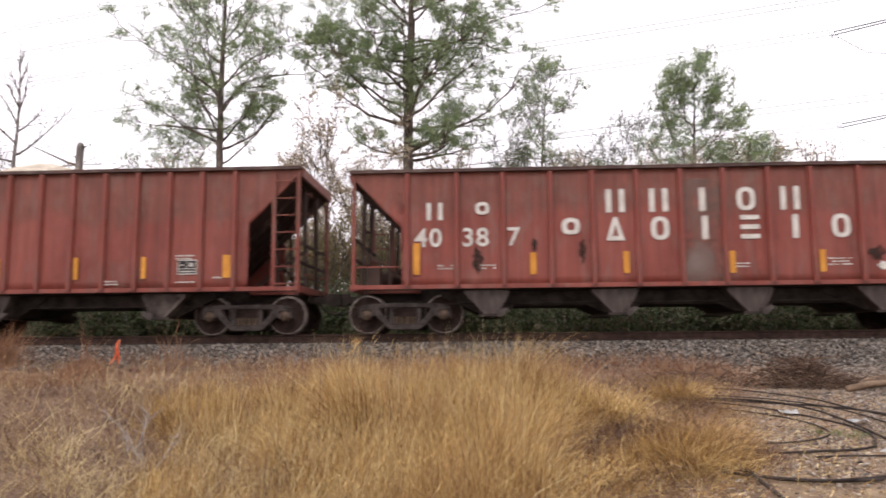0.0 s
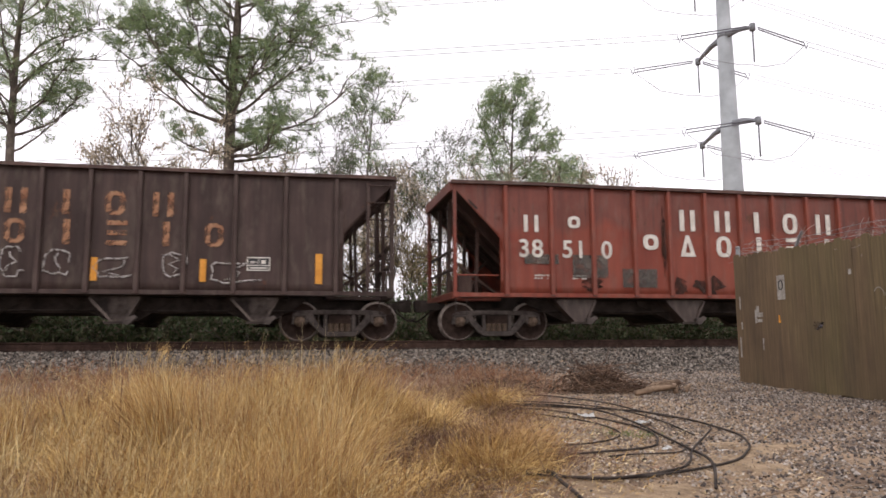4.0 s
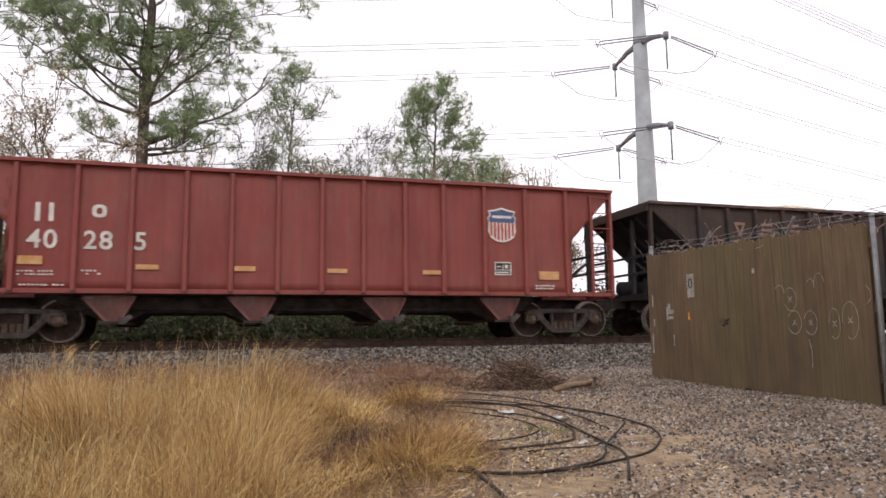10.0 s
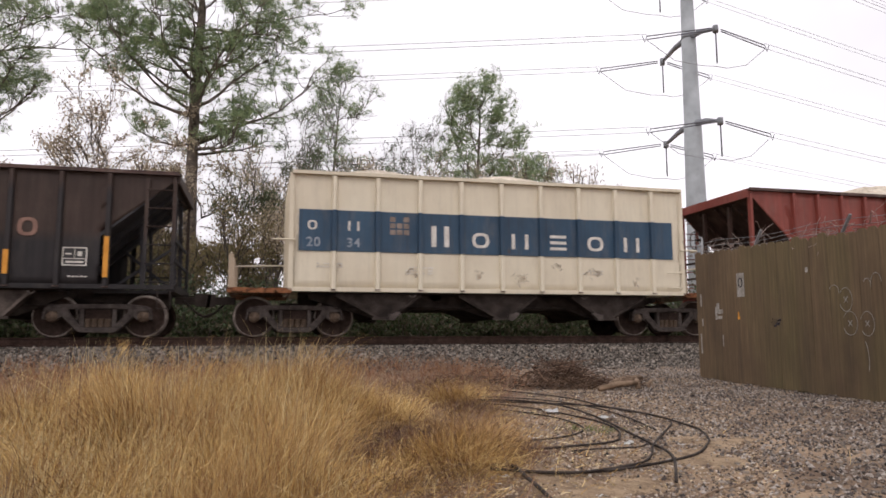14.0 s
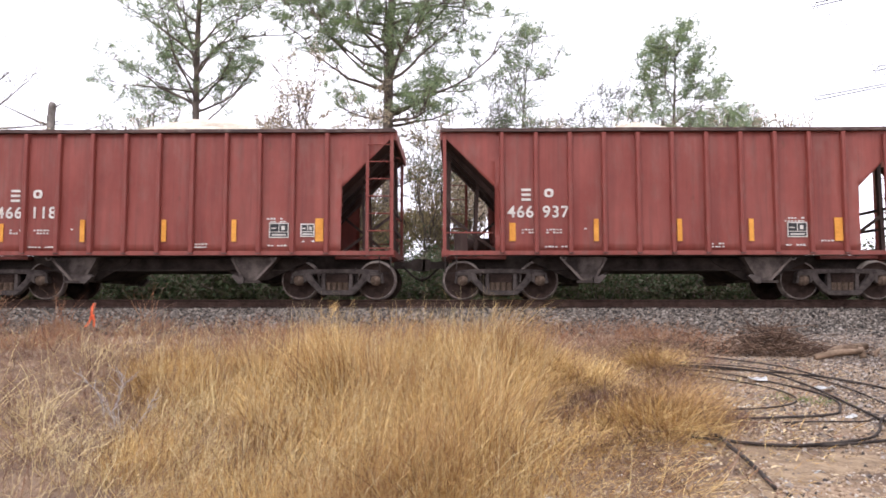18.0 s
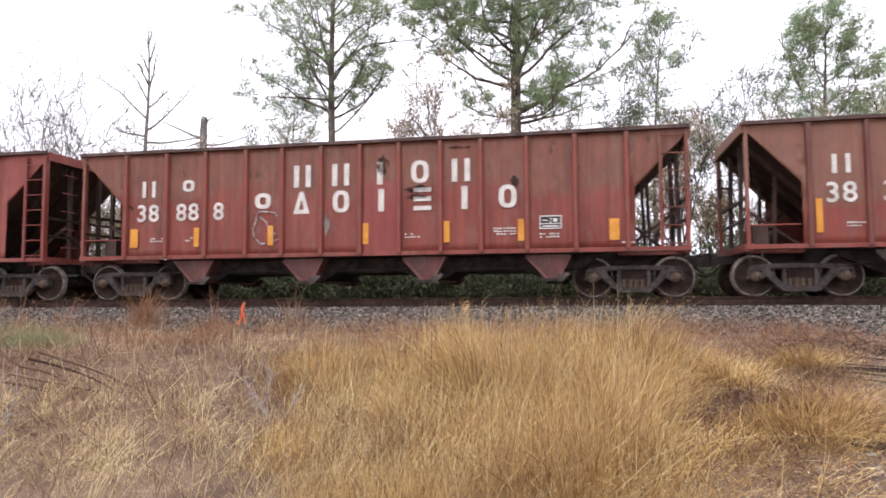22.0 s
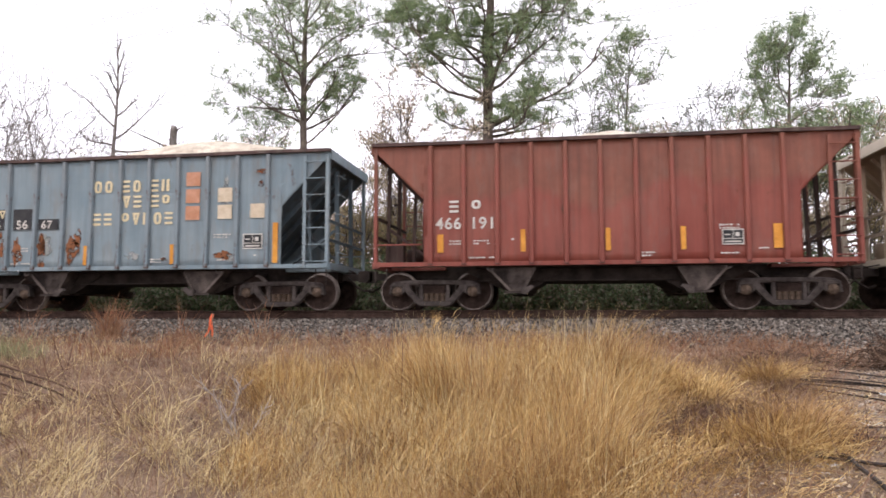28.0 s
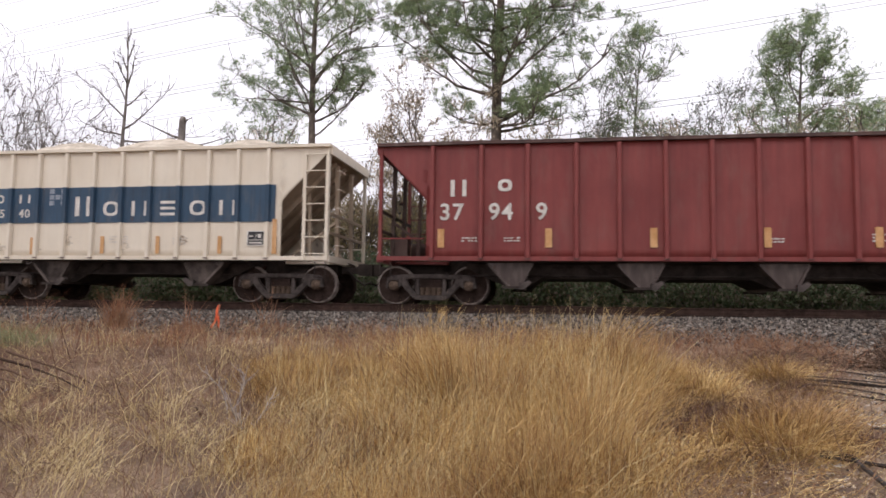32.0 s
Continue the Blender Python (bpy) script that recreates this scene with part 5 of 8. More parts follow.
GRID_GREY = two_tone("worn_grey_squares", (0.20, 0.23, 0.27), (0.34, 0.36, 0.38), 5.0, 0.7)
GRID_TAN = two_tone("worn_tan_squares", (0.16, 0.12, 0.10), (0.28, 0.22, 0.18), 5.0, 0.7)
BAND_B = [(1.30, 0.84, 7.35, 0.84, M["blue_band"], "blue_band", "dark blue painted band along the side")]
BAND_B += [(3.0 + 0.15 * i, 1.26 + 0.14 * j, 0.12, 0.11, GRID_GREY, "painted_square", "small worn grey square") for i in range(3) for j in range(3) if (i, j) not in ((1, 0), (1, 2))]
BAND += [(2.05 + 0.15 * i, 1.22 + 0.14 * j, 0.12, 0.11, GRID_TAN, "painted_square", "small worn tan square") for i in range(3) for j in range(3) if (i, j) not in ((1, 2),)]
SQUARES = [(6.5, 1.88 - 0.39 * i, 0.34, 0.32, ORANGE, "painted_square", "faded orange painted square") for i in range(3)]
SQUARES += [(7.28, 1.50 - 0.39 * i, 0.34, 0.32, TAN, "painted_square", "cream painted square") for i in range(2)] + [(8.06, 1.12, 0.34, 0.32, TAN, "painted_square", "cream painted square")]
PATCH = [(1.44, 0.95, 0.53, 0.5, M["black_panel"], "number_ground", "black painted ground for numbers"), (2.12, 0.95, 0.53, 0.5, M["black_panel"], "number_ground", "black painted ground for numbers"),
         (2.78, 0.95, 0.54, 0.25, M["black_panel"], "number_ground", "black painted ground for numbers")]
RUSTY = worn("flaking_rust", (0.11, 0.042, 0.02), (0.27, 0.115, 0.055), 7.0, 0.40, 0.52, 1.0, 7.0)
PRIMER = worn("pale_bare_primer", (0.30, 0.32, 0.31), (0.46, 0.46, 0.43), 3.0, 0.35, 0.6, 0.8, 6.0)
SOOT = worn("scorched_blot", (0.03, 0.018, 0.015), (0.065, 0.040, 0.032), 4.0, 0.34, 0.66, 0.8, 4.0)
DULL = worn("dull_grey_repaint", (0.085, 0.075, 0.066), (0.17, 0.145, 0.125), 3.0, 0.30, 0.56, 0.8, 4.0)
SMEAR = worn("spilt_white_paint", (0.36, 0.33, 0.30), (0.58, 0.54, 0.50), 4.0, 0.42, 0.62, 0.8, 5.0)
GW = [(4.2 + 0.27 * i + (0.17 if i > 1 else 0) + (0.17 if i > 3 else 0), 1.78, 0.19, 0.28, k) for i, k in enumerate("ring ring stack ring stack pair".split())]
GW2 = [(4.93 + 0.27 * i + (0.17 if i > 1 else 0), 1.42, 0.19, 0.28, k) for i, k in enumerate("vee stack stack upper".split())]
GW3 = [(4.2 + 0.27 * i + (0.17 if i > 1 else 0), 1.02, 0.07 if k == "bar" else 0.19, 0.28, k) for i, k in enumerate("stack stack upper vee bar ring stack".split())]


def band_name(x0, step, z):
    return [("name_shape", [(x0 + step * i, z, 0.40, 0.46 if i == 0 else 0.34, k) for i, k in enumerate("pair ring pair stack ring pair".split())])]


STAIN = worn("tan_grime", (0.34, 0.27, 0.20), (0.52, 0.43, 0.33), 4.0, 0.46, 0.66, 0.38, 7.0)


def stains(places):
    """Smudged grime low on pale paint."""
    return [(x, z, 0.22 - 0.05 * (i % 2), 0.10 + 0.04 * (i % 3), STAIN, "grime_smudge", "tan grime smudge") for i, (x, z) in enumerate(places)]


CARS = [
    sp_car("lead", -13.66, 3.1, RED_C, (), "oxide red open hopper wagon heaped with stone", load=[(-1.6, 0.62, 2.2), (2.0, 0.25, 2.0)]),
    up_car("one", -2.65, 1.7, RED_C, ("40", "38", "7"), "weathered oxide red hopper wagon with a grey scuffed panel", chute_mat=CHUTE_DUST, end=DARK_END,
           tape=[(1.33, 0.28, 0.95, 0.14), (3.8, 0.26, 0.72, 0.13), (5.75, 0.26, 0.72, 0.12), (7.88, 0.24, 0.70, 0.12), (9.77, 0.24, 0.70, 0.12), (11.83, 0.22, 0.95, 0.13)], panels=[(12.07, 0.62, 0.42, 0.3)],
           numbers=[("40", 1.36, 0.88, 0.40), ("38", 2.36, 0.88, 0.40), ("7", 3.32, 0.88, 0.40)],
           patches=[(6.95, 0.05, 0.88, 2.2, SCUFF, "scuffed_panel", "grey scuffed primer panel"), (7.0, 0.05, 0.78, 0.9, SCUFF, "scuffed_panel", "grey scuffed primer panel")],
           blots=[(12.36, 0.34, 0.2, 0.13, TORN, "paper_notice", "torn white notice"), (11.05, 0.36, 0.16, 0.1, TORN, "paper_notice", "torn white notice"), (10.95, 0.62, 0.18, 0.16, SOOT, "soot_blot", "dark scorched blot"), (2.7, 0.6, 0.12, 0.3, SOOT, "soot_blot", "dark scorched blot"), (4.9, 0.75, 0.08, 0.3, SOOT, "soot_blot", "dark scorched blot"), (3.9, 0.85, 0.06, 0.2, SOOT, "soot_blot", "dark scorched blot")]),
    up_car("two", 12.46, 5.3, BROWN, ("45", "32", "2"), spray=[(x, x + 0.45, 0.32, 0.86, 1) for x in (1.55, 2.55, 3.55, 4.45, 5.3, 6.3, 7.1, 9.3)] + [(8.0, 8.7, 0.3, 0.75, 1), (10.2, 11.2, 0.25, 0.7, 1)], patches=[(3.62, 0.03, 0.75, 0.42, SMEAR, "paint_spill", "white paint spill running down"), (3.85, 0.5, 0.42, 1.7, DULL, "paint_spill", "faint pale streak")], label="soot-dark brown hopper wagon with ghostly lettering", ink=GHOST_INK, number_ink=FADED_INK, end=DARK_END, print=[]),
    up_car("three", 27.70, 8.9, RED_B, ("38", "51", "0"), "bright red hopper wagon with white lettering", chute_mat=CHUTE_DUST, blots=[(x, z, rx, rz, SOOT, "soot_blot", "dark scorched blot") for x, z, rx, rz in ((5.35, 0.24, 0.30, 0.26), (6.1, 0.26, 0.40, 0.24), (7.5, 0.2, 0.3, 0.12), (9.6, 0.3, 0.26, 0.16), (3.2, 0.28, 0.26, 0.18), (5.0, 1.3, 0.07, 0.8), (12.0, 0.15, 0.3, 0.1))], patches=[(1.62, 0.72, 0.8, 0.22, DULL, "dull_patch", "dull grey repainted patch"), (2.75, 0.42, 0.85, 0.52, DULL, "dull_patch", "dull grey repainted patch"), (3.95, 0.22, 0.85, 0.42, DULL, "dull_patch", "dull grey repainted patch")], end=DARK_END, panels=[(11.65, 0.5, 0.42, 0.4), (12.55, 0.5, 0.44, 0.4)], tape=[]),
    sp_car("four", 43.0, 12.3, BLACK, (), "black hopper wagon heaped with pale stone", L=11.15, T=3.53, a=1.0, truck=4.25, rib_at=[1.19 + 0.87 * i for i in range(11)], tape_on_rib=True, dark=BLACK, end=BLACK,
           numbers=[("108", 1.32, 0.70, 0.25), ("39", 2.29, 0.70, 0.25)], letters=[("mark_shape", [(1.28, 1.05, 0.24, 0.25, "vee"), (1.62, 1.05, 0.2, 0.25, "upper")])],
           tape=[(1.13, 0.08, 0.92, 0.11), (2.82, 0.06, 0.50, 0.11), (4.63, 0.06, 0.50, 0.11), (6.32, 0.06, 0.50, 0.11), (7.97, 0.06, 0.50, 0.11), (9.85, 0.08, 0.92, 0.11)], panels=[(6.75, 0.40, 0.46, 0.34)],
           print=[(1.5, 0.42, 0.2, 1), (1.45, 0.28, 0.34, 2), (2.2, 0.28, 0.36, 2), (4.0, 0.22, 0.36, 2), (5.2, 0.2, 0.4, 1), (7.3, 0.2, 0.5, 2), (8.6, 0.45, 0.5, 2), (8.6, 0.2, 0.5, 2)], load=[(-1.9, 0.66, 3.4), (2.0, 0.3, 2.6)]),
    up_car("five", 55.32, 15.7, RED_E, ("40", "28", "5"), "clean oxide red hopper wagon with a plain emblem", chute_mat=CHUTE_RED, dark=RED_E, name_rows=False, tape_mat=FADED_TAPE, shield=(11.1, 1.60),
           letters=[("mark_shape", [(1.55, 1.35, 0.32, 0.36, "pair"), (2.53, 1.35, 0.27, 0.36, "upper")])],
           numbers=[("40", 1.43, 0.84, 0.36), ("28", 2.40, 0.84, 0.36), ("5", 3.30, 0.84, 0.36)],
           tape=[(1.3, 0.52, 0.68, 0.42), (3.35, 0.45, 0.55, 0.42), (5.2, 0.45, 0.55, 0.42), (7.1, 0.44, 0.53, 0.42), (9.2, 0.44, 0.53, 0.42), (12.0, 0.36, 0.55, 0.5)], panels=[(10.9, 0.45, 0.4, 0.3)],
           print=[(1.3, 0.38, 0.7, 2), (1.35, 0.12, 0.8, 1), (2.4, 0.4, 0.36, 2), (11.9, 0.2, 0.5, 2)]),
    sp_car("six", 70.35, 19.1, UMBER, ("10", "224"), "dark umber hopper wagon with faded tan lettering", L=11.4, T=3.27, a=1.4, truck=4.25, rib_at=[1.42 + 0.872 * i for i in range(11)], tape_on_rib=True, ink=FADED_INK, number_ink=M["white"], end=BLACK, chute=1.0, bays=(-2.6, 2.6),
           numbers=[("10", 1.87, 0.86, 0.25), ("224", 2.42, 0.86, 0.25)],
           letters=[("mark_shape", [(1.94, 1.2, 0.24, 0.25, "vee"), (2.42, 1.2, 0.18, 0.25, "upper")]), ("name_shape", shapes(2.50, 0.855, 1.55, 0.36, 0.36, "vee stack stack bar stack upper pair", 0.1)),
                    ("name_shape", shapes(3.36, 0.862, 0.98, 0.36, 0.36, "upper peak ring bar stack bar ring", 0.1))],
           tape=[(1.42, 0.3, 1.15, 0.12), (3.12, 0.26, 0.72, 0.11), (4.86, 0.26, 0.72, 0.11), (6.6, 0.24, 0.70, 0.11), (8.4, 0.24, 0.70, 0.11), (10.05, 0.2, 1.0, 0.11)], panels=[(9.35, 0.42, 0.44, 0.36)],
           print=[(1.8, 0.5, 0.36, 2), (2.9, 0.45, 0.36, 2), (3.75, 0.4, 0.3, 3), (9.4, 0.2, 0.44, 1)], load=[(0.0, 0.50, 3.4)]),
    sp_car("seven", 84.05, 22.7, CREAM_B, (), end=CREAM_B, dark=CREAM_B, rib_at=[0.85 + 0.934 * i for i in range(9)], rib_band=(0.83, 1.71, M["blue_band"]), label="cream box-ended stone wagon with a blue band", kind="stone_wagon", L=9.1, T=3.45, a=0.05, drop=0.3, boxed=True, truck=4.45, bays=(-2.7, 0.0, 2.7), chute=1.9, chute_mat=M["steel"], blots=stains(((2.6, 0.4), (4.0, 0.4), (5.0, 0.32), (5.9, 0.58), (6.8, 0.45), (7.9, 0.3))),
           patches=BAND, letters=band_name(2.97, 0.925, 0.98) + [("mark_shape", [(0.3, 1.28, 0.2, 0.2, "ring"), (1.15, 1.28, 0.24, 0.2, "pair")])], number_ink=GRID_GREY, numbers=[("20", 0.28, 0.93, 0.2), ("34", 1.12, 0.93, 0.2)],
           tape=[], panels=[], print=[(0.5, 0.55, 0.6, 2), (2.4, 0.5, 0.7, 3), (6.5, 0.5, 0.6, 2)], load=[(-2.6, 0.52, 2.6), (0.5, 0.54, 2.8), (3.0, 0.42, 1.9)]),
    sp_car("eight", 95.12, 26.3, RED_A, ("466", "118"), "oxide red hopper wagon heaped with pale stone", load=[(0.4, 0.70, 3.2)], panels=[(7.25, 0.35, 0.42, 0.32), (7.92, 0.37, 0.30, 0.28)]),
    sp_car("nine", 106.05, 29.9, RED_A, ("466", "937"), "oxide red hopper wagon with orange tape", load=[(-0.5, 0.58, 1.9)]),
    up_car("ten", 116.93, 33.3, RED_F, ("38", "88", "8"), "rust-streaked red hopper wagon with white lettering", chute_mat=CHUTE_RED, tape=[(x, z0, z1, w) for x, z0, z1, w in ((1.33, 0.26, 0.70, 0.2), (2.97, 0.26, 0.70, 0.13), (4.8, 0.26, 0.70, 0.13), (6.95, 0.24, 0.70, 0.13), (8.8, 0.24, 0.70, 0.13), (10.5, 0.24, 0.70, 0.13), (12.35, 0.22, 0.66, 0.2))], end=DARK_END, load=[(-3.0, 0.02, 3.0)], spray=[(4.45, 5.15, 0.3, 1.0, 1)],
           patches=[(7.08, 0.06, 0.84, 1.55, RED_E, "repainted_panel", "brighter repainted panel")],
           blots=[(7.5, 1.95, 0.16, 0.26, SOOT, "soot_blot", "dark scorched blot"), (8.35, 1.42, 0.34, 0.09, SOOT, "soot_blot", "dark scorched blot"), (8.3, 1.25, 0.26, 0.07, SOOT, "soot_blot", "dark scorched blot"), (10.4, 1.5, 0.1, 0.14, SOOT, "soot_blot", "dark scorched blot"), (9.2, 2.3, 0.3, 0.04, SOOT, "soot_blot", "dark scorched blot"), (6.2, 0.7, 0.08, 0.25, GRIME, "scuff", "pale scuffed patch")]),
    up_car("eleven", 131.93, 37.1, RED_G, ("38", "32", "2"), "rusty red hopper wagon with pale spray-painted scrawl", chute_mat=CHUTE_DUST, tape=[(1.3, 0.28, 0.95, 0.12), (3.3, 0.26, 0.70, 0.1), (5.5, 0.26, 0.70, 0.12), (7.75, 0.24, 0.70, 0.12), (10.0, 0.24, 0.70, 0.12), (12.45, 0.22, 1.0, 0.13)], end=DARK_END, rib=DARK_RIB, spray=[(4.15, 7.0, 0.1, 1.1, 5), (8.05, 10.2, 0.2, 1.1, 3), (11.3, 12.1, 0.95, 1.2, 1)]),
    sp_car("twelve", 147.05, 40.7, BLUE, (), ink=GOLD_INK, number_ink=M["white"], load=[(1.4, 0.74, 4.6)], end=BLUE_END, rib=BLUE_RIB, T=3.55, label="faded blue hopper wagon with rust patches", patches=PATCH + SQUARES, blots=[(x, z, rx, rz, RUSTY, "rust_patch", "flaking rust patch") for x, z, rx, rz in ((1.8, 0.55, 0.13, 0.36), (2.25, 0.42, 0.14, 0.34), (2.88, 0.50, 0.13, 0.36), (2.9, 0.12, 0.1, 0.1), (3.68, 0.48, 0.20, 0.36), (3.82, 0.72, 0.12, 0.24), (6.0, 0.22, 0.12, 0.05), (7.42, 0.28, 0.22, 0.12), (8.35, 2.18, 0.2, 0.07), (8.3, 1.9, 0.08, 0.1), (1.3, 2.2, 0.1, 0.06))] + [(x, z, rx, rz, PRIMER, "scuff", "pale scuffed patch") for x, z, rx, rz in ((7.62, 0.22, 0.14, 0.1), (1.62, 0.6, 0.2, 0.28), (3.0, 0.6, 0.2, 0.3), (5.2, 0.3, 0.2, 0.1), (7.45, 1.6, 0.12, 0.5))],
           numbers=[("46", 1.48, 0.98, 0.21), ("56", 2.20, 0.98, 0.21), ("67", 2.86, 0.98, 0.19)],
           letters=[("mark_shape", [(1.5, 1.24, 0.17, 0.19, "ring"), (1.74, 1.24, 0.17, 0.19, "vee")]), ("name_shape", GW), ("name_shape", GW2), ("name_shape", GW3)],
           panels=[(7.9, 0.42, 0.46, 0.34)], tape=[(1.1, 0.1, 0.85, 0.1), (4.0, 0.1, 0.55, 0.1), (6.25, 0.1, 0.55, 0.1), (8.6, 0.1, 1.0, 0.12)]),
    sp_car("thirteen", 157.95, 44.1, RED_H, ("466", "191"), "oxide red short hopper wagon with close ribs", load=[(0.2, 0.54, 2.6)]),
    sp_car("fourteen", 168.58, 47.7, CREAM, (), end=CREAM_DIRT, tape_mat=FADED_TAPE, blots=stains(((1.75, 0.25), (2.7, 0.22), (3.5, 0.42), (5.0, 0.3), (6.4, 0.4))), dark=CREAM, rib_band=(0.84, 1.68, M["blue_band"]), load=[(-2.2, 0.62, 2.3), (0.2, 0.66, 2.6), (2.5, 0.58, 2.2)], label="cream hopper wagon with a dark blue band", T=3.5, patches=BAND_B, letters=band_name(3.68, 0.725, 1.0) + [("mark_shape", [(1.56, 1.32, 0.22, 0.2, "ring"), (2.2, 1.32, 0.28, 0.2, "pair")])], numbers=[("15", 1.53, 0.98, 0.2), ("40", 2.2, 0.98, 0.2)],
           tape=[(1.43, 0.12, 0.88, 0.10), (2.63, 0.10, 0.50, 0.09), (4.38, 0.12, 0.52, 0.09), (5.78, 0.12, 0.52, 0.09), (7.3, 0.12, 0.52, 0.09), (8.6, 0.12, 0.90, 0.10)], panels=[(8.0, 0.30, 0.42, 0.34)], print=[(1.2, 0.5, 0.5, 2), (4.6, 0.5, 0.5, 3), (6.2, 0.45, 0.4, 3)]),
    up_car("fifteen", 179.60, 51.3, RED_D, ("37", "94", "9"), "clean maroon hopper wagon with white numbers", name_rows=False, chute_mat=CHUTE_DUST, tape_mat=FADED_TAPE,
           tape=[(x, 0.26, 0.66, 0.14) for x in (1.33, 3.62, 5.75, 7.95, 10.0, 12.3)], letters=[("mark_shape", [(1.6, 1.36, 0.34, 0.36, "pair"), (2.62, 1.36, 0.3, 0.36, "upper")])], numbers=[("37", 1.36, 0.86, 0.36), ("94", 2.42, 0.86, 0.36), ("9", 3.42, 0.86, 0.36)]),
]
TRAIN = []
for cfg in CARS:
    TRAIN.append((hopper_car(cfg), cfg["x"] + cfg["L"] / 2))


def gone(t):
    """Metres that the train has run by t seconds; it slows a little."""
    u = t / 32
    return 32 * (6.1477 * u - 0.42297 * u ** 2 - 0.04365 * u ** 3 + 0.05628 * u ** 4)


def motions():
    for car, x in TRAIN:
        walk(car, [(t, pose(x - gone(t), TRK, RAIL)) for t in [i * 1.0 for i in range(33)]])
    steps = [i / 10 for i in range(321)]
    for w, ax in WHEELS:
        walk(w, [(t, Matrix.Translation((ax, 0, 0.007)) @ Matrix.Rotation(-gone(t) / 0.42, 4, "Y")) for t in steps])

# ---- grass and weeds ----


def blades(name, mat, x, y, height, width, lean, label, category, droop=0.5, base=0.0, wind=(0.25, 0.05), out=None):
    """Grass blades and stems: narrow strips that taper and bend over, one at each root; out: the way each leans."""
    n = len(x)
    h = height if isinstance(height, np.ndarray) else rng.uniform(*height, n)
    w = rng.uniform(*width, n) * 0.5 * np.clip(y / 4.6, 0.5, 1.0)
    a = rng.uniform(0, 6.283, n)
    ln = rng.uniform(*lean, n)
    dx, dy = np.cos(a) * ln + wind[0] * rng.random(n), np.sin(a) * ln + wind[1] * rng.random(n)
    if out is not None:
        dx, dy = dx + out[0], dy + out[1]
    z = lift(x, y) + base - 0.02
    side = rng.uniform(0, 6.283, n)
    sx, sy = np.cos(side) * w, np.sin(side) * w
    bow = rng.uniform(1.3, 2.4, n)
    reach = np.hypot(dx, dy)
    pts = []
    for t, ww in ((0.0, 1.0), (0.4, 0.9), (0.75, 0.65), (1.0, 0.0)):
        px, py = x + dx * h * t ** bow, y + dy * h * t ** bow
        pz = z + h * t * (1 - droop * 0.35 * t * t * np.minimum(reach, 1.4))
        if ww:
            pts.append(np.stack([px - sx * ww, py - sy * ww, pz], -1))
            pts.append(np.stack([px + sx * ww, py + sy * ww, pz], -1))
        else:
            pts.append(np.stack([px, py, pz], -1))
    v = np.stack(pts, 1).reshape(-1, 3)
    o = (np.arange(n) * 7)[:, None]
    faces = (o + np.array([[0, 1, 3, 2]])).tolist() + (o + np.array([[2, 3, 5, 4]])).tolist() + (o + np.array([[4, 5, 6]])).tolist()
    return tagged(new(name, loose(name, v, faces, mat)), label, category, kind="stuff")


def clumps(n, tufts, spread, fan=1.6, sway=0.28):
    """Roots gathered in tufts; also a height factor and a lean that fans out from each tuft."""
    tufts = np.asarray(tufts)
    m = len(tufts)
    k = rng.integers(0, m, n)
    r = rng.normal(0, spread, (n, 2))
    sway_x, sway_y = rng.normal(0, sway, m)[k], rng.normal(0, sway, m)[k]
    tall_by = rng.uniform(0.42, 1.22, m)[k]
    return tufts[k, 0] + r[:, 0], tufts[k, 1] + r[:, 1], tall_by, (r[:, 0] * fan + sway_x, r[:, 1] * fan + sway_y)


def tufted(n, tufts, spread):
    """Roots gathered in tufts."""
    k = rng.integers(0, len(tufts), n)
    p = np.asarray(tufts)[k]
    r = rng.normal(0, spread, (n, 2))
    return p[:, 0] + r[:, 0], p[:, 1] + r[:, 1]


def field(n, x0, x1, y0, y1, test):
    x, y = rng.uniform(x0, x1, n), rng.uniform(y0, y1, n)
    k = test(x, y)
    return x[k], y[k]


def wave(x, y):
    return np.sin(x * 2.1 + 0.7) * np.sin(y * 1.7 - x * 0.6) * 0.5 + np.sin(x * 5.3 + y * 4.1) * 0.25


def tall(x, y):
    return (x > -0.40 * y - 0.10 + 0.30 * wave(x, y)) & (x < 0.105 * y + 0.02 + 0.20 * wave(y, x)) & (y < 6.7 + 0.5 * wave(x, y))


def mound(x, y):
    """Height factor of the stand: full along its middle, lower toward its sides."""
    u = np.asarray(x) / np.asarray(y)
    return np.interp(u, [-0.46, -0.30, -0.17, 0.05, 0.13, 0.20], [0.42, 0.62, 1.0, 1.06, 0.82, 0.5])


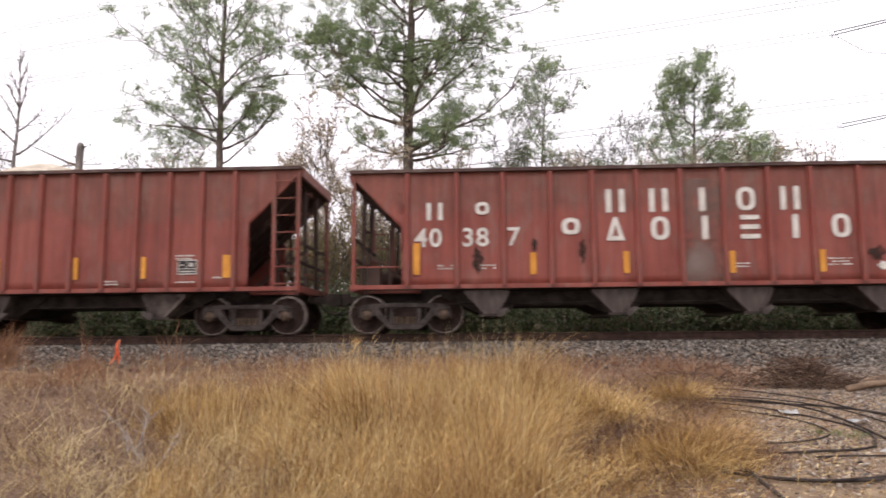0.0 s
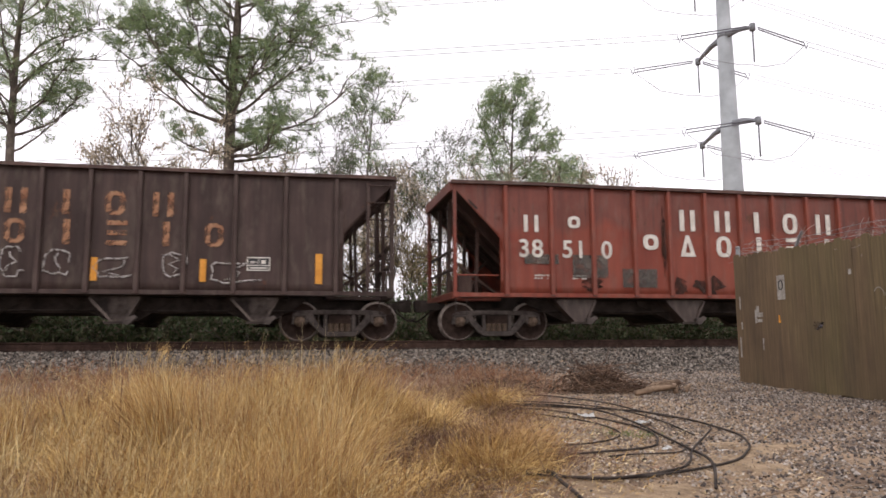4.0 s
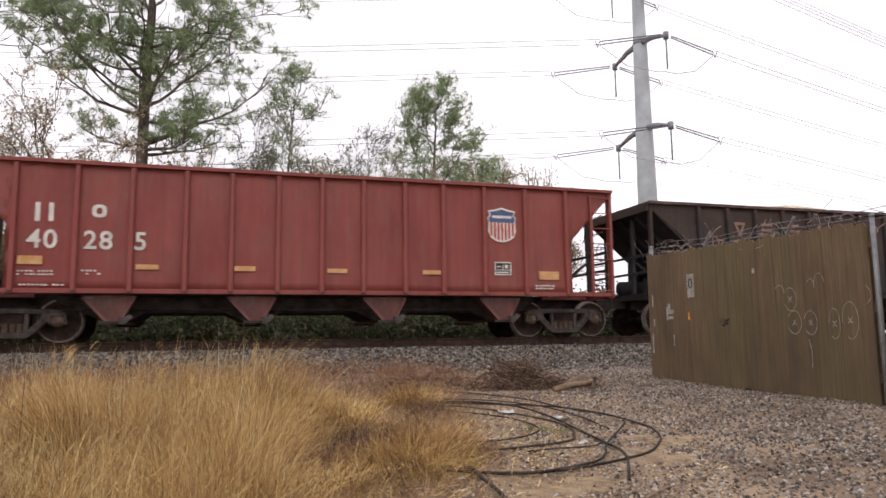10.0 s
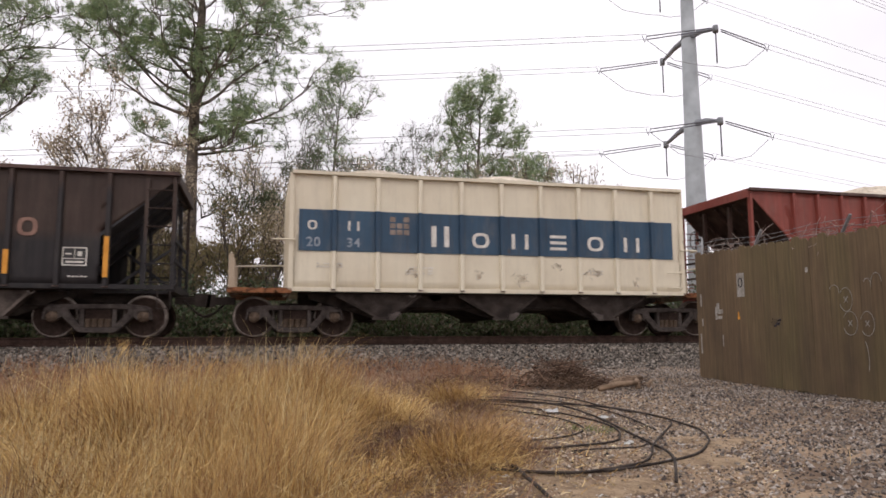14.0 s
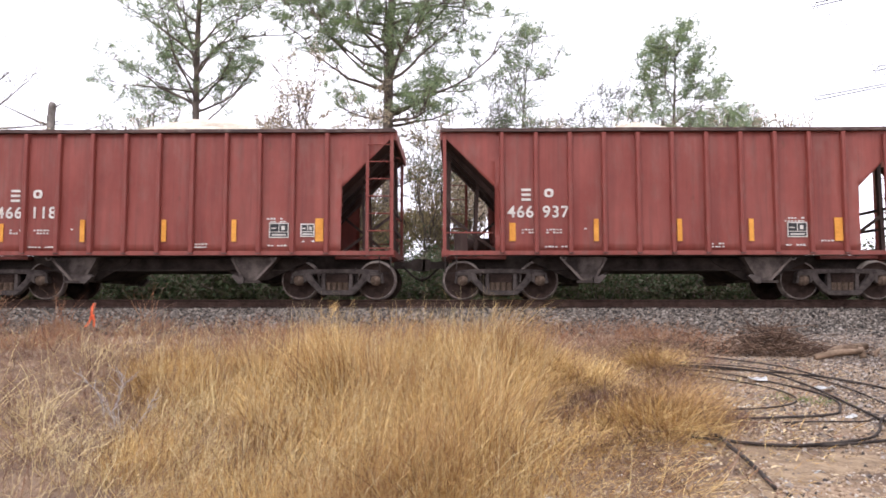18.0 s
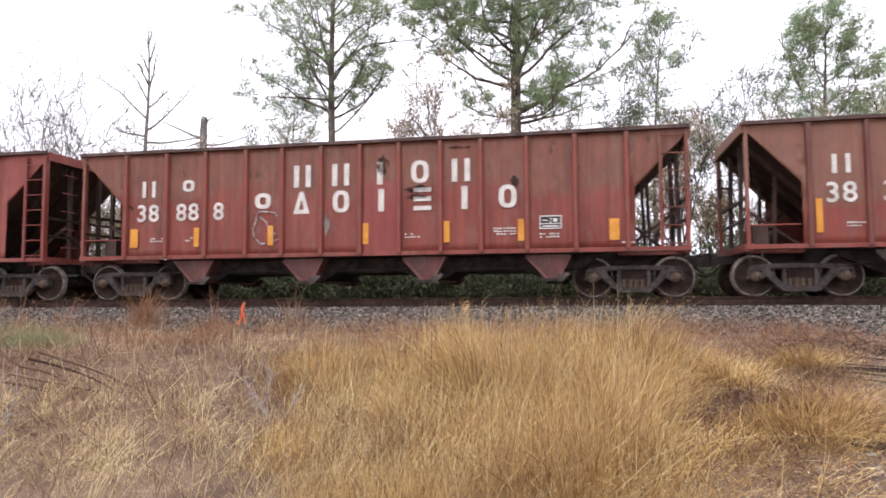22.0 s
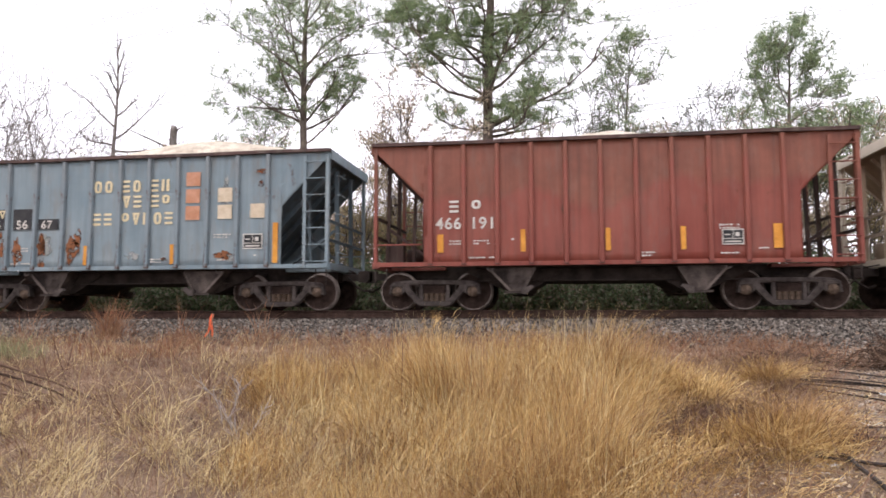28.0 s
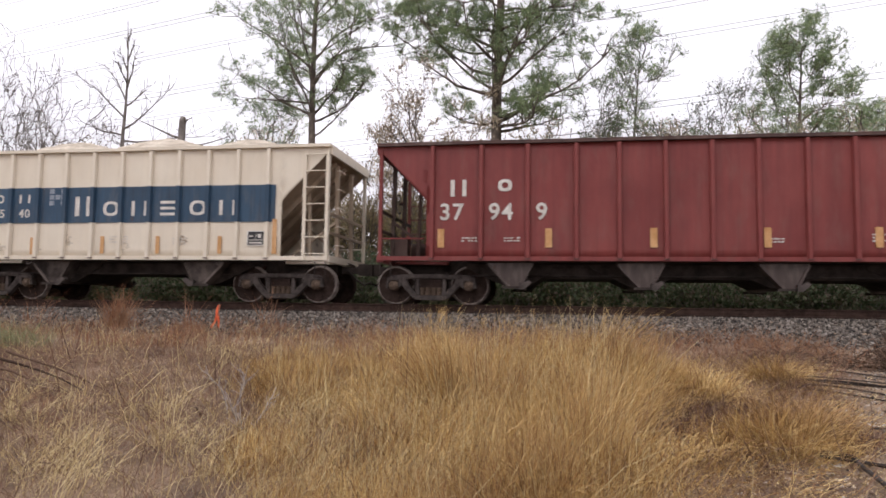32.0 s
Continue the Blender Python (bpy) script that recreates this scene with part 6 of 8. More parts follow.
def strands(name, mat, x, y, length, width, rise, fall, label, category, heading=None, twist=0.6, base=0.0, seg=4, kink=0.0):
    """Fine curved stems: each sets out at an angle of rise, and sinks by fall and turns by twist along its length."""
    n = len(x)
    step = (length if isinstance(length, np.ndarray) else rng.uniform(*length, n)) / seg
    w = rng.uniform(*width, n) * 0.5 * np.clip(y / 4.6, 0.5, 1.0)
    az = rng.uniform(0, 6.283, n) if heading is None else heading
    el = rng.uniform(*rise, n)
    sink = rng.uniform(*fall, n) / seg
    turn = rng.normal(0, twist, n) / seg
    p = np.stack([x, y, lift(x, y) + base - 0.015], -1)
    floor = p[:, 2].copy()
    side = rng.uniform(0, 3.1416, n)
    out = []
    for k in range(seg + 1):
        ww = w * (1.0, 0.95, 0.85, 0.65, 0.4, 0.3)[k] if k < seg else w * 0.0
        s = np.stack([-np.sin(az + side * 0.4) * ww, np.cos(az + side * 0.4) * ww, np.sin(side) * ww * 0.5], -1)
        out += [p - s, p + s] if k < seg else [p.copy()]
        p = p + np.stack([np.cos(az) * np.cos(el), np.sin(az) * np.cos(el), np.sin(el)], -1) * step[:, None]
        low = floor + 0.006 + 0.0273 * (p[:, 1] - y)
        p[:, 2] = np.maximum(p[:, 2], low)
        el = el - sink + (rng.normal(0, kink, n) if kink else 0.0)
        az = az + turn + (rng.normal(0, kink, n) if kink else 0.0)
    v = np.stack(out, 1).reshape(-1, 3)
    o = (np.arange(n) * (2 * seg + 1))[:, None]
    faces = []
    for k in range(seg - 1):
        faces += (o + np.array([[2 * k, 2 * k + 1, 2 * k + 3, 2 * k + 2]])).tolist()
    faces += (o + np.array([[2 * seg - 2, 2 * seg - 1, 2 * seg]])).tolist()
    return tagged(new(name, loose(name, v, faces, mat)), label, category, kind="stuff")


def aside(n, way, spread):
    return rng.normal(way, spread, n)


# the tall golden stand
tx, ty = field(480, -3.0, 1.3, 2.2, 7.2, tall)
gx, gy, gk, go = clumps(60000, np.stack([tx, ty], 1), 0.085, 1.3, 0.30)
gh = rng.uniform(0.24, 0.72, len(gx)) * gk * (0.80 + 0.45 * np.clip(wave(gx * 1.5, gy * 1.4), -1, 1)) * np.clip(0.72 + 0.08 * (gy - 3.0), 0.64, 1.0) * mound(gx, gy)
go = (go[0] + 0.55 * (gx / gy + 0.06), go[1])
brown = wave(gx * 2.3 + 1.0, gy * 1.9) + rng.normal(0, 0.12, len(gx)) > 0.14
for tone, k, text in (("straw", ~brown, "tall dry golden grass in dense tufts"), ("straw_rust", brown, "tall rust-brown tufts in the golden grass")):
    blades("tall_grass", M[tone], gx[k], gy[k], gh[k], (0.0018, 0.0042), (0.02, 0.34), text, "grass", 0.7, out=(go[0][k], go[1][k]), wind=(0.14, 0.04))
# bent leaves and curls through the stand
gx, gy, gk, go = clumps(30000, np.stack([tx, ty], 1), 0.12)
strands("grass_leaves", M["straw"], gx, gy, rng.uniform(0.22, 0.62, len(gx)) * gk * mound(gx, gy), (0.0020, 0.0044), (0.8, 1.55), (0.2, 2.4), "bent and curling leaves of the dry grass", "grass", None, 1.2, kink=0.26)
gx, gy, gk, go = clumps(5200, np.stack([tx, ty], 1), 0.12)
strands("grass_curls", M["straw_pale"], gx, gy, rng.uniform(0.30, 0.66, len(gx)) * gk * mound(gx, gy), (0.0022, 0.0042), (1.0, 1.55), (0.3, 2.8), "pale curled leaves standing out of the grass", "grass", None, 1.4, kink=0.3)
gx, gy, gk, go = clumps(2600, np.stack([tx, ty], 1), 0.11, 1.6, 0.4)
gl = rng.uniform(0.42, 0.95, len(gx)) * gk * np.clip(0.62 + 0.1 * (gy - 3.0), 0.6, 1.0) * mound(gx, gy)
strands("grass_stalks", M["straw_pale"], gx, gy, gl, (0.0018, 0.0034), (1.15, 1.55), (0.0, 0.6), "pale seed stalks above the golden grass", "grass", aside(len(gx), 0.2, 1.6), 0.3, kink=0.1)
# feathery seed heads on the tallest stalks
px, py, gk, go = clumps(260, np.stack([tx, ty], 1), 0.11, 1.6, 0.4)
pz = rng.uniform(0.30, 0.62, len(px)) * np.clip(0.62 + 0.1 * (py - 3.0), 0.6, 1.0) * mound(px, py)
k = np.repeat(np.arange(len(px)), 7)
strands("seed_heads", M["straw"], px[k] + rng.normal(0, 0.012, len(k)), py[k] + rng.normal(0, 0.012, len(k)), (0.05, 0.12), (0.0014, 0.0026), (0.9, 1.5), (0.2, 1.2), "feathery pale seed heads above the grass", "grass", aside(len(k), 0.2, 0.8), 0.5, base=pz[k] + rng.uniform(0, 0.1, len(k)), kink=0.1)
gx, gy, gk, go = clumps(5200, np.stack([tx, ty], 1), 0.2)
strands("weed_stems", M["weed"], gx, gy, rng.uniform(0.12, 0.42, len(gx)), (0.002, 0.004), (0.6, 1.5), (0.0, 1.4), "brown weed stems mixed into the grass", "weeds", None, 0.8, kink=0.3)
# matted grass lying over beside it, combed to one side
mat_zone = lambda x, y: (x > 0.05 * y - 0.15) & (x < 0.315 * y + 0.05 + 0.2 * wave(x * 1.5, y * 1.5)) & (y > 2.5 + 0.25 * x)
gx, gy = field(60000, -0.3, 2.9, 2.5, 8.6, mat_zone)
k = (rng.random(len(gx)) < 0.66 + 0.6 * wave(gx * 1.6, gy * 1.4 + 2)) & (np.hypot(gx - 0.80, (gy - 4.95) * 0.6) > 0.24) & (np.hypot(gx - 1.46, (gy - 4.3) * 0.7) > 0.17) & (np.hypot(gx - 0.55, (gy - 4.5) * 0.6) > 0.16)
gx, gy = gx[k], gy[k]
strands("matted_grass", M["straw"], gx, gy, (0.12, 0.38), (0.0024, 0.0048), (-0.05, 0.45), (0.1, 1.2), "matted dry grass lying over in tangles", "grass", aside(len(gx), -0.2, 1.2), 1.3, kink=0.3)
gx, gy = field(15000, -0.3, 2.9, 2.5, 8.6, mat_zone)
strands("matted_weeds", M["weed"], gx, gy, (0.12, 0.40), (0.002, 0.0045), (0.1, 1.0), (0.3, 1.5), "brown stems tangled in the matted grass", "weeds", None, 1.0, base=0.02, kink=0.3)
# clumps that stand in the mat and fall over at their tips
for cx, cy, n, spread, hi in ((0.64, 5.7, 2600, 0.15, 0.50), (0.40, 6.15, 2200, 0.15, 0.58), (0.40, 4.9, 1800, 0.12, 0.46), (0.95, 5.35, 1500, 0.09, 0.42), (1.08, 3.98, 2300, 0.13, 0.36), (1.30, 4.35, 1700, 0.09, 0.36), (0.55, 3.7, 1000, 0.12, 0.28), (1.80, 6.75, 1500, 0.07, 0.40), (0.15, 3.3, 1300, 0.14, 0.38)):
    gx, gy = cx + rng.normal(0, spread, n), cy + rng.normal(0, spread * 0.8, n)
    strands("grass_clump", M["straw_rust"] if cx == 1.30 else M["straw"], gx, gy, rng.uniform(0.35, 1.0, n) * hi, (0.0022, 0.0046), (0.75, 1.5), (0.5, 2.6), "clump of dry grass that falls over at its tips", "grass", np.arctan2(gy - cy, gx - cx) + rng.normal(0, 0.8, n), 0.9, kink=0.24)
# dark stems that put the shade of the grass hollows into colour
for cx, cy, n, spread in ((0.80, 4.95, 2600, 0.15), (0.55, 4.5, 1600, 0.11), (1.46, 4.3, 1700, 0.12), (1.86, 6.6, 800, 0.08), (0.98, 5.95, 800, 0.09), (1.20, 5.05, 700, 0.08), (0.62, 4.25, 700, 0.09)):
    gx, gy = cx + rng.normal(0, spread, n), cy + rng.normal(0, spread * 1.2, n)
    strands("hollow_stems", M["weed_dark"], gx, gy, (0.05, 0.20), (0.002, 0.0045), (0.1, 1.3), (0.2, 1.8), "dark stems that paint the shade in a hollow of the matted grass", "weeds", None, 1.0, kink=0.3)
# pale curling blades over the brown weeds in front
px, py = field(420, -4.4, 0.5, 1.9, 5.0, lambda x, y: (x < -0.26 * y + 0.45) & (x > -1.25 * y) & (rng.random(len(x)) < 1.25 - 0.28 * (y - 1.9)))
gx, gy, gk, go = clumps(5200, np.stack([px, py], 1), 0.06)
strands("pale_grass", M["straw_pale"], gx, gy, rng.uniform(0.14, 0.50, len(gx)) * gk * np.clip(0.75 + 0.1 * (gy - 2.4), 0.6, 1.0), (0.0022, 0.0055), (0.6, 1.5), (0.2, 2.4), "pale dry curling grass among brown weeds", "grass", None, 1.2, kink=0.22)
# brown weeds: a tangle of fine stems
weedy = lambda x, y: (x > -1.35 * y - 0.5) & (x < 0.32 * y + 0.3)
gx, gy = field(150000, -17, 4.2, 2.0, 12.9, weedy)
k = rng.random(len(gx)) < np.where(tall(gx, gy), 0.08, np.clip(0.42 + 0.45 * wave(gx * 0.9, gy * 1.1), 0.12, 0.95)) * np.clip((13.1 - gy) / 1.2, 0, 1) * np.where(mat_zone(gx, gy) & (gy < 7.6), 0.3, 1.0)
gx, gy = gx[k], gy[k]
strands("dead_weeds", M["weed"], gx, gy, rng.uniform(0.10, 0.40, len(gx)) * (0.85 + 0.45 * np.clip(wave(gx * 0.8, gy * 0.9), -0.8, 1)), (0.0028, 0.0062), (0.05, 1.3), (0.2, 1.9), "brown dead weeds and fine stems over the bank", "weeds", None, 1.0, kink=0.3)
gx, gy = field(110000, -8.5, 0.5, 1.9, 8.2, lambda x, y: (x > -1.3 * y - 0.3) & (x < -0.24 * y + 0.3))
k = rng.random(len(gx)) < 0.6 + 0.5 * wave(gx * 1.4, gy * 1.2)
gx, gy = gx[k], gy[k]
strands("dead_weeds", M["weed"], gx, gy, (0.07, 0.30), (0.0016, 0.0036), (0.0, 1.3), (0.3, 2.2), "fine brown dead weeds in the foreground", "weeds", None, 1.2, kink=0.3)
# straw-coloured stems through the weeds
px, py = field(260, -14, 0.5, 3.5, 12.3, lambda x, y: (x > -1.3 * y) & (x < -0.2 * y))
gx, gy, gk, go = clumps(3600, np.stack([px, py], 1), 0.22)
strands("pale_stems", M["straw_pale"], gx, gy, rng.uniform(0.12, 0.5, len(gx)) * gk, (0.003, 0.006), (0.3, 1.5), (0.0, 1.6), "pale dead stems standing through brown weeds", "weeds", None, 0.7, kink=0.2)
# taller stems with dry seed heads near the ballast toe
gx, gy = field(120, -11, 0.6, 4.5, 12.2, lambda x, y: (x > -1.2 * y) & (x < -0.12 * y))
strands("seed_stems", M["weed_dark"], gx, gy, (0.35, 0.75), (0.005, 0.008), (1.2, 1.57), (0.0, 0.4), "thin dark weed stems standing alone", "weeds", None, 0.3, kink=0.12)
px, py = field(190, -14, 3.4, 8.6, 13.0, lambda x, y: x > -1.3 * y)
gx, gy = tufted(9500, np.stack([px, py], 1), 0.19)
strands("red_weeds", M["red_weed"], gx, gy, (0.12, 0.42), (0.003, 0.0065), (0.6, 1.5), (0.0, 1.4), "rust-red dry weeds along the ballast toe", "weeds", None, 0.7, kink=0.2)
px = np.array([(-8.2, 12.3)] * 7 + [(-8.05, 12.4), (-10.9, 12.3), (-10.1, 12.5), (-11.6, 12.4), (-6.9, 12.6), (-5.4, 12.7)])
gx, gy = tufted(420, px, 0.10)
strands("broomsedge", M["red_weed"], gx, gy, (0.35, 1.0), (0.005, 0.009), (0.9, 1.55), (0.0, 0.9), "tall rust-red broomsedge tufts by the track", "weeds", None, 0.3, kink=0.06)
# litter of straw over the gravel and the bare ground in front
gx, gy = field(12000, -0.6, 5.2, 2.2, 9.5, lambda x, y: (x > 0.25 * y - 0.3) & (rng.random(len(x)) < np.clip(1.15 - (x - 0.27 * y) * 0.75, 0.03, 1)))
strands("straw_litter", M["straw_pale"], gx, gy, (0.05, 0.22), (0.003, 0.006), (0.0, 0.35), (0.2, 0.9), "scattered straw lying on the gravel", "straw", None, 0.9, kink=0.25)
gx, gy = field(46000, -1.0, 3.6, 1.9, 7.2, lambda x, y: (x > 0.12 * y - 0.6) & (rng.random(len(x)) < np.clip(1.1 - (x - 0.3 * y) * 0.9, 0.05, 1)))
strands("straw_litter", M["straw"], gx, gy, (0.03, 0.16), (0.0035, 0.007), (-0.05, 0.25), (0.1, 0.8), "short broken straw on the bare ground", "straw", None, 0.9, kink=0.25)
gx, gy = field(11000, 0.6, 4.6, 2.4, 8.0, lambda x, y: (x > 0.28 * y - 0.2) & (rng.random(len(x)) < np.clip(0.35 + 1.1 * wave(x * 1.7 + 3, y * 1.5), 0.0, 1) * np.clip(1.5 - (x - 0.3 * y) * 0.75, 0, 1)))
strands("straw_litter", M["chaff"], gx, gy, (0.015, 0.05), (0.005, 0.012), (-0.05, 0.3), (0.0, 0.6), "yellow leaf and straw chaff in patches on gravel", "straw", None, 0.9, base=0.014, seg=2, kink=0.3)
gx, gy = field(9000, 0.6, 4.6, 2.4, 8.0, lambda x, y: (x > 0.28 * y - 0.2) & (rng.random(len(x)) < np.clip(0.1 + 1.3 * wave(x * 1.5 - 2, y * 1.8 + 4), 0.0, 1) * np.clip(1.6 - (x - 0.3 * y) * 0.7, 0, 1)))
strands("bark_litter", M["bark_chips"], gx, gy, (0.02, 0.07), (0.008, 0.018), (-0.05, 0.3), (0.0, 0.6), "red-brown bark chips and dead leaves on gravel", "litter", None, 0.9, base=0.013, seg=2, kink=0.3)
gx, gy = field(16000, 0.2, 4.4, 1.9, 8.4, lambda x, y: (x > 0.2 * y - 0.4) & (rng.random(len(x)) < np.clip(0.5 + 0.9 * wave(x * 2.2, y * 2.0), 0.02, 1)))
strands("twig_litter", M["brush"], gx, gy, (0.02, 0.12), (0.002, 0.005), (-0.05, 0.25), (0.0, 0.6), "dark bits of twig and leaf on the ground", "litter", None, 0.9, kink=0.25)
gx, gy = tufted(1500, np.array([(-7.4, 8.5), (-7.7, 8.8), (-7.1, 8.7), (-8.1, 8.4), (-9.6, 10.0)]), 0.17)
strands("green_weeds", M["green_weed"], gx, gy, (0.10, 0.45), (0.003, 0.007), (0.8, 1.5), (0.0, 1.4), "thin patch of grey-green weeds among dead stems", "weeds", None, 0.6, kink=0.2)
gx, gy = tufted(190, np.array([(2.58, 5.25), (2.70, 5.3), (2.44, 5.4)]), 0.11)
blades("green_sprouts", M["sprout"], gx, gy, (0.02, 0.07), (0.006, 0.014), (0.2, 1.2), "thin patch of green sprouts between the hoses", "weeds", 0.8)


# ---- trees ----


class Tree:
    """Collects limbs and leaf points of one tree."""

    def __init__(self, seed, least=0.012):
        self.least = least
        self.r = random.Random(seed)
        self.bm = bmesh.new()
        self.tips = []

    def limb(self, p, d, length, rad, bend, wob, n=6, seg=5):
        """A limb from p along d that bends upward by bend; returns its points."""
        pts, rs, p, d = [Vector(p)], [rad], Vector(p), Vector(d).normalized()
        for i in range(n):
            d = (d + Vector((self.r.gauss(0, wob), self.r.gauss(0, wob), self.r.gauss(0, wob) + bend / n))).normalized()
            p = p + d * length / n
            pts.append(p.copy())
            rs.append(max(rad * (1 - 0.82 * (i + 1) / n), self.least))
        tube(self.bm, pts, rs, seg, caps=False)
        return pts, d


def leaf_mesh(name, pts, mat, per, spread, size, kind, seed):
    """Needle tufts or small leaves round points."""
    r = np.random.default_rng(seed)
    p = np.repeat(np.array(pts), per, 0)
    n = len(p)
    p = p + r.normal(0, spread, (n, 3)) * np.array([1, 1, 0.7])
    if kind == "needle":
        k = 7
        c = np.repeat(p, k, 0)
        m = len(c)
        d = r.normal(0, 1, (m, 3)) + np.array([0, 0, 0.35])
        d /= np.linalg.norm(d, axis=1, keepdims=True)
        s = np.cross(d, r.normal(0, 1, (m, 3)))
        s /= np.linalg.norm(s, axis=1, keepdims=True) + 1e-9
        ln = r.uniform(size * 0.6, size, m)[:, None]
        w = size * 0.045
        v = np.stack([c - s * w, c + s * w, c + d * ln], 1)
        # the needles of one tuft share their first corner and so their tone
        f = np.arange(m * 3).reshape(m, 3)
        f[:, 0] = np.repeat(f[::k, 0], k)
        return loose(name, v.reshape(-1, 3), f, mat)
    d = r.normal(0, 1, (n, 3))
    d /= np.linalg.norm(d, axis=1, keepdims=True)
    s = np.cross(d, r.normal(0, 1, (n, 3)))
    s /= np.linalg.norm(s, axis=1, keepdims=True) + 1e-9
    ln = r.uniform(size * 0.6, size * 1.2, n)[:, None]
    v = np.stack([p, p + d * ln * 0.5 + s * ln * 0.32, p + d * ln, p + d * ln * 0.5 - s * ln * 0.32], 1)
    return loose(name, v.reshape(-1, 3), np.arange(n * 4).reshape(n, 4), mat)


def ground_z(x, y):
    return float(lift(x, y))


def pine(x, y, height, rad, first, reach, limbs, label, seed, extra=(), lean=(0, 0), per=9, dense=1.0, bark="bark", twist=0.0, rise=0.0, cone=False):
    """Tall pine: bare stem, crooked limbs that turn up, tufts of needles toward their ends, gaps between."""
    t = Tree(seed)
    r = t.r
    n = 12
    pts, rs = [], []
    for i in range(n + 1):
        f = i / n
        pts.append(Vector((lean[0] * f + 0.12 * math.sin(f * 5 + seed), lean[1] * f + 0.1 * math.sin(f * 4 + seed * 2), height * f - 0.15)))
        rs.append(rad * (1 - 0.88 * f ** 1.1) * (1.25 if i == 0 else 1))
    tube(t.bm, pts, rs, 9, caps=False)

    def stem(f):
        i = min(int(f * n), n - 1)
        return pts[i].lerp(pts[i + 1], f * n - i)
    jobs = []
    for i in range(limbs):
        f = first + (0.985 - first) * (i / max(limbs - 1, 1)) ** 0.9
        prof = reach * (0.55 + 0.75 * math.sin(math.pi * min(1, (f - first) / (1 - first) * 0.8 + 0.18))) * r.uniform(0.55, 1.1)
        if cone:
            prof = reach * (1.25 - 0.80 * (f - first) / (1 - first)) * r.uniform(0.7, 1.1)
        prof = min(prof, (1.03 - f) * height * 0.85 + 0.5)
        a = i * 2.4 + twist + r.uniform(-0.4, 0.4)
        jobs.append((stem(f), Vector((math.cos(a), math.sin(a), r.uniform(-0.05, 0.5) + rise + 0.6 * (f - first))), prof, rs[int(f * n)] * 0.42 + 0.012, r.uniform(0.1, 0.6)))
    for f, d, length in extra:
        jobs.append((stem(f), Vector(d), length, rs[int(f * n)] * 0.5 + 0.02, 0.15))
    for p, d, length, br, bend in jobs:
        lp, _ = t.limb(p, d, length, br * 0.68, bend, 0.15, 7)
        for j in range(2, 8):
            q = lp[j]
            ax = (lp[j] - lp[j - 1]).normalized()
            for _ in range(2 if j < 6 else 3):
                side = Vector((r.gauss(0, 1), r.gauss(0, 1), r.gauss(0.3, 0.6)))
                sd = (ax * 0.7 + side.normalized()).normalized()
                sp, _ = t.limb(q, sd, length * r.uniform(0.12, 0.34) + 0.3, br * 0.22 + 0.002, 0.5, 0.22, 4, 4)
                if r.random() > dense:
                    continue
                t.tips += [sp[-1], sp[-1]]
                for k in (3, 4):
                    tw, _ = t.limb(sp[k], Vector((r.gauss(0, 1), r.gauss(0, 1), r.gauss(0.35, 0.5))), r.uniform(0.3, 0.6), br * 0.1 + 0.002, 0.5, 0.2, 2, 3)
                    t.tips += [tw[-1], tw[-1]]
    tree = group("pine_tree", (x, y, ground_z(x, y)), label, "tree", "pine trees behind the track")
    part("trunk", t.bm, M[bark], tree, "dark scaly pine bark")
    part("crown", leaf_mesh("crown", t.tips, M["needles"], per, 0.12, 0.24, "needle", seed), None, tree, "loose tufts of green needles")
    return tree


def broadleaf(name, x, y, height, rad, label, seed, mat, per, size, stems=1, spread=0.35, depth=4, up=0.35, grp="bare trees behind the track", bark="grey_bark"):
    """Thin deciduous tree: forking limbs down to twigs, with few or no leaves."""
    t = Tree(seed)
    r = t.r

    def grow(p, d, length, br, level):
        lp, dd = t.limb(p, d, length, br, up, 0.10 + 0.03 * level, 4, 6 if level == 0 else 4)
        if level == depth:
            t.tips.extend(lp[1:])
            return
        kids = 3 if level < 2 else r.choice((2, 3, 3))
        for k in range(kids):
            q = lp[-1] if k == 0 else lp[r.randint(2, 4)]
            nd = (dd + Vector((r.gauss(0, spread * 1.5), r.gauss(0, spread * 1.5), r.gauss(0.1, spread)))).normalized()
            grow(q, nd, length * r.uniform(0.55, 0.82), br * 0.55, level + 1)
    for s in range(stems):
        a = 6.283 * s / max(stems, 1) + r.random()
        tilt = 0.0 if stems == 1 else 0.3
        grow(Vector((0.12 * math.cos(a) * (stems > 1), 0.12 * math.sin(a) * (stems > 1), -0.1)), Vector((math.cos(a) * tilt + r.gauss(0, 0.05), math.sin(a) * tilt + r.gauss(0, 0.05), 1)), height * r.uniform(0.33, 0.42), rad, 0)
    tree = group(name, (x, y, ground_z(x, y)), label, "tree" if name != "shrub" else "shrub", grp)
    part("trunk", t.bm, M[bark], tree, "thin bark and bare twigs")
    if per:
        part("crown", leaf_mesh("crown", t.tips, mat, per, 0.13, size, "leaf", seed), None, tree)
    return tree


